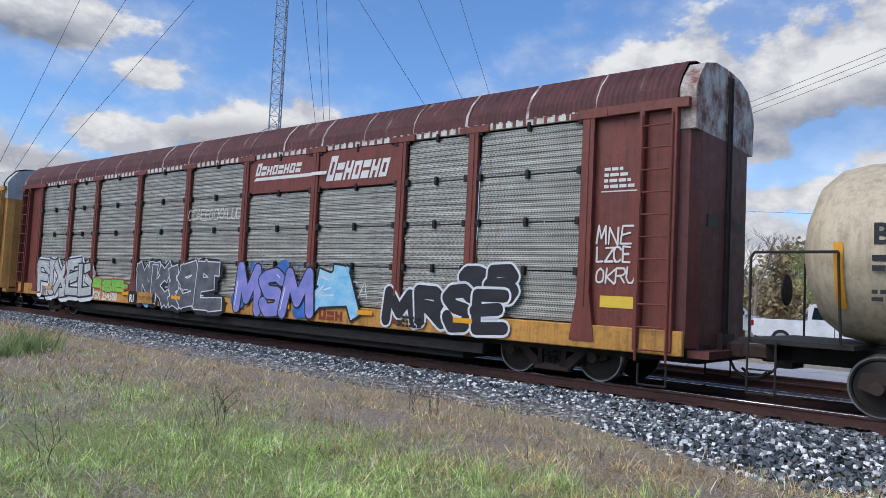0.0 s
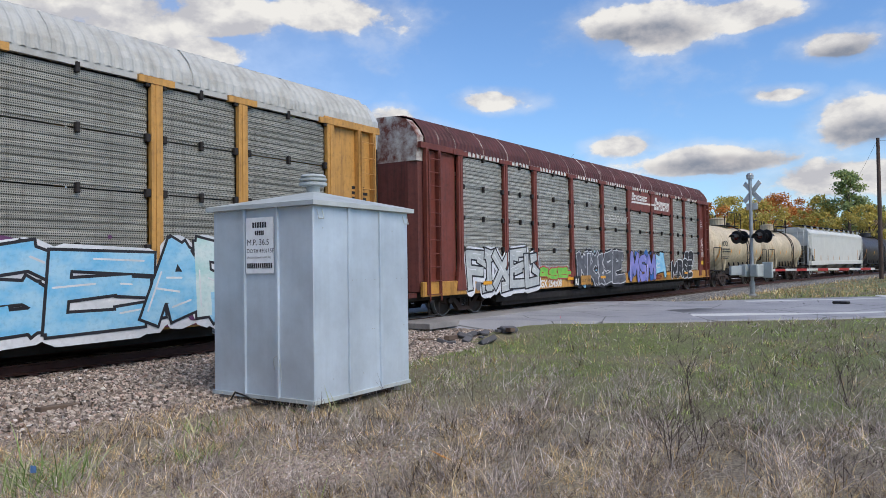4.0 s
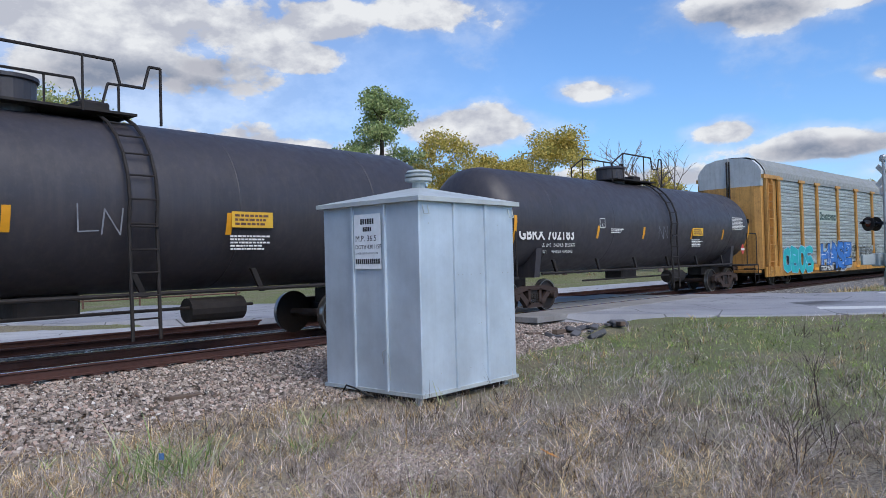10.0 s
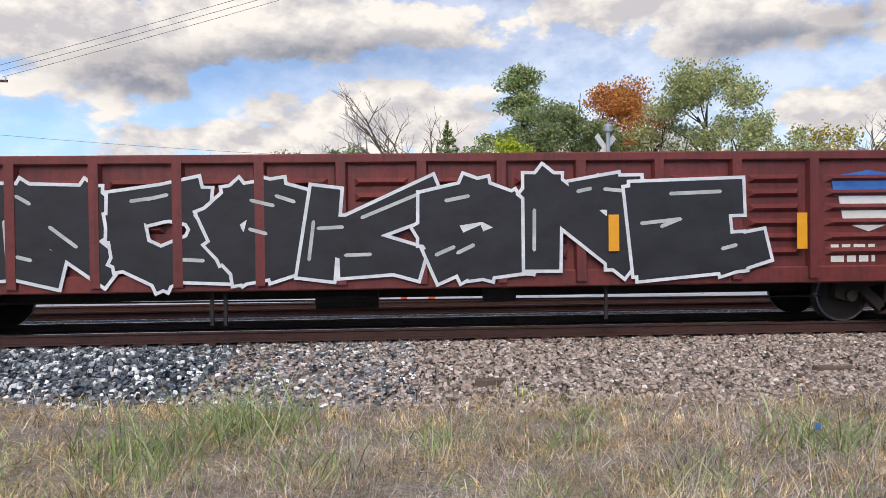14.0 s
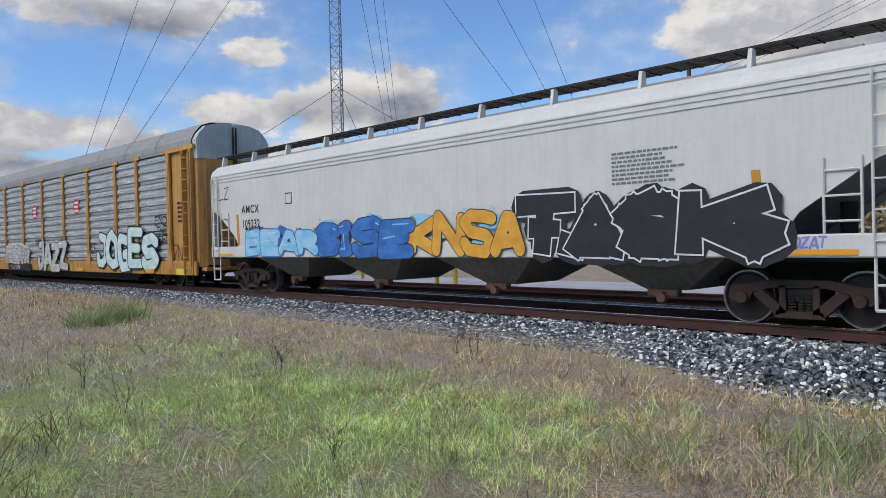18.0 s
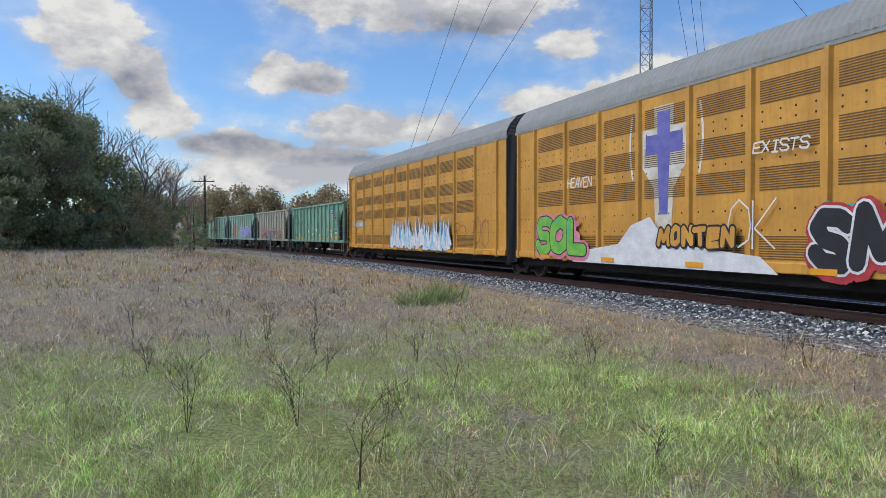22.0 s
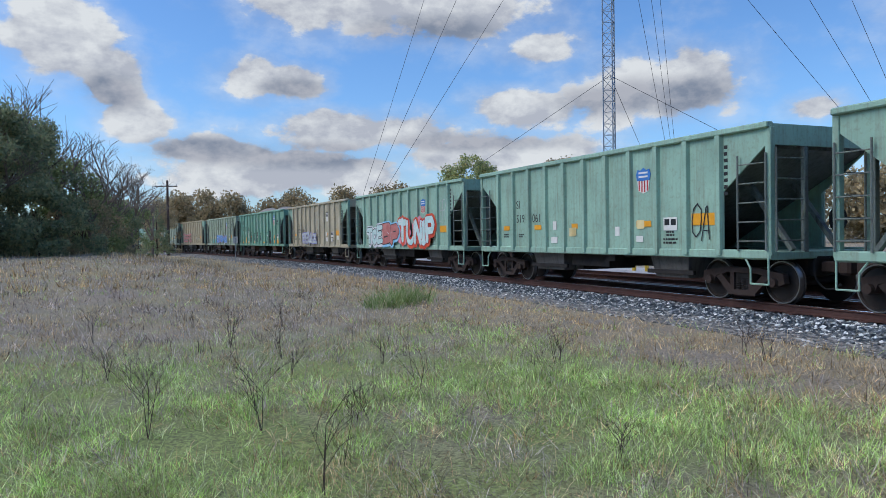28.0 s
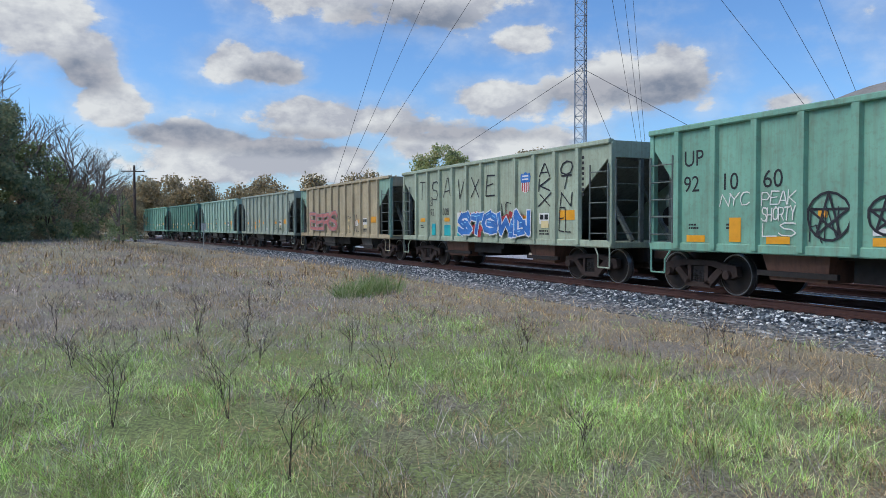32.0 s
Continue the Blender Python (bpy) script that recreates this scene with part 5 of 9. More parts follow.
decal(am, 7.6, 9.4, 1.12, 1.2, -1.55, ORANGE_MARK, "reflector")
decal(am, -9.6, -8.7, 1.12, 1.2, -1.55, ORANGE_MARK, "reflector")

covered_hopper("pale grey covered hopper car, far ahead in the train", 39.8, 18.9, HOP_WHITE, True, 3)
covered_hopper("pale covered hopper car, far ahead in the train", 113.0, 94.5, BEIGE_TANK, True, 4)

# yellow autorack car with two red squares
kc = autorack("yellow autorack car with ribbed grey panels and graffiti", -250.8, -279.3, "ribbed", 4.86, 5.86, YELLOW, KC_PANEL, GREY_ROOF, SILL_YELLOW, YELLOW, DOOR_GREY, 4, 0.3, 0.06, 0.0, z0=0.94, under=0.45)
for x in (-2.95, 2.75):
    part("red_emblem", Shape().prism([(x, 3.16), (x + 0.14, 3.04), (x + 0.56, 3.04), (x + 0.7, 3.16), (x + 0.7, 3.58), (x + 0.56, 3.7), (x + 0.14, 3.7), (x, 3.58)], "y", -1.505, -1.49), plain("emblem_red", "b8323c"), kc, "red octagon emblem with white bars")
    for j in range(3):
        decal(kc, x + 0.1, x + 0.62 - 0.1 * (j % 2), 3.13 + j * 0.18, 3.23 + j * 0.18, -1.51, PALE, "emblem_bar")
graffiti(kc, 5.4, 11.2, 0.5, 2.15, -1.56, 5, G_MINT, G_BLACK, G_WHITE, 57, 0.2, "pale mint and black graffiti letters", None, "JOGES", 0.06, True)
graffiti(kc, -2.15, 1.9, 0.45, 1.88, -1.56, 3, G_SILVER, G_BLACK, G_WHITE, 67, 0.24, "white bubble graffiti letters with black outline", None, "JAZZ", 0.04, True)
scrawl(kc, -2.6, -1.6, 1.75, 1.95, -1.5, INK, 68, 4, 0.02)
scrawl(kc, 1.0, 1.7, 1.85, 2.2, -1.5, INK, 69, 4, 0.025)
scrawl(kc, 4.2, 5.3, 1.3, 1.7, -1.5, INK, 70, 4, 0.025, "SRES")
graffiti(kc, -7.2, -3.5, 0.78, 1.75, -1.56, 4, KC_PANEL, G_WHITE, None, 77, 0.13, "white drip graffiti letters", None, "FESTR", 0.05)
decal(kc, -7.0, -3.2, 0.42, 0.78, -1.55, BLACK, "black_plate")
words("TTGX  705035", 0.26, PALE, kc, -6.6, -1.556, 0.5)
scrawl(kc, 11.0, 12.0, 2.3, 2.6, -1.5, INK, 71, 3, 0.026, "END")
scrawl(kc, 11.1, 12.0, 1.95, 2.22, -1.5, INK, 72, 3, 0.026, "THE")
scrawl(kc, 11.2, 12.6, 1.6, 1.87, -1.5, INK, 73, 4, 0.026, "FED!")
words("KCS", 0.2, INK, kc, -13.0, -1.43, 2.3)
words("9485", 0.2, INK, kc, -13.05, -1.43, 2.05)
scrawl(kc, 12.3, 13.1, 0.9, 1.5, -1.44, INK, 5)
bars(kc, 12.7, -1.43, 2.3, 0.5, 0.8, 5, INK, 6)
decal(kc, 12.7, 13.3, 0.45, 0.68, -1.53, plain("yellow_label", "d8bd3a"), "yellow_notice")
for x in (-12.0, 3.2, 10.3):
    decal(kc, x, x + 0.7, 0.5, 0.64, -1.59, ORANGE_MARK, "reflector")


# articulated pair of flat-sided yellow cars
YP_ = paint("flat_yellow_paint", "c8943a", "8a5a2a", 0.32)


POSTS_R = [-10.75, -9.55, -7.55, -5.65, -3.75, -1.77, 0.18, 2.1, 4.05, 6.0, 7.95, 9.85]
POSTS_L = [-10.25, -9.1, -7.35, -5.7, -3.65, -1.7, 0.25, 2.2, 4.15, 6.05, 8.1, 10.0]


def flat_rack(label, right, left, right_end):
    c = car("enclosed_autorack_car", label, "rail car", right, left)
    half = (right - left) / 2
    eave, top, z0 = 4.92, 5.9, 0.8
    part("underframe", Shape().box(-half, half, -1.2, 1.2, 0.42, 0.62).box(-half + 4, half - 4, -0.5, 0.5, 0.22, 0.42).box(-half, half, -1.3, 1.3, 0.6, 0.82), UNDER, c)
    posts = sorted(POSTS_R if right_end else POSTS_L)
    for s in (-1, 1):
        rot = 0 if s < 0 else 180
        part("side_sheet", Shape().box(-half + 0.1, half - 0.1, *sorted((s * 1.48, s * 1.42)), z0, eave), YP_, c)
        part("side_sill", Shape().rbox(-half + 0.1, half - 0.1, *sorted((s * 1.53, s * 1.42)), z0 - 0.12, z0 + 0.1, 0.02), YP_, c)
        for i, x in enumerate(posts):
            part("side_post", Shape().prism([(x - 0.09, s * 1.48), (x - 0.05, s * 1.56), (x + 0.05, s * 1.56), (x + 0.09, s * 1.48)], "z", z0 - 0.15, eave), YP_, c)
        for a, b in zip(posts[1:-1], posts[2:-1]):
            if b - a < 1.2:
                continue
            # vent slots: thin raised strips, the slots' shade put into their dark brown
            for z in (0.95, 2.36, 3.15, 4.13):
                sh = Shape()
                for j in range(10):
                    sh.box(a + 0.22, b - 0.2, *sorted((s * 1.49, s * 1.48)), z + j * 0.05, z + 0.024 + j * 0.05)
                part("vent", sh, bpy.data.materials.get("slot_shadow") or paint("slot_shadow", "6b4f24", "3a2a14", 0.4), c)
        sh = Shape()
        for a, b in zip(posts, posts[1:]):
            for z in (1.52, 1.95, 2.98, 3.75, 3.95):
                for q in (0.15, 0.4, 0.6, 0.85):
                    sh.box(a + (b - a) * q - 0.018, a + (b - a) * q + 0.018, *sorted((s * 1.488, s * 1.48)), z, z + 0.04)
        tagged(part("hole_row", sh, UNDER, c), kind="stuff")
        part("eave_band", Shape().box(-half, half, *sorted((s * 1.5, s * 1.4)), eave, eave + 0.1), GREY_ROOF, c)
    e = eave + 0.08
    prof = [(-1.5, e), (-1.47, e + 0.22), (-1.34, e + 0.46), (-1.08, top - 0.16), (-0.7, top - 0.04), (0, top), (0.7, top - 0.04), (1.08, top - 0.16), (1.34, e + 0.46), (1.47, e + 0.22), (1.5, e)]
    part("roof", roof_skin(-half + 0.05, half - 0.05, prof, 0.2, 0.022), GREY_ROOF, c)
    d = 1 if right_end else -1
    for s in (-1, 1):
        lo = Shape().prism([(d * (half - 0.12), s * 1.4), (d * (half + 0.05), s * 1.36), (d * (half + 0.12), s * 1.1), (d * (half + 0.16), s * 0.03), (d * (half + 0.1), s * 0.03), (d * (half - 0.1), s * 1.3)], "z", 0.55, eave - 0.35)
        leaf = part("end_door", lo, YP_, c)
        upper = Shape().prism([(s * 1.4, eave - 0.35), (s * 1.44, e + 0.2), (s * 1.3, e + 0.44), (s * 1.05, top - 0.2), (s * 0.6, top - 0.08), (s * 0.03, top - 0.05), (s * 0.03, eave - 0.35)], "x", d * (half - 0.2), d * (half + 0.1))
        part("door_hood", upper, DOOR_GREY, leaf)
        x = d * (half - 0.3)
        ladder(c, x, s * 1.58, 0.3, eave - 0.1, 0.5, 11, YP_)
        part("eave_beam", Shape().box(*sorted((d * (half - 1.6), d * half)), *sorted((s * 1.55, s * 1.45)), eave - 0.02, eave + 0.12), YP_, c)
    if right_end:
        # black bellows between the two halves
        sh = Shape()
        for j in range(9):
            x = -half - 0.72 + j * 0.092
            sh.prism([(-1.47, 0.5), (1.47, 0.5), (1.5, e), (1.36, e + 0.46), (1.08, top - 0.14), (0, top + 0.02), (-1.08, top - 0.14), (-1.36, e + 0.46), (-1.5, e)], "x", x, x + 0.05)
        part("bellows", sh, RUBBER, c, "black pleated rubber bellows")
        sh = Shape()
        sh.prism([(-1.4, 0.55), (1.4, 0.55), (1.4, e), (1.0, top - 0.2), (-1.0, top - 0.2), (-1.4, e)], "x", -half - 0.68, -half + 0.1)
        part("bellows_core", sh, RUBBER, c)
        truck(c, -half - 0.35)
    truck(c, d * (half - 1.6))
    part("coupler", COUPLER_ME, TRUCK, c, m=pose(d * (half + 0.35), 0, 0, 0, 0, 0 if right_end else 180))
    return c


def spikes(parent, x0, x1, z0, z1, y, seed):
    """A sprayed piece of many thin pointed blades, pale inside with blue-grey edges."""
    rnd = random.Random(seed)
    edge, pale, tint_ = Shape(), Shape(), Shape()
    n = 110
    for i in range(n):
        x = x0 + (x1 - x0) * (i + rnd.random()) / n
        w, h = rnd.uniform(0.12, 0.34), (z1 - z0) * rnd.uniform(0.35, 1.0) * (0.7 + 0.3 * abs(math.sin(i * 0.32)))
        base = z0 + rnd.uniform(0, 0.3)
        tip = (min(x1, x + rnd.uniform(-0.5, 0.4)), min(z1, base + h))
        for sh_q, k_, lift in ((edge, 1.0, 0.0), (pale if i % 4 else tint_, 0.62, 0.0016)):
            q = y - 0.003 - i * 0.0001 - lift
            sh_q.add([(x - w * k_, q, base + 0.04 * (1 - k_)), (x + w * k_, q, base + 0.04 * (1 - k_)), (x + (tip[0] - x) * 0.45 + w * k_ * 0.7, q, base + h * 0.42), (tip[0], q, tip[1] - 0.06 * (1 - k_)), (x + (tip[0] - x) * 0.4 - w * k_ * 0.6, q, base + h * 0.4)], [(0, 1, 2, 3, 4)])
    tagged(part("graffiti_outline", edge, G_STEEL, parent, "white and blue spiky graffiti"), kind="stuff")
    tagged(part("graffiti_fill", pale, G_WHITE, parent), kind="stuff")
    tagged(part("graffiti_fill", tint_, G_LBLUE, parent), kind="stuff")


ar = flat_rack("yellow enclosed autorack car with a painted blue cross", -280.7, -302.8, True)
al = flat_rack("yellow enclosed autorack car with white spiky graffiti", -303.5, -325.1, False)
graffiti(ar, 1.75, 6.9, 0.72, 2.05, -1.57, 5, G_BLACK, G_WHITE, None, 87, 0.2, "red, black and white graffiti letters with a turquoise rim", G_TEAL, "SMERK", 0.05, True, G_RED)
part("painted_cross", Shape().prism([(-2.92, 1.95), (-2.6, 1.95), (-2.52, 3.45), (-2.04, 3.45), (-2.04, 3.95), (-2.52, 3.95), (-2.52, 4.5), (-3.0, 4.5), (-3.0, 3.95), (-3.48, 3.95), (-3.48, 3.45), (-3.0, 3.45)], "y", -1.492, -1.486), spray("cross_blue", "5a5aa0", "6c6cae"), ar, "blue sprayed cross with white edge")
part("cross_edge", Shape().prism([(-3.08, 1.6), (-2.44, 1.6), (-2.38, 2.6), (-1.9, 3.15), (-1.9, 4.1), (-2.38, 4.1), (-2.38, 4.64), (-3.14, 4.64), (-3.14, 4.1), (-3.62, 4.1), (-3.62, 3.15), (-3.14, 2.6)], "y", -1.487, -1.482), spray("thin_white_spray", "d0cfc8", "bdb39a"), ar)
for x in (-4.05, -1.45):
    sh = Shape()
    for j in range(6):
        brush(sh, (x + 0.12 * math.sin(j * 0.5) * (1 if x > -2 else -1), 2.9 + j * 0.27), (x + 0.12 * math.sin(j * 0.5 + 0.5) * (1 if x > -2 else -1), 3.17 + j * 0.27), 0.035, -1.486 - 0.0003 * j, 4)
    tagged(part("graffiti_scrawl", sh, PALE, ar), kind="stuff")
graffiti(ar, -9.3, -6.3, 0.8, 2.0, -1.57, 3, G_GREEN, G_BLACK, G_TEAL, 97, 0.24, "green and turquoise graffiti letters on pink", G_PINK, "SOL", 0.035, True, G_PINK)
graffiti(ar, -2.9, -0.2, 1.12, 1.72, -1.58, 4, YP_, G_BLACK, None, 107, 0.15, "black outlined graffiti letters", None, "MONTEN", 0.05, True)
part("painted_mound", Shape().prism([(-7.0, 0.65), (1.0, 0.65), (0.5, 1.0), (-2.5, 1.25), (-3.2, 1.9), (-4.0, 1.7), (-4.6, 1.2), (-6.8, 0.95)], "y", -1.566, -1.56), G_WHITE, ar)
scrawl(ar, 0.3, 1.75, 3.12, 3.34, -1.57, PALE, 5, 10, 0.02, "EXISTS")
scrawl(ar, -7.3, -5.9, 2.85, 3.12, -1.57, PALE, 6, 10, 0.02, "HEAVEN")
scrawl(ar, -0.4, 1.0, 1.2, 2.2, -1.57, PALE, 7, 10, 0.02)
decal(ar, 8.6, 9.3, 0.95, 1.3, -1.5, BLACK, "black_plate")
decal(ar, 5.9, 7.3, 4.2, 4.45, -1.5, plain("grey_label", "7f8288"), "grey_label")
for x in (4.6, 9.6):
    bars(ar, x, -1.5, 3.1, 0.5, 0.6, 4, INK, int(x))
spikes(al, -2.2, 5.8, 0.72, 2.4, -1.57, 117)
words("NOKL", 0.26, PALE, al, -9.5, -1.506, 1.98, bold=0.008)
words("798303", 0.26, PALE, al, -8.35, -1.506, 1.98, bold=0.008)
decal(al, -9.6, -7.0, 1.93, 2.22, -1.5, plain("white_grey_patch", "9ea3a8"), "name_patch")
scrawl(al, 6.1, 7.4, 1.3, 1.9, -1.57, BROWN_GATE, 5, 12, 0.016, "RO")
scrawl(al, 8.0, 9.6, 1.0, 2.1, -1.57, BROWN_GATE, 6, 14, 0.016, "OO")
words("AB402", 0.2, INK, al, -9.3, -1.5, 1.75)
for i in range(6):
    for c_ in (ar, al):
        decal(c_, -9.0 + i * 3.6, -8.4 + i * 3.6, 0.7, 0.82, -1.585, ORANGE_MARK, "reflector")


def star(parent, x, z, r, y, seed):
    """A sprayed five-pointed star in a circle."""
    rnd, sh = random.Random(seed), Shape()
    tip = [(x + r * math.sin(2.513 * i), z + r * math.cos(2.513 * i)) for i in range(6)]
    ring = [(x + r * 1.05 * math.sin(0.42 * i) + rnd.uniform(-0.02, 0.02), z + r * 1.05 * math.cos(0.42 * i)) for i in range(16)]
    for j, (p, q) in enumerate(list(zip(tip, tip[1:])) + list(zip(ring, ring[1:]))):
        brush(sh, p, q, 0.022, y - 0.0002 * j, 4)
    tagged(part("graffiti_scrawl", sh, G_BLACK, parent, "black sprayed star in a circle"), kind="stuff")


# open hoppers
def open_hopper(label, right, left, hexc, seed, load=0.0, piece=None, patch=False, ident=None, emblem=True, ends=None):
    c = car("open_hopper_car", label, "rail car", right - 0.72, left + 0.72)
    half = (right - left) / 2 - 0.72
    mat = paint("hopper_paint", hexc, "6a5a48", 0.4)
    zs, zt = 1.08, 3.5
    long_ = half > 6.8
    bays = 12 if long_ else 10
    e0, e = (half - 0.9, half - 1.2) if long_ else (half - 1.36, half - 1.33)
    ribs = [-e0 + (e0 + e) * i / bays for i in range(bays + 1)]
    bay = ribs[1] - ribs[0]
    end_mat = paint("hopper_end_paint", ends, "6a5a48", 0.4) if ends else mat
    for s in (-1, 1):
        part("side_sheet", Shape().box(-e0 - 0.08, e + 0.08, *sorted((s * 1.46, s * 1.42)), zs, zt), mat, c)
        for d, q in ((-1, e0 + 0.08), (1, e + 0.08)):
            pl = [(d * q, zt), (d * half, zt), (d * half, zt - 0.1), (d * (half - 0.12), zt - 0.35), (d * q, 2.3)]
            part("end_panel", Shape().prism(pl, "y", *sorted((s * 1.46, s * 1.42))), end_mat, c)
        part("top_chord", Shape().rbox(-half, half, *sorted((s * 1.56, s * 1.38)), zt - 0.02, zt + 0.1, 0.02), mat, c)
        part("side_sill", Shape().rbox(-half, half, *sorted((s * 1.5, s * 1.36)), zs - 0.16, zs + 0.02, 0.02), mat, c)
        for x in ribs:
            part("side_rib", Shape().prism([(x - 0.1, s * 1.46), (x - 0.07, s * 1.55), (x + 0.07, s * 1.55), (x + 0.1, s * 1.46)], "z", zs - 0.1, zt), mat, c)
    for d in (-1, 1):
        sh = Shape()
        for o in (0.0, 0.06):
            q = [(d * (half - 0.1 - o), -1.42, zt), (d * (half - 0.1 - o), 1.42, zt), (d * (half - 0.2 - o), 1.42, zt - 0.4), (d * (half - 0.2 - o), -1.42, zt - 0.4), (d * (half - 4.2 - o), 1.42, 1.0), (d * (half - 4.2 - o), -1.42, 1.0)]
            sh.add(q, [(0, 1, 2, 3), (3, 2, 4, 5)] if o == 0 else [(3, 2, 1, 0), (5, 4, 2, 3)])
        part("slope_sheet", sh, bpy.data.materials.get("sooty_slope") or paint("sooty_slope", "666b66", "2b2724", 0.6), c)
        for y in (-1.42, 1.42):
            part("corner_post", Shape().rbox(*sorted((d * (half + 0.02), d * (half - 0.12))), y - 0.07, y + 0.07, zs - 0.1, zt, 0.015), end_mat, c)
        for y in (-0.5, 0.5):
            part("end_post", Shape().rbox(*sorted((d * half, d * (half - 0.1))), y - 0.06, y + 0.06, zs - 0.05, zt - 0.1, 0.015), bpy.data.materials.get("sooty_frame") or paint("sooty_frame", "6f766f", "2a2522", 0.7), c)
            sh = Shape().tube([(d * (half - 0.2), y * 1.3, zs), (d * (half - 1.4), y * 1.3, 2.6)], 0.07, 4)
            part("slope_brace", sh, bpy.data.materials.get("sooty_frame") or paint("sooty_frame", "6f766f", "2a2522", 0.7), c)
        part("end_band", Shape().box(*sorted((d * (half + 0.01), d * (half - 0.06))), -1.45, 1.45, zt - 0.35, zt + 0.06), mat, c)
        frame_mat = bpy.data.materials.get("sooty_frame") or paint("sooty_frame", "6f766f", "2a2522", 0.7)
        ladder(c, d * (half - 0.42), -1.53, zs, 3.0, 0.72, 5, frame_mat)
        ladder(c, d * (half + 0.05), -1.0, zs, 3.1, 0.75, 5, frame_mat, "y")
        part("end_sill", Shape().rbox(*sorted((d * half, d * (half - 1.6))), -1.42, 1.42, zs - 0.18, zs - 0.02, 0.02), mat, c)
        part("stub_sill", Shape().rbox(*sorted((d * (half - 3.5), d * half)), -0.3, 0.3, 0.55, 0.92, 0.02), UNDER, c)
        part("brake_wheel", Shape().lathe([(0.24, 0), (0.27, 0.015), (0.27, 0.03), (0.24, 0.045)], 18, "x", (d * (half - 0.2), 0.6, 1.7)).cyl((d * (half - 0.3), 0.6, 1.7), (d * (half - 0.1), 0.6, 1.7), 0.03, n=6), UNDER, c)
        part("step", Shape().tube([(d * (half - 0.7), -1.45, zs - 0.1), (d * (half - 0.5), -1.48, 0.72), (d * (half - 0.5), -1.48, 0.42), (d * (half - 0.05), -1.48, 0.42), (d * (half - 0.05), -1.48, zs - 0.1)], 0.02), mat, c)
    part("centre_sill", Shape().box(-half, half, -0.22, 0.22, 0.6, 0.95).box(-3.2, 3.2, -1.0, 1.0, 0.85, 1.05), UNDER, c)
    chute_mat = BROWN_GATE if seed in (1, 7, 8) else bpy.data.materials.get("dusty_chute") or paint("dusty_chute", "5d5a55", "2b2724", 0.6)
    for x0, x1 in ((-4.4, -2.9), (2.9, 4.15)) if long_ else ((-3.15, -1.4), (2.45, 3.8)):
        sh = Shape().add([(x0, -1.25, 0.98), (x1, -1.25, 0.98), (x1, 1.25, 0.98), (x0, 1.25, 0.98), (x0 + 0.12, -1.15, 0.42), (x1 - 0.12, -1.15, 0.42), (x1 - 0.12, 1.15, 0.42), (x0 + 0.12, 1.15, 0.42)],
                         [(0, 1, 5, 4), (1, 2, 6, 5), (2, 3, 7, 6), (3, 0, 4, 7), (4, 5, 6, 7)])
        chute = part("hopper_chute", sh, chute_mat, c, "discharge chute under the car")
        for y in (-1.19, 1.19):
            part("gate_rail", Shape().box(x0 - 0.12, x1 + 0.12, y - 0.04, y + 0.04, 0.5, 0.6), UNDER, chute)
    part("gate_gear", Shape().box(-1.2, 0.6, -1.1, 1.1, 0.58, 0.9).box(-2.7 if long_ else -1.3, -0.9, -0.9, 0.9, 0.45, 0.85), UNDER, c)
    part("brake_cylinder", Shape().cyl((-0.6, -0.9, 0.75), (0.4, -0.9, 0.75), 0.16, n=14).box(0.7, 1.1, -1.3, -1.0, 0.75, 0.95), UNDER, c)
    if load:
        rnd = random.Random(seed)
        nx, ny = 40, 9
        vs = [(-half + 0.35 + (2 * half - 0.7) * i / nx, -1.36 + 2.72 * j / ny, zt - 0.15 + load * (1 - abs(2 * j / ny - 1) ** 1.6) * (0.75 + 0.2 * math.sin(i * 0.33 + 3.9)) * min(1, 3 * min(i, nx - i) / nx) + rnd.uniform(-0.03, 0.03)) for i in range(nx + 1) for j in range(ny + 1)]
        part("stone_load", Shape().add(vs, [(i * (ny + 1) + j, (i + 1) * (ny + 1) + j, (i + 1) * (ny + 1) + j + 1, i * (ny + 1) + j + 1) for i in range(nx) for j in range(ny)]), COAL, c, "heaped grey crushed stone")
    else:
        part("floor", Shape().box(-3, 3, -1.4, 1.4, 1.0, 1.06), UNDER, c)
    for i, k_w in ((0, 0.5), (2, 0.5), (4, 0.45), (7, 0.5), (9, 0.55), (11, 0.6)) if long_ else ((0, 0.4), (2, 0.4), (4, 0.3), (7, 0.55), (9, 0.7)):
        x, z = ribs[i] + bay * (0.5 - k_w / 2), 1.12 if long_ else 1.62
        decal(c, x, x + bay * k_w, z, z + (0.26 if i == bays - 1 else 0.14), -1.47, ORANGE_MARK, "reflector")
    if long_:
        for i in (1, 10):
            decal(c, ribs[i] + bay * 0.38, ribs[i] + bay * 0.66, 1.14, 1.62 if i == 1 else 1.36, -1.47, ORANGE_MARK, "warning_strip")
    pb = ribs[11 if long_ else 8]
    decal(c, pb + bay * 0.22, pb + bay * 0.68, 1.52, 1.82, -1.472, PALE, "stencil_plate")
    decal(c, pb + bay * 0.26, pb + bay * 0.42, 1.64, 1.78, -1.478, BLACK, "plate_mark")
    decal(c, pb + bay * 0.48, pb + bay * 0.64, 1.64, 1.78, -1.478, BLACK, "plate_mark")
    bars(c, pb + bay * 0.2, -1.465, 1.2, 0.5, 0.16, 2, INK, seed)
    for i in (0, 1, bays - 2):
        bars(c, ribs[i] + bay * 0.3, -1.465, 1.38, 0.32, 0.14, 2, INK, seed + i)
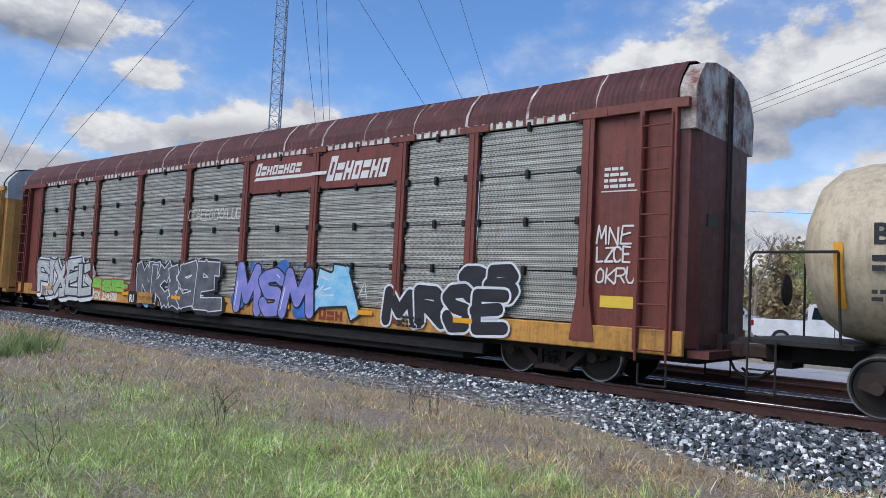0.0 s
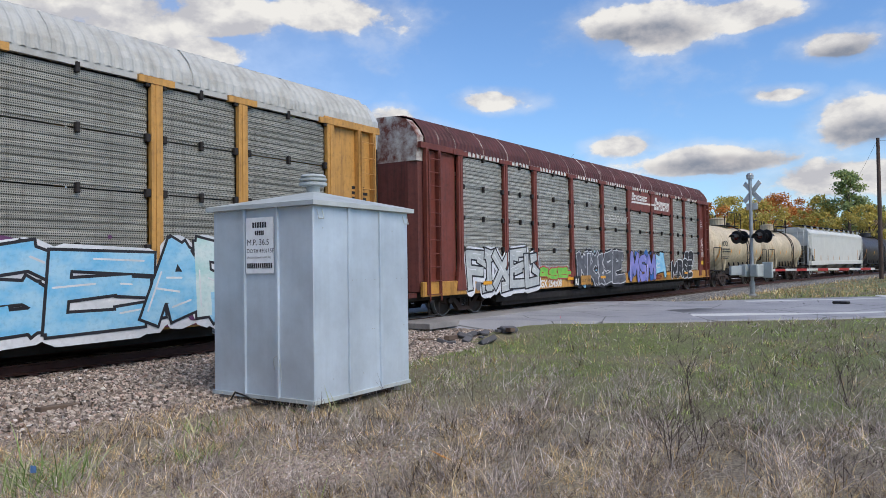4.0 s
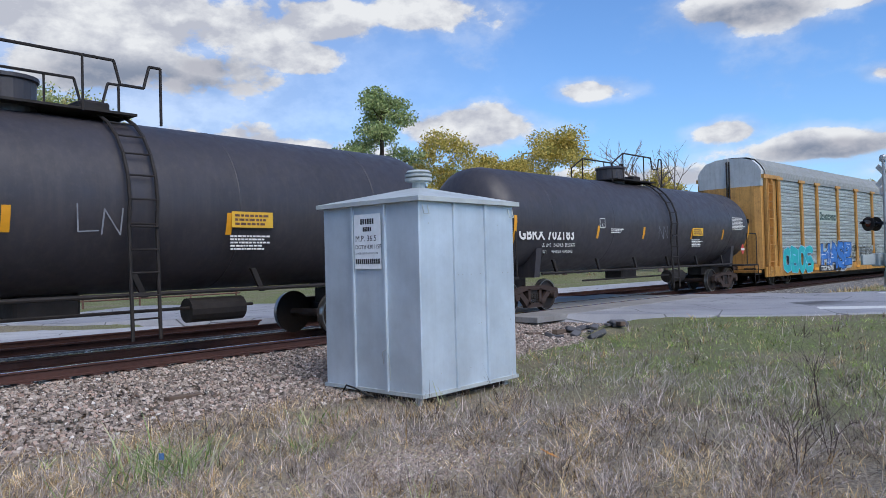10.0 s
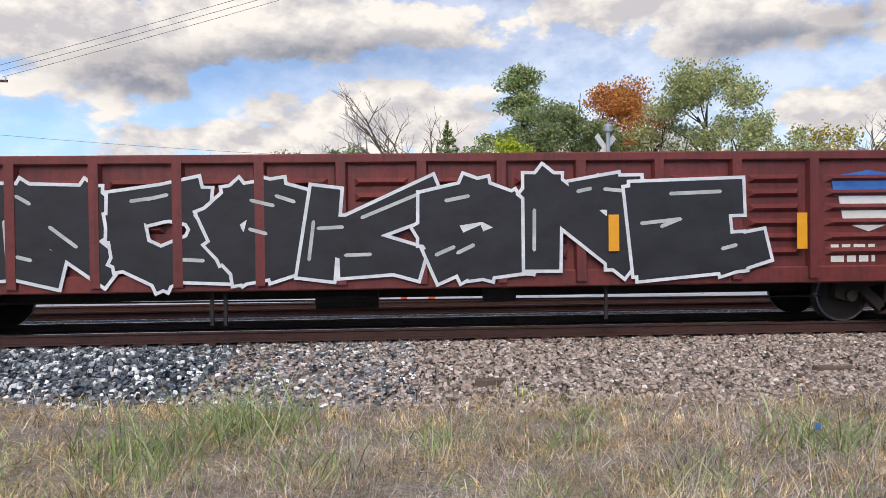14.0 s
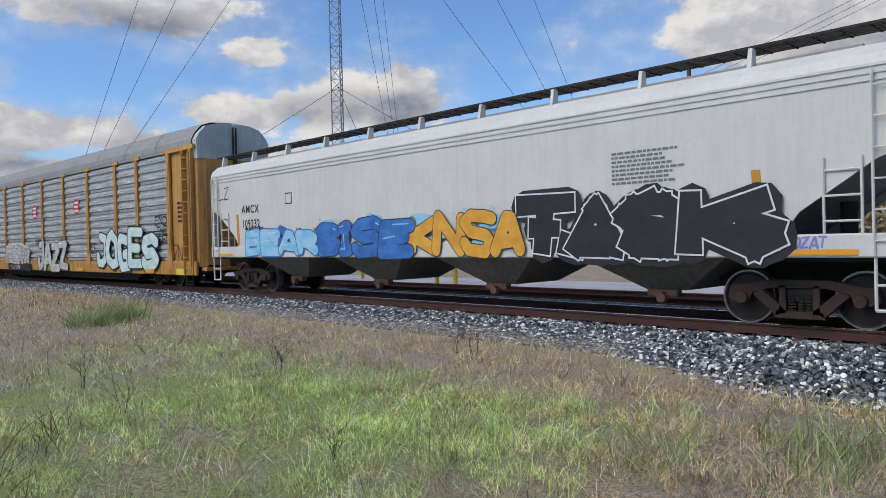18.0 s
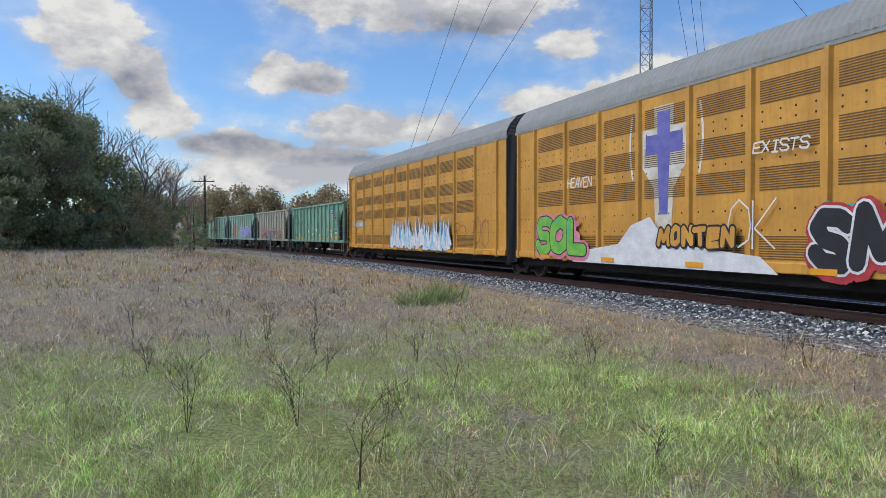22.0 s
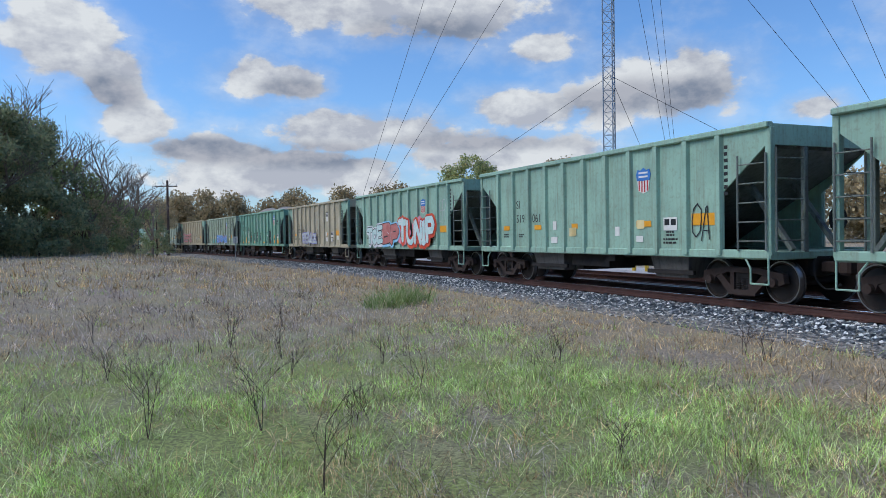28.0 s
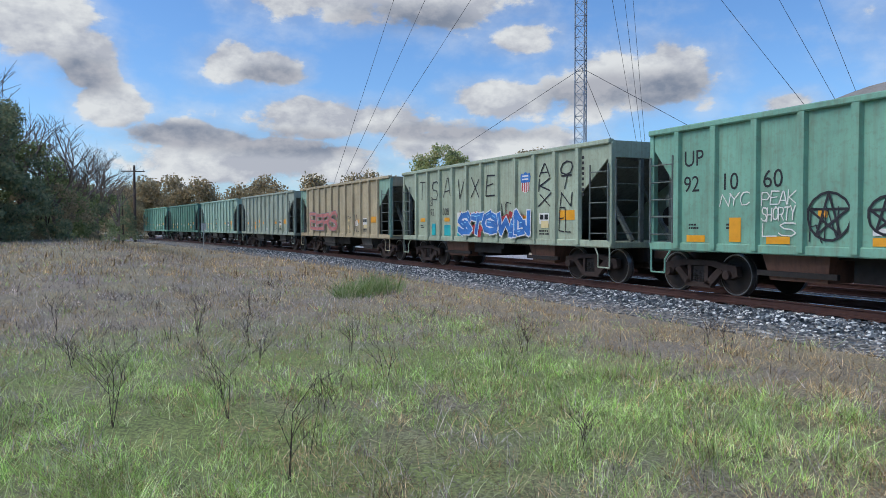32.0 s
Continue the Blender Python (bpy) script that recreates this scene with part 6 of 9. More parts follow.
    if emblem:
        ex, ew, ez, eh_ = (ribs[10] + bay * 0.5, 0.33, 2.46, 0.8) if emblem == "big" else (ribs[7] + bay * 0.5, 0.27, 2.42, 0.62)
        w2 = ew * 0.86
        part("shield", Shape().prism([(ex - w2 * 0.8, ez + eh_ * 0.1), (ex, ez), (ex + w2 * 0.8, ez + eh_ * 0.1), (ex + w2, ez + eh_ * 0.55), (ex - w2, ez + eh_ * 0.55)], "y", -1.471, -1.462), PALE, c, "white shield emblem")
        part("shield_top", Shape().prism([(ex - w2, ez + eh_ * 0.5), (ex + w2, ez + eh_ * 0.5), (ex + ew, ez + eh_ * 0.75), (ex + ew * 0.8, ez + eh_ * 0.94), (ex + ew * 0.4, ez + eh_ * 0.9), (ex, ez + eh_), (ex - ew * 0.4, ez + eh_ * 0.9), (ex - ew * 0.8, ez + eh_ * 0.94), (ex - ew, ez + eh_ * 0.75)], "y", -1.475, -1.464), BLACK if seed == 6 else G_BLUE, c)
        for z in (0.62, 0.77):
            decal(c, ex - ew * 0.62, ex + ew * 0.62, ez + eh_ * z, ez + eh_ * (z + 0.07), -1.477, PALE, "emblem_bar")
        if seed != 6:
            for j in range(4):
                x = ex + w2 * (-0.66 + j * 0.44)
                part("shield_stripe", Shape().prism([(x - w2 * 0.1, ez + eh_ * (0.1 if j in (0, 3) else 0.05)), (x + w2 * 0.1, ez + eh_ * (0.1 if j in (0, 3) else 0.05)), (x + w2 * 0.1, ez + eh_ * 0.5), (x - w2 * 0.1, ez + eh_ * 0.5)], "y", -1.474, -1.466), G_RED, c)
    if emblem == "big":
        words("BUILDING", 0.16, INK, c, ribs[11] + 0.12, -1.467, 2.72, bold=0.006)
        words("AMERICA", 0.16, INK, c, ribs[11] + 0.12, -1.467, 2.52, bold=0.006)
    elif not long_ and seed < 9:
        bars(c, ribs[10] + 0.12, -1.465, 2.2, 0.1, 1.1, 8, INK, seed, "door_stencil")
    if ident:
        for q, (tx, x, z) in enumerate(ident):
            words(tx, 0.48 if long_ else 0.36, INK if not patch else PALE, c, ribs[x] + 0.15, -1.467, z)
    if patch:
        for x in (ribs[1] + 0.12, ribs[2] + 0.12):
            decal(c, x, x + ribs[1] - ribs[0] - 0.24, 1.15, 2.75, -1.464, plain("faded_red_patch", "a85a52"), "red_patch")
    rk = random.Random(seed + 500)
    for i in range(7):
        x, z = ribs[rk.randrange(3 if ident else 0, bays)] + 0.2 + rk.uniform(0, 0.2), rk.uniform(1.2, 1.75)
        decal(c, x, x + rk.uniform(0.18, 0.38), z, z + rk.uniform(0.12, 0.26), -1.474, rk.choice((PALE, PALE, STICKER, ORANGE_MARK)), "sticker")
    for i in range(3 if load else (1 if seed < 5 else 2)):
        x, z = ribs[rk.randrange(3 if ident else 0, bays)] + 0.15, rk.choice((1.2, 1.3, 2.1, 2.2))
        scrawl(c, x, x + 0.6, z, z + rk.uniform(0.5, 1.0), -1.478, G_BLACK if z < 2 else G_SILVER, seed * 9 + i, 9, rk.uniform(0.01, 0.018))
    for p in piece or ():
        graffiti(c, *p[0], -1.57, p[1], p[2], p[3], p[4], seed * 7 + p[1], p[5], p[6], p[7] if len(p) > 7 else None, edge=0.035, bubble=seed % 2 == 1, rim=p[8] if len(p) > 8 else None, text=p[9] if len(p) > 9 else "")
    if seed == 8:
        for i, ch in enumerate("TSAVXE"):
            scrawl(c, ribs[i] + bay * 0.25, ribs[i] + bay * 0.85, 2.45, 3.1, -1.478, G_BLACK, 300 + i, 2, 0.022, ch)
        for i in (8, 9):
            for j in range(3):
                scrawl(c, ribs[i] + bay * 0.2, ribs[i] + bay * 0.75, 2.85 - j * 0.42, 3.2 - j * 0.42, -1.478, G_BLACK, 320 + i * 3 + j, 2, 0.022, "AKXOTN"[(i - 8) * 3 + j])
        for i in (1, 2, 3):
            decal(c, ribs[i] + bay * 0.3, ribs[i] + bay * (0.9 if i > 1 else 0.6), 1.12, 1.6 - 0.05 * i, -1.475, G_TEAL, "teal_patch")
    if seed == 7:
        for i, r_ in ((3, 0.4), (4, 0.3), (5, 0.36), (6, 0.28)):
            star(c, ribs[i] + bay * 0.5, 1.62, r_, -1.478, 400 + i)
        for i in (5, 6, 7):
            for j in range(2):
                scrawl(c, ribs[i] + bay * 0.2, ribs[i] + bay * 0.8, 2.8 - 0.5 * j, 3.2 - 0.5 * j, -1.478, G_SILVER, 420 + i * 2 + j, 3, 0.014)
        for j in range(3):
            scrawl(c, ribs[9] + 0.08, ribs[9] + bay - 0.1, 1.2, 2.1, -1.478 - 0.01 * j, G_BLACK, 440 + j, 3, 0.03)
        for i, (x, z, tx) in enumerate(((1, 1.86, "NYC"), (2, 1.86, "PEAK"), (2, 1.56, "SHORTY"), (2, 1.27, "LS"))):
            scrawl(c, ribs[x] + 0.15, ribs[x] + bay - 0.12, z, z + 0.24, -1.478, PALE, 450 + i, 4, 0.012, tx)
    for d in (-1, 1):
        truck(c, d * (half - 1.05 if long_ else 5.15))
    couplers(c, half)
    return c


CUT = [-325.5, -341.6, -355.9, -370.1, -384.2, -398.45, -412.8, -428.95, -443.5, -458.0, -472.4, -486.7, -501.2, -515.6]
SPEC = [
    ("green open hopper car with black number and emblem", "7aa890", 0, None, False, [("UP", 0, 2.72), ("92", 0, 2.18), ("11", 1, 2.18), ("19", 2, 2.18)]),
    ("rust-stained grey open hopper car with faded graffiti", "aba997", 0, [((-4.0, 3.5, 1.2, 2.0), 5, G_ROSE, G_GREY, None, 0.1, "faded red graffiti letters")], False, None),
    ("pale green open hopper car with red patches and graffiti", "92b29e", 0, [((0.2, 5.2, 1.15, 2.3), 4, G_LILAC, G_WHITE, G_ROSE, 0.15, "lilac and white graffiti letters", G_LILAC)], True, [("SI", 1, 2.4), ("92", 1, 1.95), ("193", 2, 1.95)]),
    ("mint green open hopper car with small lettering", "92b29e", 0, None, False, [("SI", 1, 2.3), ("519", 1, 1.85), ("061", 2, 1.85)]),
    ("mint green open hopper car with red and black graffiti", "92b29e", 0, [((-4.4, -2.2, 1.1, 2.0), 3, G_MINT, G_BLACK, G_WHITE, 0.16, "black edged pale graffiti letters", None, G_WHITE, "TOE"), ((-2.2, -0.1, 1.1, 2.1), 2, G_ROSE, G_BLACK, G_WHITE, 0.18, "brown-red graffiti letters", None, G_LBLUE, "BP"), ((-0.05, 3.9, 1.1, 2.25), 5, G_MINT, G_RED, G_WHITE, 0.14, "red edged graffiti letters", G_PINK, G_ORANGE, "TUNIP")], False, None),
    ("beige open hopper car with green ends and rust streaks", "b6ad92", 0, [((-2.6, 0.5, 1.12, 1.85), 4, G_SILVER, G_LILAC, G_WHITE, 0.12, "faded pale graffiti letters")], False, [("SI", 1, 2.2), ("926", 1, 1.85), ("060", 2, 1.85)]),
    ("green open hopper car heaped with crushed stone", "7aa890", 0.8, None, False, [("UP", 0, 2.72), ("92", 0, 2.18), ("10", 1, 2.18), ("60", 2, 2.18)]),
    ("pale green open hopper car with black strokes and coloured graffiti", "a5b198", 0, [((-1.5, 3.0, 1.12, 1.95), 5, G_BLUE, G_WHITE, G_LBLUE, 0.16, "blue and white graffiti letters on red", G_RED, None, "STOWN")], False, [("SI", 1, 2.2), ("92", 1, 1.85), ("008", 2, 1.85)]),
    ("beige open hopper car with brown rust", "b3a686", 0, [((-4.5, 0.0, 1.2, 2.2), 4, G_ROSE, G_GREY, None, 0.1, "faded graffiti letters")], False, None),
    ("grey-green open hopper car with ribbed sides", "a2ad9c", 0, None, False, None),
    ("mint green open hopper car with ribbed sides", "9fbca9", 0, None, False, None),
    ("dark green open hopper car heaped with stone", "5c8a76", 0.4, None, False, None),
    ("green open hopper car with ribbed sides", "7aa890", 0, None, False, None),
]
for k_, (label_, hex_, load_, piece_, patch_, ident_) in enumerate(SPEC):
    open_hopper(label_, CUT[k_], CUT[k_ + 1], hex_, k_ + 1, load_, piece_, patch_, ident_, emblem="big" if k_ in (0, 6) else k_ in (1, 3, 4, 5, 7), ends="8fb09a" if k_ in (5, 8) else None)


def motions():
    """The train rolls past to the right, gaining a little speed."""
    for c, mid in CARS:
        walk(c, [(t, arc(mid + run(t), 0, RAIL)) for t in range(0, 33, 2)])
    # the clouds drift away over the track
    walk(clouds, [(t, pose(0, 6.4 * (t - 16), 0)) for t in (0, 8, 16, 24, 32)])

# ---- ground, track and road ----
def smooth(a, b, x):
    t = np.clip((x - a) / (b - a), 0, 1)
    return t * t * (3 - 2 * t)


def track_off(x, y):
    """How far a point lies from the track's middle, away from the camera."""
    return np.hypot(x, y - (YC - RC)) - RC


def lie(x, y):
    """Height of the ground: flat by the camera, a little higher by the road crossing and behind the tracks."""
    x, y = np.asarray(x, float), np.asarray(y, float)
    d = track_off(x, y)
    z = 0.28 * smooth(13, 24, x) * smooth(-30, 2, y) + 0.05 * np.sin(x * 0.21 + 1) * np.cos(y * 0.33) + 0.02 * np.sin(x * 0.9) * np.sin(y * 1.1 + 2)
    z = z - 0.1 * np.exp(-(((x - 8.2) / 2.3) ** 2 + ((y - 7.5) / 1.9) ** 2) ** 2)
    z = z + 1.0 * smooth(-13, -42, x) * smooth(-6.5, -13.0, d)
    z = z * (1 - smooth(-5.5, -3.6, d))
    z = z + (-0.04 - 0.12 * smooth(-3.0, -2.0, d)) * smooth(-5.0, -4.0, d) * (1 - smooth(9, 11, d))
    z = z + 0.18 * smooth(8.5, 10.5, d)
    # the road's low bank
    gap = np.abs(x - (23.2 + (8.75 - y) * 0.615)) * 0.852
    bank = np.maximum(z, RAIL - 0.085 - 0.035 * np.maximum(0, np.abs(d - 2.1) - 5.2))
    return z + (bank - z) * (1 - smooth(4.4, 8.5, gap)) * np.maximum(smooth(2.4, 4.2, -d), smooth(6.6, 8.6, d))


def soil_material():
    """Dry winter sward: tan thatch, green patches, grey-mauve dead weeds, bare gravel."""
    k = Nodes("winter_grass_ground")
    o = k.coords("Object")
    xyz = k.n("SeparateXYZ")
    k.t.links.new(o, xyz.inputs[0])
    near_west = k.n("MapRange", From_Min=-2.5, From_Max=-5.0)
    k.t.links.new(xyz.outputs[0], near_west.inputs[0])
    east = k.n("MapRange", From_Min=7.5, From_Max=11.0)
    k.t.links.new(xyz.outputs[0], east.inputs[0])
    wild = k.n("MapRange", From_Min=-11.0, From_Max=-15.0, To_Min=1.0, To_Max=0.15)
    k.t.links.new(xyz.outputs[0], wild.inputs[0])
    side = k.n("MapRange", From_Min=6.6, From_Max=5.0)
    k.t.links.new(xyz.outputs[1], side.inputs[0])
    west = k.n("MapRange", From_Min=0.0, From_Max=1.0)
    k.t.links.new(k.math("MULTIPLY", near_west.outputs[0], side.outputs[0]), west.inputs[0])
    zone = k.math("MULTIPLY", k.math("MAXIMUM", west.outputs[0], east.outputs[0]), wild.outputs[0])
    big = k.math("MULTIPLY", k.ramp(k.noise(o, 0.35, 5), [(0.32, (0, 0, 0)), (0.55, (1, 1, 1))]), zone)
    mid_ = k.ramp(k.noise(o, 1.1, 6), [(0.42, (0, 0, 0)), (0.62, (1, 1, 1))])
    fine = k.noise(o, 26, 6, 0.75)
    col = k.mix(mid_, rgb("b5a78e"), rgb("c9b996"))
    col = k.mix(k.math("MULTIPLY", k.ramp(k.noise(o, 0.5, 5), [(0.45, (0, 0, 0)), (0.62, (1, 1, 1))]), 0.6), col, rgb("b3a79e"))
    lawn = k.n("MapRange", From_Min=4.0, From_Max=9.0)
    k.t.links.new(xyz.outputs[0], lawn.inputs[0])
    col = k.mix(k.math("MULTIPLY", lawn.outputs[0], 0.75), col, rgb("8c8368"))
    col = k.mix(k.math("MULTIPLY", k.math("MULTIPLY", big, lawn.outputs[0]), 0.9), col, rgb("7d8a4a"))
    big = k.math("MULTIPLY", big, k.math("SUBTRACT", 1.0, lawn.outputs[0]))
    col = k.mix(k.math("MULTIPLY", big, 0.8), col, rgb("a3b85a"))
    # fine dark noise: shade in the gaps of the thatch, put into the colour
    col = k.mix(k.math("MULTIPLY", k.ramp(fine, [(0.4, (1, 1, 1)), (0.62, (0, 0, 0))]), 0.75), col, rgb("473c2e"))
    k.bump(fine, 0.8, 0.05)
    return k.done(col, 0.95)


SOIL = soil_material()
# one sheet to the horizon, fine near the camera
ax = np.concatenate([-np.geomspace(3000, 70, 26), np.arange(-68, 70, 0.8), np.geomspace(71, 3000, 26)])
ay = np.concatenate([-np.geomspace(3000, 30, 26), np.arange(-29, 45, 0.6), np.geomspace(46, 3000, 26)])
gx, gy = np.meshgrid(ax, ay, indexing="ij")
gz = lie(gx, gy)
n0, n1 = gx.shape
ids = np.arange(n0 * n1).reshape(n0, n1)
quads = np.stack([ids[:-1, :-1], ids[1:, :-1], ids[1:, 1:], ids[:-1, 1:]], -1).reshape(-1, 4)
ground = tagged(new("ground", arrays("ground", np.stack([gx, gy, gz], -1).reshape(-1, 3), quads, SOIL, True)), "dry winter grass verge beside the railway", "ground", kind="structure")


def along(offs, zs, s0, s1, step, name, material):
    """A strip that follows the track's curve: an outline of offsets and heights, swept along it."""
    ss = np.arange(s0, s1 + 0.01, step)
    offs, zs = np.array(offs), np.array(zs)
    a = ss[:, None] / RC
    v = np.stack([(RC + offs) * np.sin(a), YC - RC + (RC + offs) * np.cos(a), np.broadcast_to(zs, (len(ss), len(offs)))], -1)
    n = len(offs)
    i_ = np.arange(len(ss) * n).reshape(len(ss), n)
    q = np.stack([i_[:-1, :-1], i_[1:, :-1], i_[1:, 1:], i_[:-1, 1:]], -1).reshape(-1, 4)
    return arrays(name, v.reshape(-1, 3), q[:, ::-1], material)


def ballast_material():
    k = Nodes("crushed_stone_ballast")
    o = k.coords("Object")
    v = k.n("TexVoronoi", Scale=17.0, Randomness=1.0)
    k.t.links.new(o, v.inputs["Vector"])
    sp_ = k.n("SeparateColor")
    k.t.links.new(v.outputs["Color"], sp_.inputs[0])
    cell = k.ramp(sp_.outputs[0], [(0.0, rgb("3c3d40")), (0.35, rgb("63625f")), (0.7, rgb("86817a")), (0.93, rgb("a7a29a")), (1.0, rgb("cfccc6"))])
    k.bump(v.outputs["Distance"], 1.0, 0.04)
    return k.done(cell, 0.9)


BALLAST = ballast_material()
S0, S1 = -540, 520
TOE = 3.0
bed = tagged(new("track_bed", along([-TOE, -3.0, -1.75, -1.35, 1.35, 2.2, 3.1, 5.6, 6.6, 7.4], [-0.12, -0.03, 0.1, 0.11, 0.11, 0.05, 0.05, 0.1, 0.02, -0.2], S0, S1, 4.0, "track_bed", BALLAST)),
             "bed of grey crushed stone under two tracks", "track bed", kind="structure")
RAIL_OUT = ([-0.07, -0.07, -0.012, -0.012, -0.036, -0.036, 0.036, 0.036, 0.012, 0.012, 0.07, 0.07], [-0.17, -0.15, -0.135, -0.045, -0.035, -0.006, -0.006, -0.035, -0.045, -0.135, -0.15, -0.17])
TRACK2 = 4.3
for trk, lab in ((0.0, "rusty steel rail with a polished head"), (TRACK2, "rusty rail of the siding beyond")):
    for g in (-0.7525, 0.7525):
        rail = tagged(new("rail", along([o + trk + g for o in RAIL_OUT[0]], [z + RAIL - (0.06 if trk else 0) for z in RAIL_OUT[1]], S0, S1, 4.0, "rail", RAIL_STEEL)), lab, "rail", kind="structure")
        top = new("rail_head", along([trk + g - 0.031, trk + g - 0.026, trk + g + 0.026, trk + g + 0.031], [RAIL - 0.007 - (0.06 if trk else 0), RAIL - (0.06 if trk else 0), RAIL - (0.06 if trk else 0), RAIL - 0.007 - (0.06 if trk else 0)], S0, S1, 4.0, "rail_head", RAIL_TOP if not trk else RAIL_STEEL))
        top.parent = rail

# the road that crosses, the road behind, and the crossing panels
def asphalt(name, base, pale):
    k = Nodes(name)
    o = k.coords("Object")
    col = k.mix(k.ramp(k.noise(o, 0.5, 6), [(0.35, (0, 0, 0)), (0.7, (1, 1, 1))]), rgb(base), rgb(pale))
    col = k.mix(k.math("MULTIPLY", k.noise(o, 90, 3), 0.5), col, rgb("3c3c3c"))
    cr = k.n("TexVoronoi", Scale=0.45)
    cr.feature = "DISTANCE_TO_EDGE"
    k.t.links.new(o, cr.inputs["Vector"])
    col = k.mix(k.ramp(cr.outputs["Distance"], [(0.0, (1, 1, 1)), (0.012, (0, 0, 0))]), col, rgb("4a4948"))
    k.bump(k.noise(o, 120, 3), 0.3, 0.01)
    return k.done(col, 0.75)


ROAD = asphalt("worn_grey_asphalt", "98989b", "b5b4b5")
ROAD2 = asphalt("bleached_asphalt", "b9b8b8", "d2d0cc")
LINE = plain("road_paint", "c9c9c4", 0.7)


def strip(name, centre, width, z, material, step_n=40, lift=0.0):
    """A flat strip along a polyline of (x, y)."""
    c = np.array(centre, float)
    d = np.gradient(c, axis=0)
    d /= np.linalg.norm(d, axis=1)[:, None]
    nrm = np.stack([-d[:, 1], d[:, 0]], 1)
    v = []
    for w, drop in [(-width / 2 - 0.25, 0.35)] + [(q, 0.0) for q in np.linspace(-width / 2, width / 2, 5)] + [(width / 2 + 0.25, 0.35)]:
        p = c + nrm * w
        v.append(np.column_stack([p, z(p[:, 0], p[:, 1]) + lift - (drop if width > 2 else 0.02 * (drop > 0))]))
    v = np.stack(v, 1)
    n, m_ = v.shape[:2]
    i_ = np.arange(n * m_).reshape(n, m_)
    q = np.stack([i_[:-1, :-1], i_[1:, :-1], i_[1:, 1:], i_[:-1, 1:]], -1).reshape(-1, 4)
    return arrays(name, v.reshape(-1, 3), q, material)


def road_z(x, y):
    d = track_off(x, y)
    return np.where(np.abs(d - 2.1) < 5.2, RAIL - 0.02, np.maximum(lie(x, y) + 0.04, (RAIL - 0.02) - 0.035 * np.maximum(0, np.abs(d - 2.1) - 5.2)))


crossing_line = [(23.2 + (8.75 - y) * 0.615, y) for y in np.arange(28, -60, -1.5)]
road = tagged(new("road", strip("road", crossing_line, 9.0, road_z, ROAD)), "worn grey asphalt road over the railway crossing", "road", kind="structure")
for off in (-3.4, 3.4):
    ob = new("edge_line", strip("edge_line", [(x + off * 1.1, y) for x, y in crossing_line if y < 7], 0.12, road_z, LINE, lift=0.012))
    ob.parent = road
ob = new("stop_line", strip("stop_line", [(34.0 + q, 1.0 + q * 0.3) for q in np.arange(-3.2, 0.4, 0.5)], 0.5, road_z, LINE, lift=0.014))
ob.parent = road
back_line = [(s, YC + 11.6 - s * s / (2 * RC) + (0 if s > -40 else 0)) for s in range(-160, 171, 4)]
back = tagged(new("road", strip("back_road", back_line, 11.4, lambda x, y: lie(x, y) * 0 + 0.12, ROAD2)), "pale bleached road that runs beyond the tracks", "road", kind="structure")
lot = tagged(new("gravel_yard", strip("gravel_yard", [(-34 + q, 33.0) for q in range(0, 36, 3)], 10, lambda x, y: x * 0 + 0.1, ROAD2)), "pale gravel yard beyond the road", "ground", kind="structure")

# cross ties under the near track where they show
TIE_ME = Shape().rbox(-0.115, 0.115, -1.3, 1.3, -0.14, 0.0, 0.015).mesh("tie", TIE)
PLATE_ME = Shape().box(-0.09, 0.09, -0.17, 0.17, 0, 0.018).mesh("tie_plate", RAIL_STEEL)
rt = random.Random(4)
ties = tagged(new("track_ties"), "creosoted wooden cross ties under the rails", "railway ties", kind="structure")
for i in range(-60, 90):
    s = i * 0.53
    if 15.6 < s < 26.2:
        continue
    m = arc(s, rt.uniform(-0.03, 0.03), RAIL - 0.19) @ pose(0, 0, 0, 0, 0, rt.uniform(-1.5, 1.5))
    part("tie", TIE_ME, TIE, ties, m=m)
    part("tie_plate", PLATE_ME, RAIL_STEEL, ties, m=arc(s, -0.7525, RAIL - 0.188))

# signal house
house = thing("signal_house", "grey sheet-metal railway signal house on a low stand", "equipment cabinet", m=pose(8.18, 7.51, 0))
HX, HY, HZ = 1.045, 0.955, 2.62
part("body", Shape().rbox(-HX, HX, -HY, HY, 0.04, HZ, 0.012), GALV, house)
for s, nn in ((-1, 3), (1, 3)):
    for i in range(1, nn):
        x = -HX + 2 * HX * i / nn
        part("seam", Shape().rbox(x - 0.028, x + 0.028, s * HY - 0.035, s * HY + 0.035, 0.05, HZ - 0.02, 0.006), GALV, house)
        y = -HY + 2 * HY * i / nn
        part("seam", Shape().rbox(s * HX - 0.035, s * HX + 0.035, y - 0.028, y + 0.028, 0.05, HZ - 0.02, 0.006), GALV, house)
part("base_angle", Shape().box(-HX - 0.02, HX + 0.02, -HY - 0.02, HY + 0.02, 0.015, 0.065), GALV_ROOF, house)
o_ = 0.075
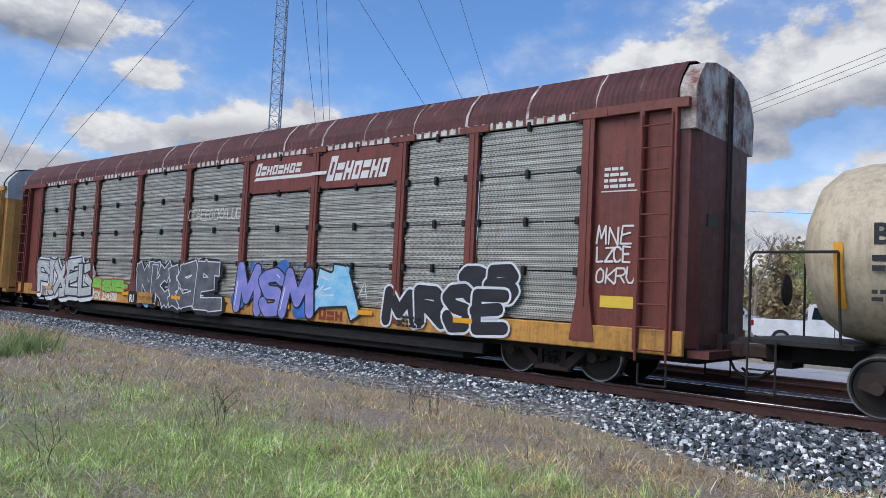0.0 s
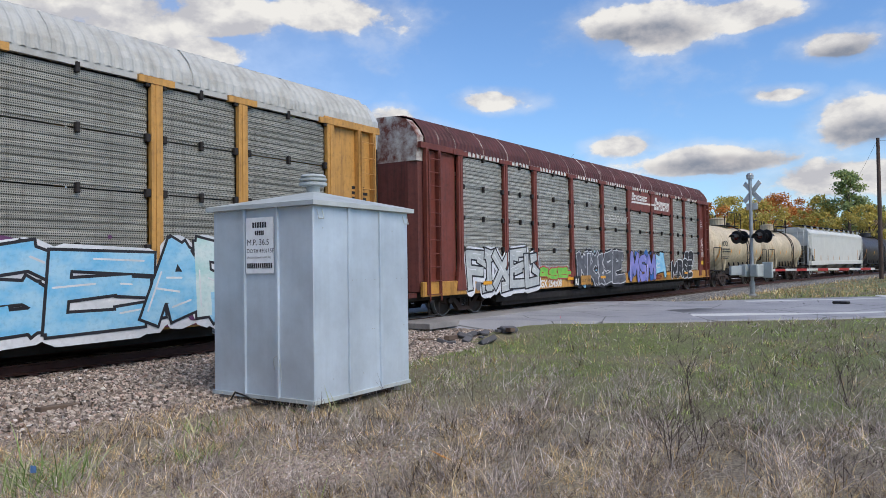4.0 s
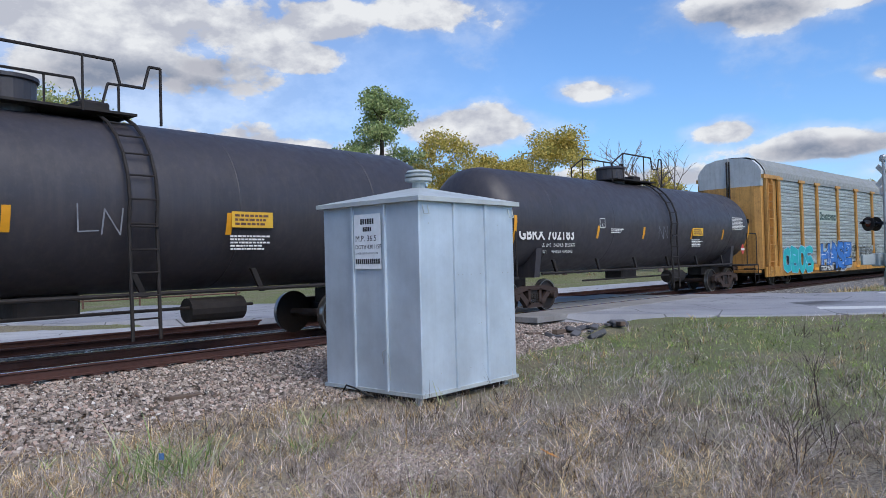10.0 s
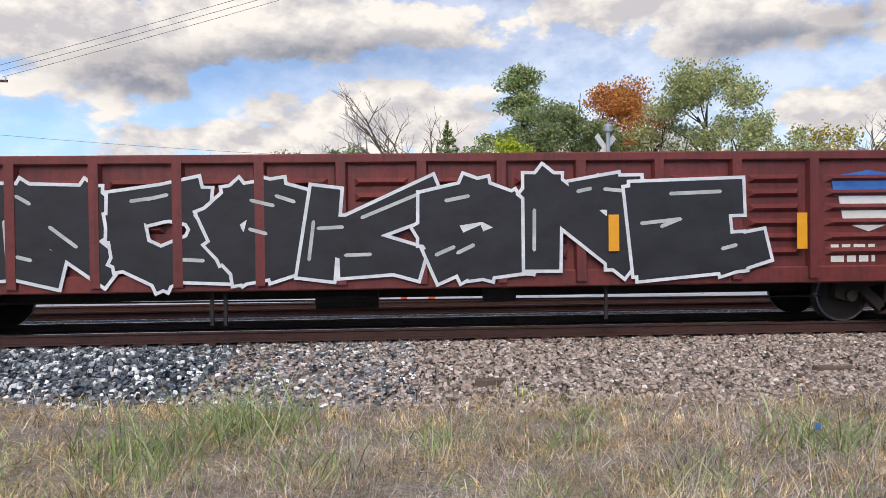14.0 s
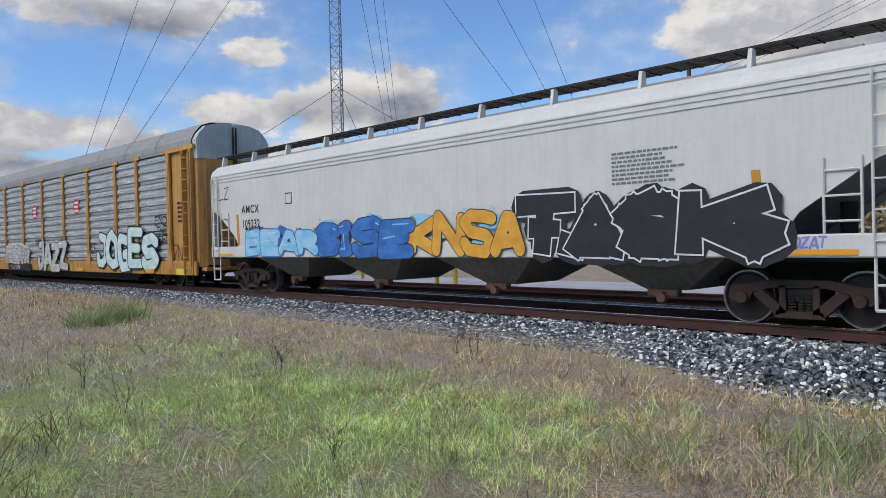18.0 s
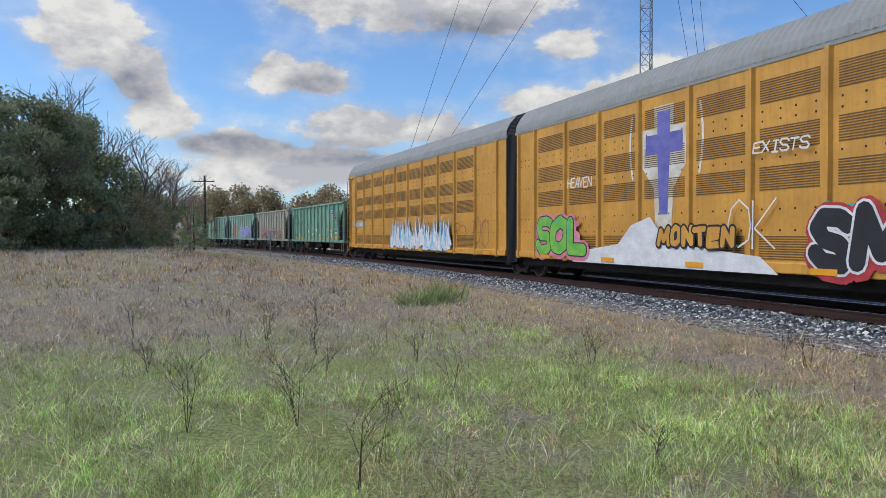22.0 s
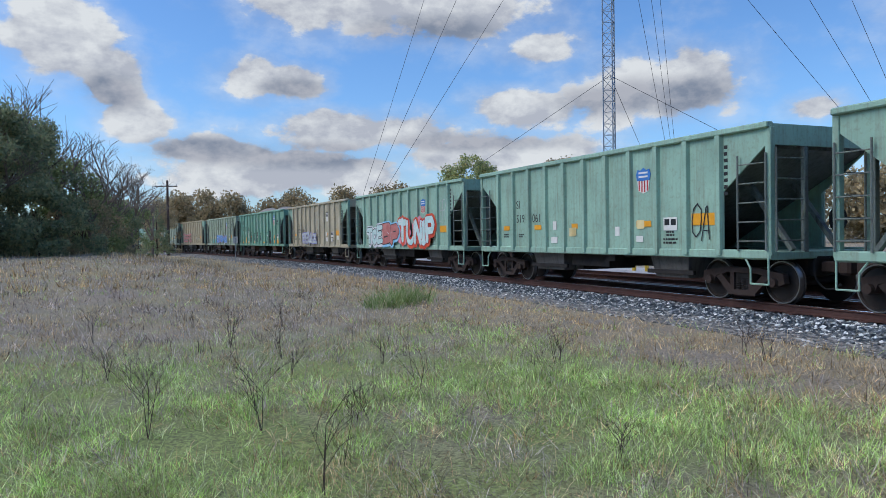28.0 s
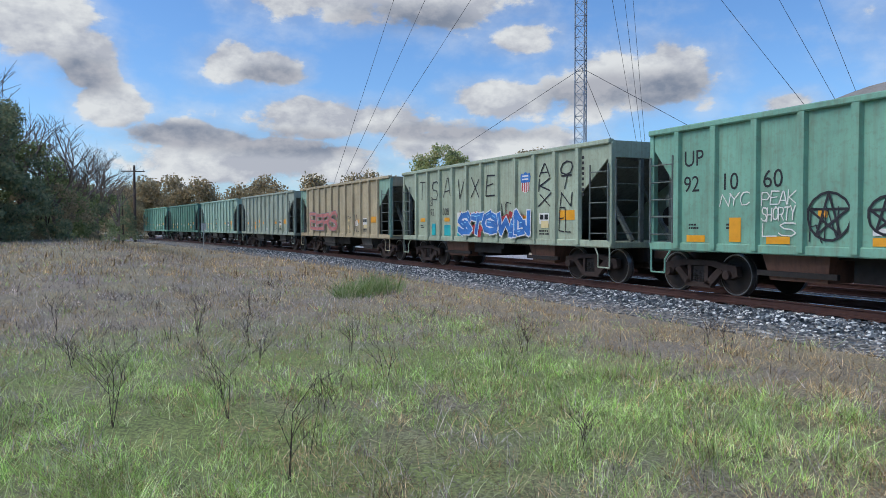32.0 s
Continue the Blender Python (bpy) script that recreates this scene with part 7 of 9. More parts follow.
part("roof", Shape().add([(-HX - o_, -HY - o_, HZ - 0.03), (HX + o_, -HY - o_, HZ - 0.03), (HX + o_, HY + o_, HZ - 0.03), (-HX - o_, HY + o_, HZ - 0.03),
                          (-HX - o_, -HY - o_, HZ + 0.03), (HX + o_, -HY - o_, HZ + 0.03), (HX + o_, HY + o_, HZ + 0.03), (-HX - o_, HY + o_, HZ + 0.03), (-0.08, -0.08, HZ + 0.27), (0.08, -0.08, HZ + 0.27), (0.08, 0.08, HZ + 0.27), (-0.08, 0.08, HZ + 0.27)],
                         [(3, 2, 1, 0), (0, 1, 5, 4), (1, 2, 6, 5), (2, 3, 7, 6), (3, 0, 4, 7), (4, 5, 9, 8), (5, 6, 10, 9), (6, 7, 11, 10), (7, 4, 8, 11), (8, 9, 10, 11)]), GALV_ROOF, house, "low hipped sheet-metal roof")
vent = part("roof_vent", Shape().lathe([(0.1, HZ + 0.2), (0.1, HZ + 0.36), (0.2, HZ + 0.37), (0.205, HZ + 0.41), (0.14, HZ + 0.42), (0.2, HZ + 0.44), (0.205, HZ + 0.47), (0.15, HZ + 0.475), (0.19, HZ + 0.5), (0.16, HZ + 0.53), (0.05, HZ + 0.54)], 24), GALV_ROOF, house, "round louvred roof vent")
for x in (-HX + 0.1, HX - 0.1):
    part("lifting_lug", Shape().tube([(x - 0.05, -HY - 0.02, HZ - 0.08), (x - 0.05, -HY - 0.05, HZ - 0.2), (x + 0.05, -HY - 0.05, HZ - 0.2), (x + 0.05, -HY - 0.02, HZ - 0.08)], 0.008), GALV_ROOF, house)
for x in (-0.95, -0.7, 0, 0.7, 0.95):
    for y in (-0.8, 0.8):
        part("foot", Shape().rbox(x - 0.04, x + 0.04, y - 0.04, y + 0.04, -0.22, 0.02, 0.008), TIE if abs(x) < 0.9 else GALV_ROOF, house)
part("floor_frame", Shape().box(-0.9, 0.9, -0.78, 0.78, -0.08, 0.01), UNDER, house)
part("loose_cable", Shape().tube([(-HX - 0.1, 0.5, -0.02), (-HX - 0.16, 0.35, 0.1), (-HX - 0.12, 0.2, 0.06), (-HX - 0.05, 0.05, -0.03), (-HX - 0.1, -0.2, -0.03)], 0.013), RUBBER, house)
part("bent_wire", Shape().tube([(-HX - 0.01, -0.25, 0.42), (-HX - 0.05, -0.27, 0.58), (-HX - 0.03, -0.33, 0.62), (-HX - 0.01, -0.36, 0.5), (-HX - 0.01, -0.38, 0.2)], 0.006), GALV_ROOF, house)
plate = part("sign_plate", Shape().rbox(-HX - 0.026, -HX - 0.021, -0.265, 0.265, 1.62, 2.38, 0.001), plain("sign_white", "eef0ef", 0.5), house, "white sign with black lines of text")
plate.matrix_basis = pose(0, 0, 0.09)
DARK_TXT = plain("sign_black", "26282c", 0.6)


def on_sign(tx, size, y, z):
    words(tx, size, DARK_TXT, plate, 0, 0, 0, "sign_text", m=pose(-HX - 0.029, y, z, 90, 0, -90))


for n_, half_, z, hh in ((6, 0.14, 2.24, 0.075), (5, 0.09, 2.14, 0.06), (12, 0.245, 1.69, 0.07)):
    for i in range(n_):
        y = half_ - (i + 0.5) * 2 * half_ / n_
        part("sign_bar", Shape().box(-HX - 0.03, -HX - 0.025, y - 0.33 * half_ * 2 / n_, y + 0.33 * half_ * 2 / n_, z, z + hh), DARK_TXT, plate)
on_sign("M.P. 36.5", 0.115, 0.24, 2.005)
on_sign("DOT# 430115F", 0.08, 0.245, 1.9)
on_sign("GRADE CROSSING HOTLINE", 0.036, 0.245, 1.825)
ants = Shape()
for i in range(14):
    x = HX * random.uniform(-0.9, 0.9)
    ants.lathe([(0.008, -HY - 0.006), (0.008, -HY)], 8, "y", (x, 0, random.choice((0.3, 0.9, 1.6, 2.3))))
part("rivet_row", ants, GALV_ROOF, house)


# crossing signals
def crossing_signal(label, m, front, lit):
    c = thing("crossing_signal", label, "railway signal", "crossing signals", m)
    part("mast", Shape().lathe([(0.075, 0), (0.075, 5.3)], 14), ALU, c)
    part("base", Shape().lathe([(0.2, -0.1), (0.2, 0.12), (0.12, 0.2), (0.12, 0.7), (0.09, 0.75)], 14).box(-0.32, 0.32, -0.32, 0.32, -0.2, 0.06), ALU, c)
    part("bell", Shape().lathe([(0.05, 5.3), (0.15, 5.32), (0.16, 5.5), (0.1, 5.58), (0.02, 5.6)], 14), ALU, c)
    xb = thing("crossbuck", "", "", m=pose(0, 0, 0))
    bpy.data.objects.remove(xb)
    for a in (45, -45):
        blade = Shape().box(-0.6, 0.6, -0.012, 0.012, -0.11, 0.11)
        b = part("crossbuck_blade", blade, PALE, c, "white crossbuck blade", m=pose(0, -0.12 * front if a > 0 else -0.15 * front, 4.75, 0, a, 0))
        bars(b, -0.5, (-0.016 if front > 0 else 0.016), -0.05, 0.95, 0.1, 1, INK, 3 + a)
    part("track_count_sign", Shape().box(-0.3, 0.3, -0.11, -0.09, 3.95, 4.25), PALE, c)
    part("cross_arm", Shape().rbox(-0.75, 0.75, -0.06, 0.06, 2.68, 2.8, 0.02), BLACK, c)
    for x in (-0.62, 0.62):
        for s in (-1, 1):
            disc = part("light_backing", Shape().lathe([(0.3, 0), (0.3, 0.02)], 24, "y", (x, s * 0.22, 2.74)).lathe([(0.12, -0.1), (0.16, 0.1)], 14, "y", (x, s * 0.16, 2.74)), BLACK, c, "black round signal backing")
            hood = Shape()
            for i in range(9):
                a0, a1 = radians(10 + i * 17.8), radians(10 + (i + 1) * 17.8)
                hood.add([(x + 0.17 * math.cos(a0), s * 0.24, 2.74 + 0.17 * math.sin(a0)), (x + 0.17 * math.cos(a1), s * 0.24, 2.74 + 0.17 * math.sin(a1)), (x + 0.17 * math.cos(a1), s * 0.55, 2.7 + 0.17 * math.sin(a1)), (x + 0.17 * math.cos(a0), s * 0.55, 2.7 + 0.17 * math.sin(a0))], [(0, 1, 2, 3)])
            part("hood", hood, BLACK, disc)
            on = (s == -1 and x < 0 and lit)
            part("lens", Shape().lathe([(0.145, s * 0.255), (0.1, s * 0.275), (0.02, s * 0.28)] if s > 0 else [(0.02, -0.28), (0.1, -0.275), (0.145, -0.255)], 20, "y", (x, 0, 2.74)), RED_LAMP if on else RED_GLASS, disc, "red signal lens")
    part("gate_mechanism", Shape().rbox(-0.5, -0.1, -0.35, 0.3, 0.95, 1.5, 0.04).rbox(0.1, 0.5, -0.35, 0.3, 0.95, 1.5, 0.04).rbox(-0.9, -0.4, -0.25, -0.15, 0.9, 1.6, 0.02), GALV_ROOF, c)
    return c


RED_GLASS = plain("red_glass", "4a1014", 0.15)
kl = Nodes("lit_red_lens")
RED_LAMP = kl.done(rgb("c02028"), 0.3)
kl.put(kl.bsdf, "Emission Color", rgb("ff2a30"))
kl.put(kl.bsdf, "Emission Strength", 6.0)
crossing_signal("railway crossing signal with crossbuck and two pairs of red lights", pose(35.3, 6.3, 0.15, 0, 0, 62), 1, True)
crossing_signal("railway crossing signal beyond the track with crossbuck", pose(7.0, 26.0, 0.1, 0, 0, -150), 1, False)


# poles, wires and tower
def utility_pole(label, x, y, h, arms, lean=0.0, r=0.16):
    c = thing("utility_pole", label, "pole", "utility poles", pose(x, y, 0, lean, 0, 0))
    part("pole", Shape().lathe([(r, -0.3), (r * 0.95, h * 0.5), (r * 0.75, h)], 12), POLE_WOOD, c)
    for z, w, rz in arms:
        a = part("cross_arm", Shape().rbox(-w / 2, w / 2, -0.06, 0.06, z - 0.06, z + 0.06, 0.01), POLE_WOOD, c, m=pose(0, -0.15, 0, 0, 0, rz))
        for q in (-w / 2 + 0.1, 0.0, w / 2 - 0.1):
            part("insulator", Shape().lathe([(0.02, z + 0.06), (0.05, z + 0.1), (0.05, z + 0.2), (0.02, z + 0.24)], 8, "z", (q, 0, 0)), PALE, a)
    return c


def wires(label, spans, r=0.0105):
    sh = Shape()
    for a, b, sag in spans:
        pts = [Vector(a).lerp(Vector(b), i / 14) - Vector((0, 0, 4 * sag * (i / 14) * (1 - i / 14))) for i in range(15)]
        sh.tube(pts, r, 4)
    return tagged(part("overhead_wire", sh, WIRE), label, "cable")


utility_pole("dark wooden utility pole beside the road", 66.2, 2.5, 11.2, [])
utility_pole("wooden utility pole with cross arm beyond the tracks", -22.0, 39.4, 11.4, [(10.1, 2.7, 10)])
part("transformer", Shape().lathe([(0.22, 6.9), (0.24, 6.95), (0.24, 7.7), (0.15, 7.8)], 14), paint("rusty_transformer", "7d5a48", "3a2a22"), bpy.data.objects["utility_pole.001"], m=pose(0.35, -0.2, 0))
utility_pole("wooden utility pole with cross arm at the edge of the trees", -95.0, 2.1, 9.0, [(8.3, 2.6, 80)])
for k3 in range(3):
    pass
wires("three thin overhead wires on poles", [((-22 + (q - 1) * 1.2, 39.2, 10.25), (34 + q, 12.0 + q * 1.6, 17.5 + 0.8 * q), 0.6) for q in range(3)])
wires("overhead wire to the roadside pole", [((66.2, 2.5, 11.0), (95, -45, 15), 1.2), ((66.2, 2.6, 10.9), (63, 6, 4.0), 0.3)])
wires("thin wire between poles beyond the tracks", [((-22, 39.4, 7.4), (28, 52, 7.0), 0.8), ((-22, 39.4, 7.4), (-70, 46, 8), 0.8)])

TX, TY, TH, TW = -44.5, 30.5, 62.0, 0.85
tower = thing("lattice_tower", "slim galvanised lattice radio mast with guy wires", "radio tower", m=pose(TX, TY, 0, 0, 0, 15))
corners = [(TW / math.sqrt(3) * math.cos(radians(a)), TW / math.sqrt(3) * math.sin(radians(a))) for a in (90, 210, 330)]
for cx, cy in corners:
    part("leg", Shape().cyl((cx, cy, 0), (cx, cy, TH), 0.045, n=6), TOWER_STEEL, tower)
for (ax_, ay_), (bx_, by_) in zip(corners, corners[1:] + corners[:1]):
    sh = Shape()
    for j in range(int(TH / 0.8)):
        z = j * 0.8
        a_, b_ = ((ax_, ay_, z), (bx_, by_, z + 0.8)) if j % 2 else ((bx_, by_, z), (ax_, ay_, z + 0.8))
        sh.cyl(a_, b_, 0.022, n=4).cyl((ax_, ay_, z), (bx_, by_, z), 0.022, n=4)
    part("bracing", sh, TOWER_STEEL, tower)
for ang, rad_ in ((190, 30), (115, 28), (50, 24)):
    q = (rad_ * math.cos(radians(ang)), rad_ * math.sin(radians(ang)), 0)
    for z in (13, 30, 42, 58):
        part("guy_wire", Shape().cyl((0, 0, z), q, 0.018, n=4), WIRE, tower)

# track-side marker post
post = thing("marker_post", "thin white marker post with a small plate", "post", m=pose(-56, 5.8, 0))
part("post", Shape().cyl((0, 0, -0.2), (0, 0, 1.9), 0.03, n=8), ALU, post)
part("plate", Shape().box(-0.02, 0.02, -0.18, 0.18, 1.5, 2.0), PALE, post)

# ---- clouds: a far shell of drifting evening clouds ----
CLOUDS = [(97.6, 13.6, 2.7, 2.2), (93.9, 11.3, 1.6, 1.5), (92.6, 8.5, 1.9, 1.2), (84.8, 11.9, 1.9, 1.4), (81.9, 11.7, 2.3, 0.9), (77.4, 18.2, 6.4, 2.4), (67.8, 17.0, 5.8, 2.0),
          (62.0, 14.3, 2.8, 1.2), (74.8, 8.2, 7.6, 1.2), (63.4, 9.7, 3.6, 1.2), (56.8, 11.2, 3.5, 2.2), (51.2, 10.8, 3.4, 1.8), (42.6, 8.7, 1.8, 0.8), (87.0, 6.6, 3.6, 0.9), (82.7, 4.8, 9.0, 1.4),
          (66.0, 6.3, 6.0, 1.2), (21.8, 14.1, 9.0, 3.9), (11.5, 16.0, 13.0, 3.0), (2.5, 9.2, 9.0, 2.3), (13.0, 7.5, 6.0, 1.2), (8.0, 4.2, 16.0, 2.4), (-14.0, 4.6, 14.0, 2.4)]
CLOUDS += [(-23.5, 16.7, 12.0, 2.4), (-26.0, 14.2, 9.0, 1.8), (-35.0, 8.3, 7.3, 1.6), (-38.0, 15.2, 3.2, 1.0), (-40.0, 17.8, 3.2, 1.3), (-47.5, 18.6, 3.9, 1.3), (-51.0, 10.1, 4.6, 1.1), (-59.6, 12.4, 2.2, 0.7),
           (-71.0, 17.2, 3.5, 1.4), (-77.5, 17.2, 2.7, 0.7), (-83.6, 14.3, 1.8, 0.8), (-80.3, 11.6, 1.5, 0.5), (-85.6, 9.2, 2.4, 1.4), (-69.4, 8.7, 2.0, 0.7), (-75.4, 7.3, 4.5, 0.8), (-85.0, 5.6, 5.0, 1.1), (-60.0, 5.6, 7.0, 0.8)]
SHADE = [(16.0, 12.0, 9.0, 2.0), (4.0, 13.4, 9.0, 1.6), (-27.0, 13.4, 8.0, 1.2), (71.0, 15.6, 6.0, 1.1), (57.0, 10.4, 4.0, 1.4), (51.0, 10.2, 3.2, 1.3), (80.0, 6.4, 8.0, 1.0), (-85.6, 8.5, 2.6, 1.0),
         (-71.0, 16.6, 3.5, 0.9), (-80.7, 9.4, 1.0, 0.5), (-31.0, 14.3, 3.0, 1.0), (-84.0, 13.9, 1.8, 0.6), (88.0, 6.6, 4.5, 0.9), (81.5, 11.3, 2.6, 0.7), (94.5, 10.4, 2.4, 1.2), (68.0, 7.4, 7.0, 0.8), (-76.0, 7.0, 4.5, 0.6)]


def cloud_field(k, vec, blobs):
    best = None
    for az_, el_, ha, he in blobs:
        a, e = radians(az_), radians(el_)
        mp = k.n("Mapping")
        mp.vector_type = "TEXTURE"
        k.t.links.new(vec, mp.inputs[0])
        mp.inputs["Location"].default_value = (-math.sin(a) * math.cos(e), math.cos(a) * math.cos(e), math.sin(e))
        mp.inputs["Rotation"].default_value = (e, 0, a)
        mp.inputs["Scale"].default_value = (math.radians(ha) * 1.38, 0.9, math.radians(he) * 1.42)
        ln = k.n("VectorMath")
        ln.operation = "LENGTH"
        k.t.links.new(mp.outputs[0], ln.inputs[0])
        f = k.math("SUBTRACT", 1.0, ln.outputs["Value"])
        best = f if best is None else k.math("MAXIMUM", best, f)
    return k.math("MAXIMUM", best, -0.6)


def cloud_material():
    k = Nodes("evening_clouds")
    vec = k.n("VectorMath")
    vec.operation = "NORMALIZE"
    k.t.links.new(k.n("TexCoord").outputs["Object"], vec.inputs[0])
    p = vec.outputs[0]
    mp = k.n("Mapping")
    k.t.links.new(p, mp.inputs[0])
    mp.inputs["Scale"].default_value = (1, 1, 1.7)
    q = mp.outputs[0]
    n1 = k.noise(q, 9.0, 9, 0.58)
    up = k.n("VectorMath")
    up.operation = "ADD"
    k.t.links.new(q, up.inputs[0])
    up.inputs[1].default_value = (-0.012, -0.01, 0.03)
    n2 = k.noise(up.outputs[0], 9.0, 9, 0.58)
    f = cloud_field(k, p, CLOUDS)
    body = k.math("ADD", f, k.math("MULTIPLY", k.math("SUBTRACT", n1, 0.5), 2.3))
    dens = k.n("MapRange", From_Min=0.0, From_Max=0.3)
    dens.interpolation_type = "SMOOTHSTEP"
    k.t.links.new(body, dens.inputs[0])
    thin = k.n("MapRange", From_Min=-0.55, From_Max=0.3, To_Max=0.35)
    thin.interpolation_type = "SMOOTHSTEP"
    k.t.links.new(body, thin.inputs[0])
    alpha = k.math("MAXIMUM", dens.outputs[0], thin.outputs[0])
    haze = k.n("MapRange", From_Min=0.0, From_Max=0.75, To_Max=0.55)
    haze.interpolation_type = "SMOOTHSTEP"
    k.t.links.new(cloud_field(k, p, [(-12.0, 8.0, 34.0, 22.0)]), haze.inputs[0])
    alpha = k.math("MAXIMUM", alpha, haze.outputs[0])
    s = k.math("ADD", cloud_field(k, p, SHADE), k.math("MULTIPLY", k.math("SUBTRACT", n1, 0.5), 1.2))
    dark = k.n("MapRange", From_Min=-0.05, From_Max=0.7)
    dark.interpolation_type = "SMOOTHSTEP"
    k.t.links.new(s, dark.inputs[0])
    rel = k.n("MapRange", From_Min=-0.09, From_Max=0.09)
    k.t.links.new(k.math("SUBTRACT", n1, n2), rel.inputs[0])
    lit = k.mix(rel.outputs[0], rgb("cfcdd0"), rgb("fffaf2"))
    shade = k.mix(rel.outputs[0], rgb("959ba8"), rgb("cbc7c8"))
    col = k.mix(dark.outputs[0], lit, shade)
    em = k.n("Emission")
    k.t.links.new(col, em.inputs[0])
    em.inputs[1].default_value = 0.84
    tr = k.n("BsdfTransparent")
    mx = k.n("MixShader")
    k.t.links.new(alpha, mx.inputs[0])
    k.t.links.new(tr.outputs[0], mx.inputs[1])
    k.t.links.new(em.outputs[0], mx.inputs[2])
    k.t.links.new(mx.outputs[0], k.out.inputs[0])
    return k.mat


R_SKY = 2500.0
sh = Shape()
sh.lathe([(R_SKY * math.cos(radians(e)), R_SKY * math.sin(radians(e))) for e in range(-3, 90, 6)], 72)
clouds = tagged(part("cloud_layer", sh, cloud_material(), smooth=True), "scattered white and grey evening clouds", "clouds", kind="structure")


# ---- grass, stones and weeds ----
def blades(name, count, where, height, width, material, seed, lean=0.5, curl=0.4, clump=0.0):
    """Many grass blades in one mesh; where(rng, n) gives points, and height the range of lengths."""
    rng = np.random.default_rng(seed)
    xy = where(rng, count)
    d = np.hypot(xy[:, 0], xy[:, 1])
    xy = xy[np.argsort(d)]
    d = np.sort(d)
    n = len(xy)
    z = lie(xy[:, 0], xy[:, 1])
    h = rng.uniform(height[0], height[1], n) * rng.uniform(0.5, 1.0, n)
    if clump:
        h = h * np.clip(1 - clump + 2 * clump * patchy(xy[:, 0], xy[:, 1], 7.0, seed + 70), 0.25, 1.7)
    w = rng.uniform(width[0], width[1], n) * np.clip(d / 6.0, 0.8, 4.0)
    a = rng.uniform(0, 2 * np.pi, n)
    l = rng.uniform(0.05, 1, n) * lean
    dirx, diry = np.cos(a), np.sin(a)
    b = rng.uniform(0, 2 * np.pi, n)
    sx, sy = np.cos(b), np.sin(b)
    v = np.zeros((n, 5, 3))
    for i, (t, ww) in enumerate(((0, 1), (0, -1), (0.55, 0.8), (0.55, -0.8), (1, 0))):
        reach = h * (l * t + curl * l * t * t)
        v[:, i, 0] = xy[:, 0] + dirx * reach + sx * w * ww / 2
        v[:, i, 1] = xy[:, 1] + diry * reach + sy * w * ww / 2
        v[:, i, 2] = z + h * t * np.sqrt(np.maximum(0.06, 1 - (l * t) ** 2 * 0.6)) - 0.02
    m_ = int(np.searchsorted(d, 9.0))
    base = np.arange(m_)[:, None] * 5
    far = np.arange(n - m_)[:, None] * 3 + m_ * 5
    tri = np.concatenate([base + np.array([0, 1, 3]), base + np.array([0, 3, 2]), base + np.array([2, 3, 4]), far + np.array([0, 1, 2])])
    return arrays(name, np.concatenate([v[:m_].reshape(-1, 3), v[m_:, [0, 1, 4]].reshape(-1, 3)]), tri, material)


def leafy(name, stops, rough=0.8, trans=0.25, mottle=False):
    """Blades or leaves, each with its own shade."""
    k = Nodes(name)
    col = k.ramp(k.n("NewGeometry").outputs["Random Per Island"], stops)
    if mottle:
        o = k.coords("Object")
        tone = k.ramp(k.noise(o, 4.5, 7, 0.8), [(0.36, (0.4, 0.38, 0.35)), (0.47, (1.0, 0.99, 0.97)), (0.6, (1.42, 1.41, 1.36))])
        col = k.mix(1.0, col, tone, "MULTIPLY")
        broad = k.ramp(k.noise(o, 1.5, 4, 0.6), [(0.36, (0.7, 0.68, 0.66)), (0.5, (1.0, 1.0, 1.0)), (0.62, (1.22, 1.22, 1.2))])
        col = k.mix(1.0, col, broad, "MULTIPLY")
        fleck = k.ramp(k.noise(o, 15, 5, 0.75), [(0.38, (0.34, 0.32, 0.3)), (0.48, (1.0, 1.0, 1.0)), (0.62, (1.28, 1.28, 1.24))])
        col = k.mix(1.0, col, fleck, "MULTIPLY")
    k.put(k.bsdf, "Transmission Weight", 0.0)
    out = k.done(col, rough)
    k.bsdf.inputs["Specular IOR Level"].default_value = 0.15
    tl = k.n("BsdfTranslucent")
    k.t.links.new(col, tl.inputs[0])
    mx = k.n("MixShader")
    mx.inputs[0].default_value = trans
    k.t.links.new(k.bsdf.outputs[0], mx.inputs[1])
    k.t.links.new(tl.outputs[0], mx.inputs[2])
    k.t.links.new(mx.outputs[0], k.out.inputs[0])
    return out


DRY = leafy("dry_grass_blades", [(0.0, rgb("b09468")), (0.35, rgb("cfb488")), (0.7, rgb("e6d5b0")), (0.85, rgb("776140")), (1.0, rgb("b89c70"))], trans=0.15, mottle=True)
GREEN = leafy("green_grass_blades", [(0.0, rgb("a6c666")), (0.35, rgb("c2dd84")), (0.7, rgb("e9efc0")), (0.85, rgb("82a24c")), (1.0, rgb("dccfa4"))], trans=0.3, mottle=True)
MAUVE = leafy("dead_weed_stalks", [(0.0, rgb("a39690")), (0.45, rgb("c6bab4")), (0.7, rgb("ded4ce")), (0.85, rgb("665a54")), (1.0, rgb("b6a79e"))], trans=0.25, mottle=True)
OLIVE = leafy("olive_lawn_blades", [(0.0, rgb("7b9448")), (0.4, rgb("97ab5c")), (0.7, rgb("bec08c")), (0.85, rgb("566c30")), (1.0, rgb("b0a274"))], trans=0.15, mottle=True)
BROWN = leafy("brown_weed_stalks", [(0.0, rgb("6a5f57")), (0.4, rgb("857a71")), (0.7, rgb("aca093")), (0.85, rgb("423934")), (1.0, rgb("7a6c60"))], trans=0.15, mottle=True)
STRAW = leafy("straw_stalks", [(0.0, rgb("cabb94")), (0.5, rgb("ded3b6")), (1.0, rgb("b39f75"))], trans=0.2)
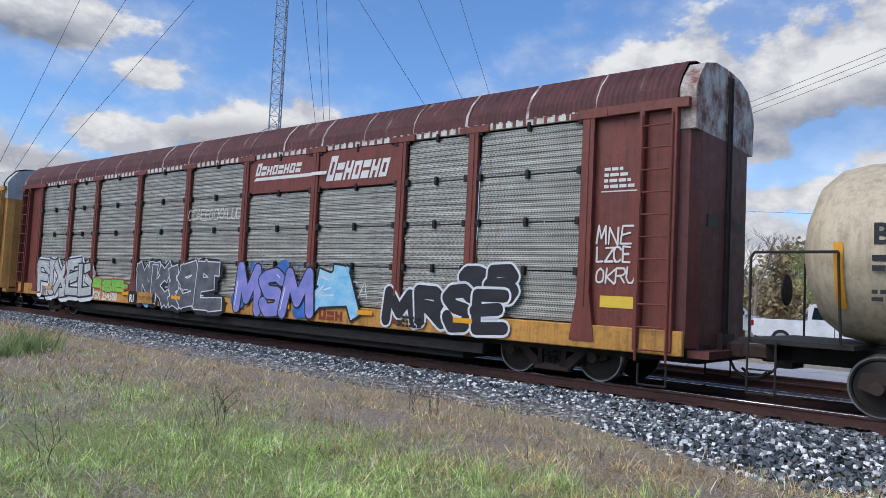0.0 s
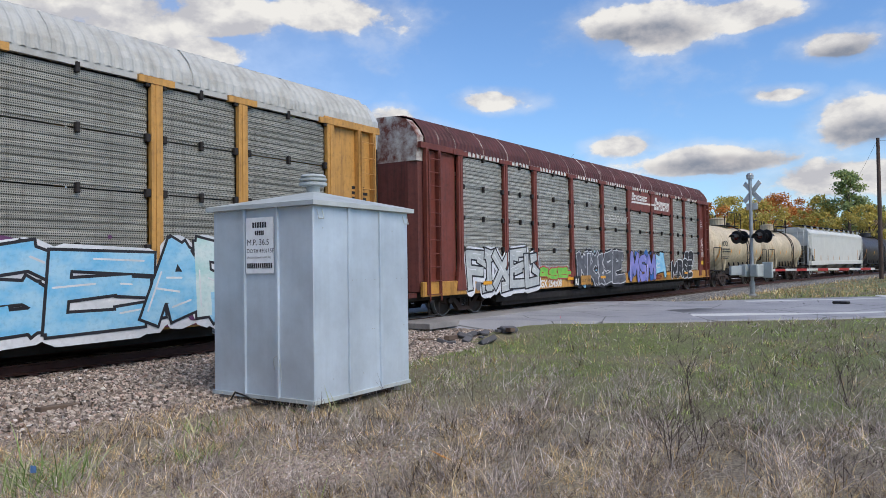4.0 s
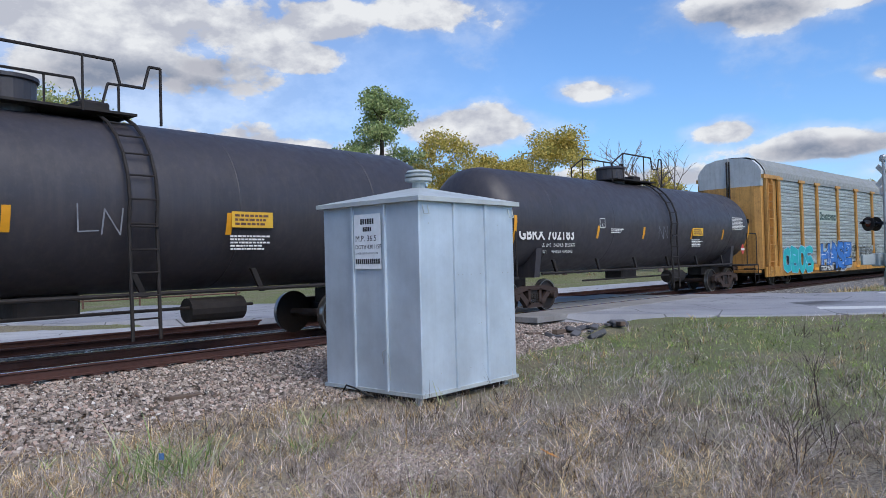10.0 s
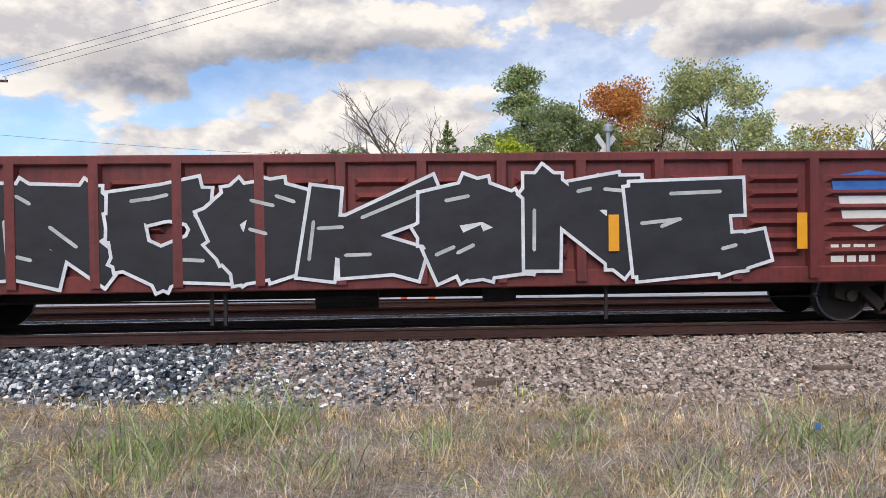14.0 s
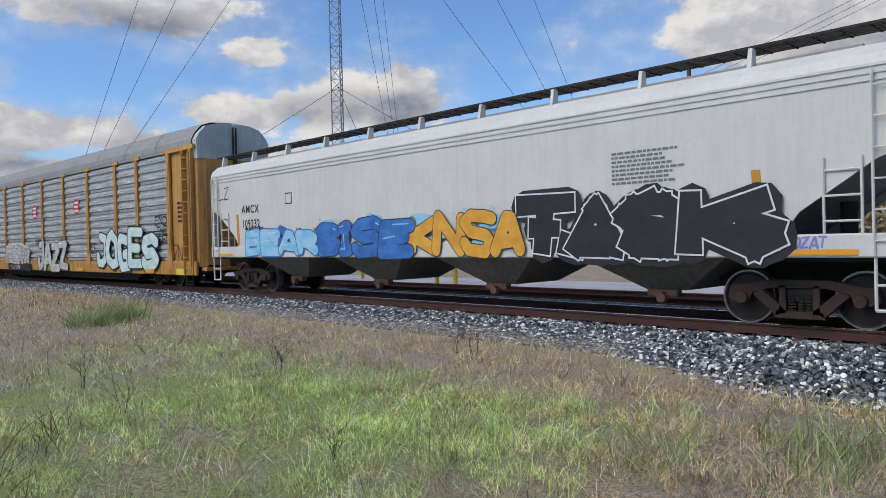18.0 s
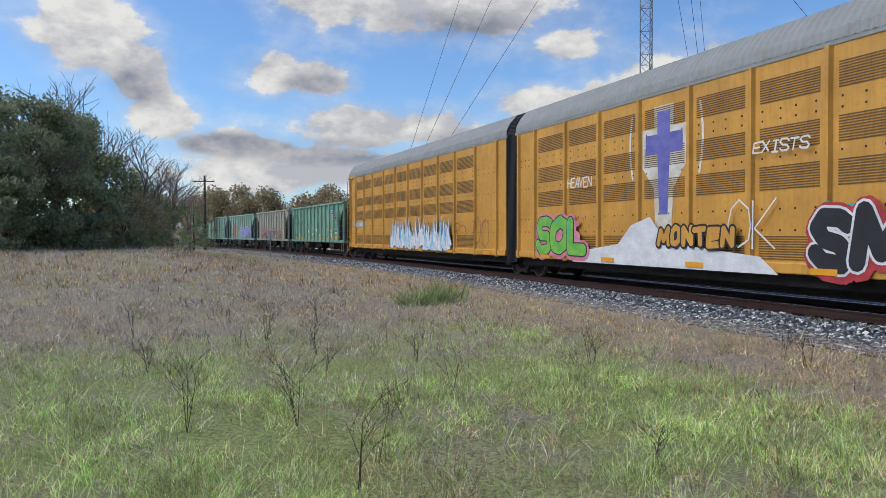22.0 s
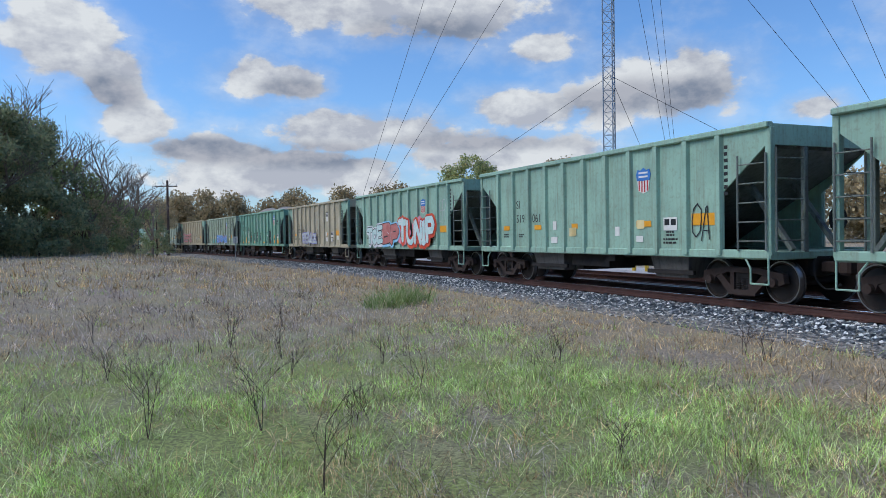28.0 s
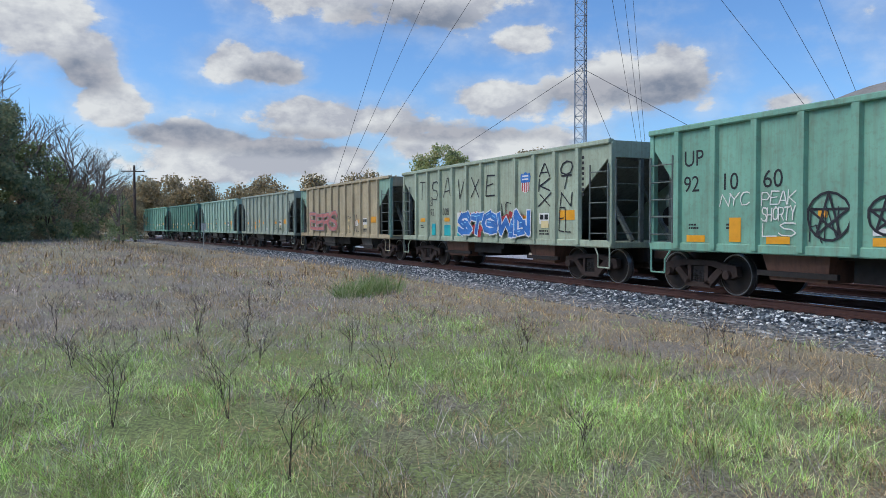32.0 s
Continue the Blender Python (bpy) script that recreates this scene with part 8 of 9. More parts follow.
DARK_STALK = leafy("dark_stalks", [(0.0, rgb("3f342d")), (0.5, rgb("5a4b40")), (1.0, rgb("2f2823"))], trans=0.05)
COARSE = leafy("coarse_green_blades", [(0.0, rgb("6f8448")), (0.5, rgb("94a666")), (0.85, rgb("b9bf92")), (1.0, rgb("d6cba2"))])


def patchy(x, y, f, seed):
    """Slow random variation between 0 and 1."""
    r = random.Random(seed)
    s = np.zeros_like(x)
    for i in range(5):
        a, q = r.uniform(0, 6.28), f * (1.6 ** i)
        s += np.sin(q * (x * math.cos(a) + y * math.sin(a)) + r.uniform(0, 6.28)) / (1.25 ** i)
    return 0.5 + 0.17 * s


def toe_off(x):
    """Distance of the ballast's foot from the track's middle."""
    return 2.75 + 1.9 * smooth(-7.5, -2.5, x) - 1.2 * smooth(17, 24, x)


def on_grass(x, y):
    d = track_off(x, y)
    rx = 23.2 + (8.75 - y) * 0.615
    return (d < -toe_off(x) + 0.25 * np.sin(x * 1.3)) & (np.abs(x - rx) > 5.6) & ~((np.abs(x - 8.18) < 1.0) & (np.abs(y - 7.51) < 0.9))


def scatter(weight, r0, r1, a0, a1, near=1.6):
    """Points round the camera, thinning out with distance, kept by a weight."""
    def where(rng, n):
        k = 14
        m_ = n * 4 // k
        r = (r0 ** (2 - near) + rng.random(m_) * (r1 ** (2 - near) - r0 ** (2 - near))) ** (1 / (2 - near))
        a = np.radians(rng.uniform(a0, a1, m_))
        cx, cy = -np.sin(a) * r, np.cos(a) * r
        keep = rng.random(m_) < weight(cx, cy) * np.clip(2.4 * patchy(cx, cy, 4.5, 77) - 0.4, 0.15, 1.25)
        cx, cy, r = cx[keep], cy[keep], r[keep]
        sp_ = np.repeat(0.035 + 0.006 * r * rng.uniform(0.5, 1.6, len(r)), k)
        x, y = np.repeat(cx, k) + rng.normal(0, 1, len(cx) * k) * sp_, np.repeat(cy, k) + rng.normal(0, 1, len(cx) * k) * sp_
        ok = on_grass(x, y)
        return np.stack([x, y], 1)[ok][:n]
    return where


def w_green(x, y):
    left = smooth(-2.5, -4.5, x) * smooth(7.2, 5.4, y + 0.0 * x) * smooth(-15, -9.5, x)
    return np.clip(1.3 * left * smooth(0.24, 0.5, patchy(x, y, 0.9, 3)) * (0.5 + 0.7 * patchy(x, y, 2.6, 33)) + 0.04 * (x < 4), 0, 1)


def w_olive(x, y):
    return np.clip(smooth(7.0, 10.0, x) * smooth(0.0, 2.0, y) * (0.4 + 1.0 * patchy(x, y, 0.6, 5)), 0, 1)


def w_brown(x, y):
    return np.clip(smooth(3.0, 5.5, x) * (0.85 - 0.68 * smooth(2.0, 4.5, y) * smooth(8, 11, x)) * (0.4 + 0.9 * patchy(x, y, 0.9, 15)), 0, 1)


def w_dry(x, y):
    d = track_off(x, y)
    band = smooth(-8.5, -6.0, d)
    front = smooth(-4.0, -1.0, x)
    return np.clip(np.maximum(np.maximum(band, 0.4 * front), 0.3 + 0.5 * patchy(x, y, 0.5, 8)) * (0.55 + 0.5 * patchy(x, y, 1.1, 9)) * (1 - 0.8 * smooth(5, 9, x)) * (1 - 0.6 * smooth(-3.0, -4.5, x) * smooth(5.8, 4.6, y) * smooth(-13, -10, x)), 0, 1)


def w_mauve(x, y):
    left = smooth(-8.5, -12.0, x) * smooth(7.5, 4.5, y)
    front = smooth(-3.0, 0.0, x) * smooth(9.0, 6.5, y) * smooth(13, 9, x)
    return np.clip((np.maximum(left, 0.8 * front) + 0.14) * (0.4 + 0.8 * patchy(x, y, 0.9, 12)), 0, 1)


def w_bare(x, y):
    """A trodden gravel patch with little grass, beside the signal house."""
    return 1 - 0.93 * np.exp(-(((x - 4.9) / 1.1) ** 2 + ((y - 4.6) / 0.6) ** 2) ** 2)


for nm_, cnt, wt, hh, ww, mt, sd, ln_, lab in (
        ("dry_grass", 150000, w_dry, (0.05, 0.26), (0.004, 0.0075), DRY, 1, 1.5, "tan dry winter grass"),
        ("green_grass", 160000, w_green, (0.05, 0.22), (0.004, 0.0075), GREEN, 2, 1.15, "fresh green grass in patches"),
        ("lawn_grass", 120000, w_olive, (0.04, 0.17), (0.004, 0.008), OLIVE, 6, 1.3, "short olive-green grass by the road"),
        ("brown_weeds", 100000, w_brown, (0.05, 0.26), (0.004, 0.0075), BROWN, 7, 1.5, "dark brown dead weeds and thatch"),
        ("dead_weeds", 120000, w_mauve, (0.06, 0.32), (0.004, 0.0075), MAUVE, 3, 1.5, "grey-brown dead weeds")):
    me = blades(nm_, cnt, scatter(lambda x, y: wt(x, y) * w_bare(x, y), 3.6, 42, -100, 125), hh, ww, mt, sd, ln_, 0.4, 0.75)
    tagged(new(nm_, me), lab, "grass", kind="stuff")


me = blades("grass_clumps", 60000, scatter(lambda x, y: w_green(x, y) * smooth(0.42, 0.62, patchy(x, y, 2.1, 61)), 3.6, 30, -100, 125), (0.16, 0.34), (0.004, 0.008), GREEN, 24, 0.9, 0.5, 0.6)
tagged(new("grass_clumps", me), "taller lush clumps of fresh green grass", "grass", kind="stuff")


def w_straw(x, y):
    return np.clip(0.1 + 1.5 * (patchy(x, y, 1.7, 41) - 0.5), 0.01, 1) * (1 - 0.7 * smooth(5, 9, x))


me = blades("straw_stalks", 9000, scatter(lambda x, y: w_straw(x, y) * w_bare(x, y), 3.6, 26, -100, 125, 1.3), (0.2, 0.45), (0.003, 0.006), STRAW, 21, 1.2, 0.6, 0.5)
tagged(new("straw_stalks", me), "long pale straw stalks standing in the grass", "grass", kind="stuff")
me = blades("dark_stalks", 5000, scatter(lambda x, y: np.clip(0.1 + 1.6 * (patchy(x, y, 1.3, 52) - 0.5), 0.01, 1) * w_bare(x, y), 3.6, 30, -100, 125, 1.3), (0.2, 0.5), (0.003, 0.006), DARK_STALK, 22, 0.9, 0.3, 0.5)
tagged(new("dark_stalks", me), "dark dead stalks standing in the grass", "grass", kind="stuff")


# far verge beyond the crossing and by the trees
me = blades("far_grass", 26000, scatter(lambda x, y: 0.9 * (np.hypot(x, y) > 24), 22, 95, -100, 115, 1.2), (0.12, 0.4), (0.008, 0.014), DRY, 5, 0.6)
tagged(new("far_grass", me), "pale dry grass further along the line", "grass", kind="stuff")


def stones(name, count, s0, s1, o0, o1, size, material, seed, zf):
    """Loose crushed stones along the track."""
    rng = np.random.default_rng(seed)
    s = rng.uniform(s0, s1, count)
    o = o0(s) + (o1(s) - o0(s)) * rng.random(count)
    a = s / RC
    x, y = (RC + o) * np.sin(a), YC - RC + (RC + o) * np.cos(a)
    z = zf(o, s)
    q = rng.uniform(size[0], size[1], count)
    cube = np.array([(i, j, k) for i in (-1, 1) for j in (-1, 1) for k in (-1, 1)], float) * 0.5
    v = cube[None] * rng.uniform(0.55, 1.1, (count, 8, 3))
    ang = rng.uniform(0, 6.28, (count, 2))
    c, sn = np.cos(ang), np.sin(ang)
    v = v * q[:, None, None] * rng.uniform(0.7, 1.3, (count, 1, 3))
    vx, vy, vz = v[..., 0].copy(), v[..., 1].copy(), v[..., 2].copy()
    v[..., 0], v[..., 1] = c[:, :1] * vx - sn[:, :1] * vy, sn[:, :1] * vx + c[:, :1] * vy
    vy = v[..., 1].copy()
    v[..., 1], v[..., 2] = c[:, 1:] * vy - sn[:, 1:] * vz, sn[:, 1:] * vy + c[:, 1:] * vz
    v += np.stack([x, y, z], -1)[:, None]
    f = np.array([(0, 1, 3, 2), (4, 6, 7, 5), (0, 4, 5, 1), (2, 3, 7, 6), (1, 5, 7, 3)])
    f = (np.arange(count)[:, None, None] * 8 + f).reshape(-1, 4)
    return arrays(name, v.reshape(-1, 3), f, material)


GREY_STONE = leafy("grey_ballast_stones", [(0.0, rgb("42484c")), (0.5, rgb("666b6f")), (0.74, rgb("8b8f90")), (0.84, rgb("cfd0cc")), (1.0, rgb("f0efea"))], 0.85, 0.0)
TAN_STONE = leafy("tan_ballast_stones", [(0.0, rgb("6e645c")), (0.35, rgb("938579")), (0.7, rgb("b5a99b")), (0.88, rgb("a88f80")), (1.0, rgb("dad3c8"))], 0.85, 0.0)


def shoulder(o, s):
    """Height of the ballast at an offset from the track's middle."""
    t = -toe_off(s)
    return np.interp(0, [0, 1], [0, 1]) + np.where(o > -1.6, 0.125, 0.125 + (o + 1.6) / (-1.6 - t) * 0.17)


me = stones("grey_ballast", 42000, -62, 0, lambda s: -toe_off(s) - 0.25, lambda s: -0.95 + 0 * s, (0.03, 0.075), GREY_STONE, 1, shoulder)
tagged(new("grey_ballast", me), "dark grey crushed stone ballast with pale chips", "ballast", kind="stuff")
me = stones("tan_ballast", 44000, -2.6, 19, lambda s: -toe_off(s) - 0.35, lambda s: -0.95 + 0 * s, (0.025, 0.06), TAN_STONE, 2, shoulder)
tagged(new("tan_ballast", me), "pale tan and pink crushed stone ballast", "ballast", kind="stuff")
me = stones("track_ballast", 26000, -30, 45, lambda s: -0.7 + 0 * s, lambda s: 3.0 + 0 * s, (0.03, 0.07), GREY_STONE, 3, lambda o, s: 0.1 - 0.03 * (o > 1.5) + 0 * s)
tagged(new("track_ballast", me), "grey crushed stone between the rails", "ballast", kind="stuff")

# single weeds and tufts
rw = random.Random(12)


def twig(sh, p, d, length, r, depth):
    q = p + d * length
    sh.cyl(p, q, r, r * 0.6, 5)
    if depth == 0:
        return
    for i in range(rw.choice((2, 3))):
        a = rw.uniform(0, math.tau)
        side = Vector((math.cos(a), math.sin(a), 0.0))
        twig(sh, p.lerp(q, rw.uniform(0.45, 1.0)), (d + side * rw.uniform(0.35, 0.8)).normalized(), length * rw.uniform(0.5, 0.75), r * 0.62, depth - 1)


def dead_weed(x, y, h, n=3):
    c = thing("dead_weed", "bare dark brown weed with thin branching stems", "weed", "bare weeds in the grass", pose(x, y, float(lie(x, y)) - 0.02))
    for i in range(n):
        sh = Shape()
        a = rw.uniform(0, math.tau)
        twig(sh, Vector((0.05 * i, 0, 0)), Vector((0.22 * math.cos(a), 0.22 * math.sin(a), 1)).normalized(), h * rw.uniform(0.4, 0.6), 0.0045, 3)
        part("stem", sh, WEED, c)


def grass_tuft(x, y, h, n, mat, label):
    c = tagged(new("grass_tuft", blades("grass_tuft", n, lambda rng, k: np.stack([rng.normal(x, h * 0.42, k), rng.normal(y, h * 0.42, k)], 1), (h * 0.45, h * 1.05), (0.007, 0.015), mat, int(abs(x * 31 + y * 17)), 0.8, 1.0)), label, "grass tuft", "grass tufts")
    return c


WEED = paint("weed_stem", "4a3c36", "2a211e", 0.3, 0.9, False)
for x, y, h, n in ((-7.4, -0.1, 0.9, 3), (-7.2, 0.9, 1.0, 3), (-5.2, 1.05, 0.95, 2), (-9.1, 5.2, 0.6, 4), (-8.4, 7.9, 0.7, 3), (-7.8, 7.7, 0.7, 3), (-13.2, 1.2, 0.9, 4), (-8.1, 2.8, 0.7, 2), (-11.5, 1.8, 0.8, 3), (-9.6, 1.6, 0.7, 2),
                   (6.3, 1.8, 0.75, 4), (8.9, 2.3, 0.9, 4), (6.9, 1.7, 0.6, 3), (-14.5, -1.0, 0.8, 3), (-15.0, 2.4, 0.8, 3), (-10.8, -0.6, 0.6, 3), (0.0, 8.2, 0.35, 2), (4.6, 9.4, 0.45, 2), (10.6, 0.8, 0.7, 4), (-5.0, 3.4, 0.5, 2), (-10.2, 3.0, 0.55, 3)):
    dead_weed(x, y, h, n)
for x, y, h, n in ((-1.55, 6.95, 0.75, 260), (-2.3, 6.3, 0.6, 160), (-2.1, 5.7, 0.55, 90), (3.2, 6.0, 0.5, 110), (3.5, 6.3, 0.55, 90), (1.2, 6.2, 0.45, 80), (0.2, 6.4, 0.45, 80), (-0.8, 5.6, 0.5, 80), (2.0, 5.2, 0.45, 70), (-18.8, 6.3, 0.8, 420), (-18.0, 5.4, 0.6, 260), (4.6, 5.8, 0.35, 60), (0.8, 5.0, 0.4, 60), (-3.2, 5.2, 0.5, 70), (5.5, 6.6, 0.4, 50), (7.3, 6.5, 0.5, 16), (2.6, 4.6, 0.4, 50), (1.6, 7.2, 0.35, 40)):
    grass_tuft(x, y, h, n, COARSE, "tuft of coarse blue-green grass")


# ---- trees ----
BARK = paint("tree_bark", "5b4d43", "2e2721", 0.5, 0.95)
PALE_BARK = paint("pale_bark", "8a7d72", "4a4039", 0.4, 0.95)
PINE_L = leafy("pine_needles", [(0.0, rgb("7c8c5e")), (0.5, rgb("9cab70")), (0.85, rgb("c0c688")), (1.0, rgb("6c7c58"))], trans=0.38)
OAK_L = leafy("dark_green_leaves", [(0.0, rgb("75825a")), (0.5, rgb("909c6a")), (0.85, rgb("acb27e")), (1.0, rgb("66724f"))], trans=0.38)
ASH_L = leafy("olive_leaves", [(0.0, rgb("8d9868")), (0.5, rgb("adb57c")), (0.85, rgb("cccb94")), (1.0, rgb("d2b880"))], trans=0.38)
ORANGE_L = leafy("orange_leaves", [(0.0, rgb("b8703e")), (0.5, rgb("d08e4c")), (0.85, rgb("dfa862")), (1.0, rgb("9a7144"))], trans=0.38)
GOLD_L = leafy("golden_leaves", [(0.0, rgb("a89f56")), (0.5, rgb("c4b25c")), (0.85, rgb("dcc574")), (1.0, rgb("8a9252"))], trans=0.38)
LIME_L = leafy("lime_leaves", [(0.0, rgb("8aa030")), (0.6, rgb("b9c440")), (1.0, rgb("d6d860"))], trans=0.38)
BRUSH_L = leafy("brown_leaves", [(0.0, rgb("968a70")), (0.5, rgb("b0a07c")), (0.85, rgb("c4b28c")), (1.0, rgb("7f7a5e"))], trans=0.38)
EVER_L = leafy("evergreen_leaves", [(0.0, rgb("78866a")), (0.5, rgb("929a76")), (0.85, rgb("a9ab82")), (1.0, rgb("a09878"))], trans=0.4)


def foliage(name, clumps, per, size, material, seed):
    """Leaves gathered in clumps, each a ragged ball that is denser outside."""
    rng = np.random.default_rng(seed)
    pts, szs = [], []
    for c, r in clumps:
        n = int(2.1 * per * r[0] * r[2])
        d = rng.normal(size=(n, 3))
        d /= np.linalg.norm(d, axis=1)[:, None]
        rad = rng.random(n) ** 0.45 * rng.choice([0.8, 1.0, 1.15], n)
        pts.append(np.array(c) + d * rad[:, None] * np.array(r))
    p = np.concatenate(pts)
    n = len(p)
    u = rng.normal(size=(n, 3))
    u /= np.linalg.norm(u, axis=1)[:, None]
    w = np.cross(u, rng.normal(size=(n, 3)))
    w /= np.linalg.norm(w, axis=1)[:, None]
    s = rng.uniform(size[0], size[1], n)[:, None] * 0.66
    v = np.stack([p - u * s, p + w * s * 0.55, p + u * s, p - w * s * 0.55], 1)
    return arrays(name, v.reshape(-1, 3), np.arange(4 * n).reshape(n, 4), material)


def branches(sh, p, d, length, r, depth, rnd, spread=0.7, up=0.15, tips=None):
    q = p + d * length
    sh.cyl(p, q, r, r * 0.62, 6 if depth > 1 else 4)
    if tips is not None and depth <= 1:
        tips.append(q)
    if depth == 0:
        return
    for i in range(3 if depth > 1 else rnd.choice((2, 3))):
        a = rnd.uniform(0, math.tau)
        side = Vector((math.cos(a), math.sin(a), up))
        branches(sh, p.lerp(q, rnd.uniform(0.5, 1.0)), (d * 0.8 + side * spread * rnd.uniform(0.6, 1.2)).normalized(), length * rnd.uniform(0.55, 0.8), r * 0.6, depth - 1, rnd, spread, up, tips)


def tree(label, x, y, h, kind, leaves, seed, width=0.35, per=150, size=(0.12, 0.26), bark=BARK, z=0.1):
    rnd = random.Random(seed)
    c = thing("tree", label, "tree", "trees", pose(x, y, z))
    clumps = []
    if kind == "pine":
        part("trunk", Shape().lathe([(h * 0.02, -0.3), (h * 0.016, h * 0.5), (h * 0.006, h * 0.95)], 8), bark, c)
        for i in range(15):
            zc = h * (0.42 + 0.56 * (i / 14) ** 0.8)
            rr = h * width * (1.1 - 0.75 * max(0, (zc / h - 0.6) / 0.4)) * rnd.uniform(0.45, 1.0)
            a = i * 2.4 + rnd.uniform(-0.4, 0.4)
            e = Vector((rr * math.cos(a), rr * math.sin(a), zc + 0.06 * h * rnd.random()))
            part("limb", Shape().cyl((0, 0, zc - 0.05 * h), e, h * 0.005, h * 0.002, 5), bark, c)
            clumps.append(((e.x * 0.85, e.y * 0.85, e.z), (h * 0.085, h * 0.085, h * 0.05)))
            clumps.append(((e.x * 0.45, e.y * 0.45, e.z + 0.02 * h), (h * 0.07, h * 0.07, h * 0.045)))
        clumps.append(((0, 0, h * 0.95), (h * 0.09, h * 0.09, h * 0.06)))
    elif kind == "cedar":
        part("trunk", Shape().lathe([(h * 0.02, -0.3), (h * 0.004, h * 0.98)], 8), bark, c)
        for i in range(16):
            t = i / 15
            rr = h * width * (1 - t) ** 0.8
            for j in range(4):
                a = i * 1.3 + j * 1.57
                clumps.append(((rr * 0.7 * math.cos(a), rr * 0.7 * math.sin(a), h * (0.08 + 0.9 * t)), (0.12 * h * (1.05 - t), 0.12 * h * (1.05 - t), h * 0.035)))
    elif kind == "bare":
        sh = Shape()
        branches(sh, Vector((0, 0, -0.2)), Vector((0.03, 0.02, 1)), h * 0.42, h * 0.018, 5, rnd, 0.75, 0.3)
        part("trunk", sh, bark, c)
    else:
        sh, tips = Shape(), []
        branches(sh, Vector((0, 0, -0.2)), Vector((0, 0, 1)), h * 0.4, h * 0.02, 3, rnd, 0.65, 0.25, tips)
        part("trunk", sh, bark, c)
        low = 0.04 if kind == "bush" else 0.2
        for i in range(60 if kind == "bush" else 46):
            a, t = rnd.uniform(0, math.tau), rnd.random()
            zc = h * (low + (0.94 - low) * t)
            prof = math.sin(math.pi * min(1, (0.3 if kind == "bush" else 0.16) + (0.66 if kind == "bush" else 0.8) * t)) ** 0.7
            rr = h * width * prof * math.sqrt(rnd.random())
            q = h * rnd.uniform(0.06, 0.12)
            clumps.append(((rr * math.cos(a), rr * math.sin(a), zc), (q, q, q * 0.8)))
    if clumps and leaves:
        tagged(part("crown", foliage("crown", clumps, per, size, leaves, seed), leaves, c), kind="stuff")
    return c


tree("tall pine with an open crown of dark needles", 9.5, 61.4, 14.8, "pine", PINE_L, 1, 0.25, 220)
tree("broad dense dark green tree", 12.5, 57.1, 12.0, "broad", OAK_L, 2, 0.5, 260)
tree("broad dense dark green tree", 9.0, 58.5, 10.6, "broad", OAK_L, 22, 0.5, 260)
tree("autumn tree with orange leaves", 18.1, 63.5, 15.6, "broad", ORANGE_L, 3, 0.24, 130)
tree("tall olive-green tree with gaps in its crown", 22.8, 56.5, 15.2, "broad", ASH_L, 4, 0.36, 130)
tree("olive-green tree with gaps in its crown", 25.5, 53.0, 10.5, "broad", ASH_L, 34, 0.5, 150)
tree("leafless grey tree beyond the road", -0.4, 55.1, 13.2, "bare", None, 5, bark=PALE_BARK)
tree("small dark cedar tree beyond the road", 2.6, 50.0, 9.4, "cedar", OAK_L, 6, 0.3, 300)
tree("low grey-green tree beyond the road", -4.8, 59.9, 9.2, "broad", OAK_L, 7, 0.4, 150)
tree("low grey-green tree beyond the road", -10.1, 59.2, 9.0, "broad", BRUSH_L, 8, 0.4, 130)
tree("bushy lime-green sapling beyond the road", 6.2, 49.0, 8.2, "broad", LIME_L, 9, 0.3, 170)
tree("tall pine with an open crown of dark needles", 42.1, 42.9, 15.0, "pine", PINE_L, 10, 0.26, 240)
tree("golden-green autumn tree beyond the road", 47.5, 40.5, 12.8, "broad", GOLD_L, 11, 0.42, 170)
tree("golden-green autumn tree beyond the road", 53.0, 39.5, 12.0, "broad", GOLD_L, 12, 0.4, 170)
tree("golden-green autumn tree beyond the road", 35.5, 48.4, 11.3, "broad", GOLD_L, 13, 0.42, 170)
tree("leafless pale tree beyond the road", 34.1, 51.9, 11.0, "bare", None, 14, bark=PALE_BARK)
tree("leafless pale tree beyond the road", 38.5, 44.5, 9.5, "bare", None, 15, bark=PALE_BARK)
tree("golden autumn tree beyond the road", 59.6, 36.9, 13.6, "broad", GOLD_L, 16, 0.42, 160)
tree("leafless round tree with fine twigs", 68.2, 31.4, 13.5, "bare", None, 17, bark=PALE_BARK)
tree("autumn tree with rusty leaves", 80.9, 26.3, 11.4, "broad", ORANGE_L, 18, 0.4, 120, (0.16, 0.34))
tree("leafless tree beyond the road", -6.3, 69.9, 10.5, "bare", None, 19, bark=PALE_BARK)
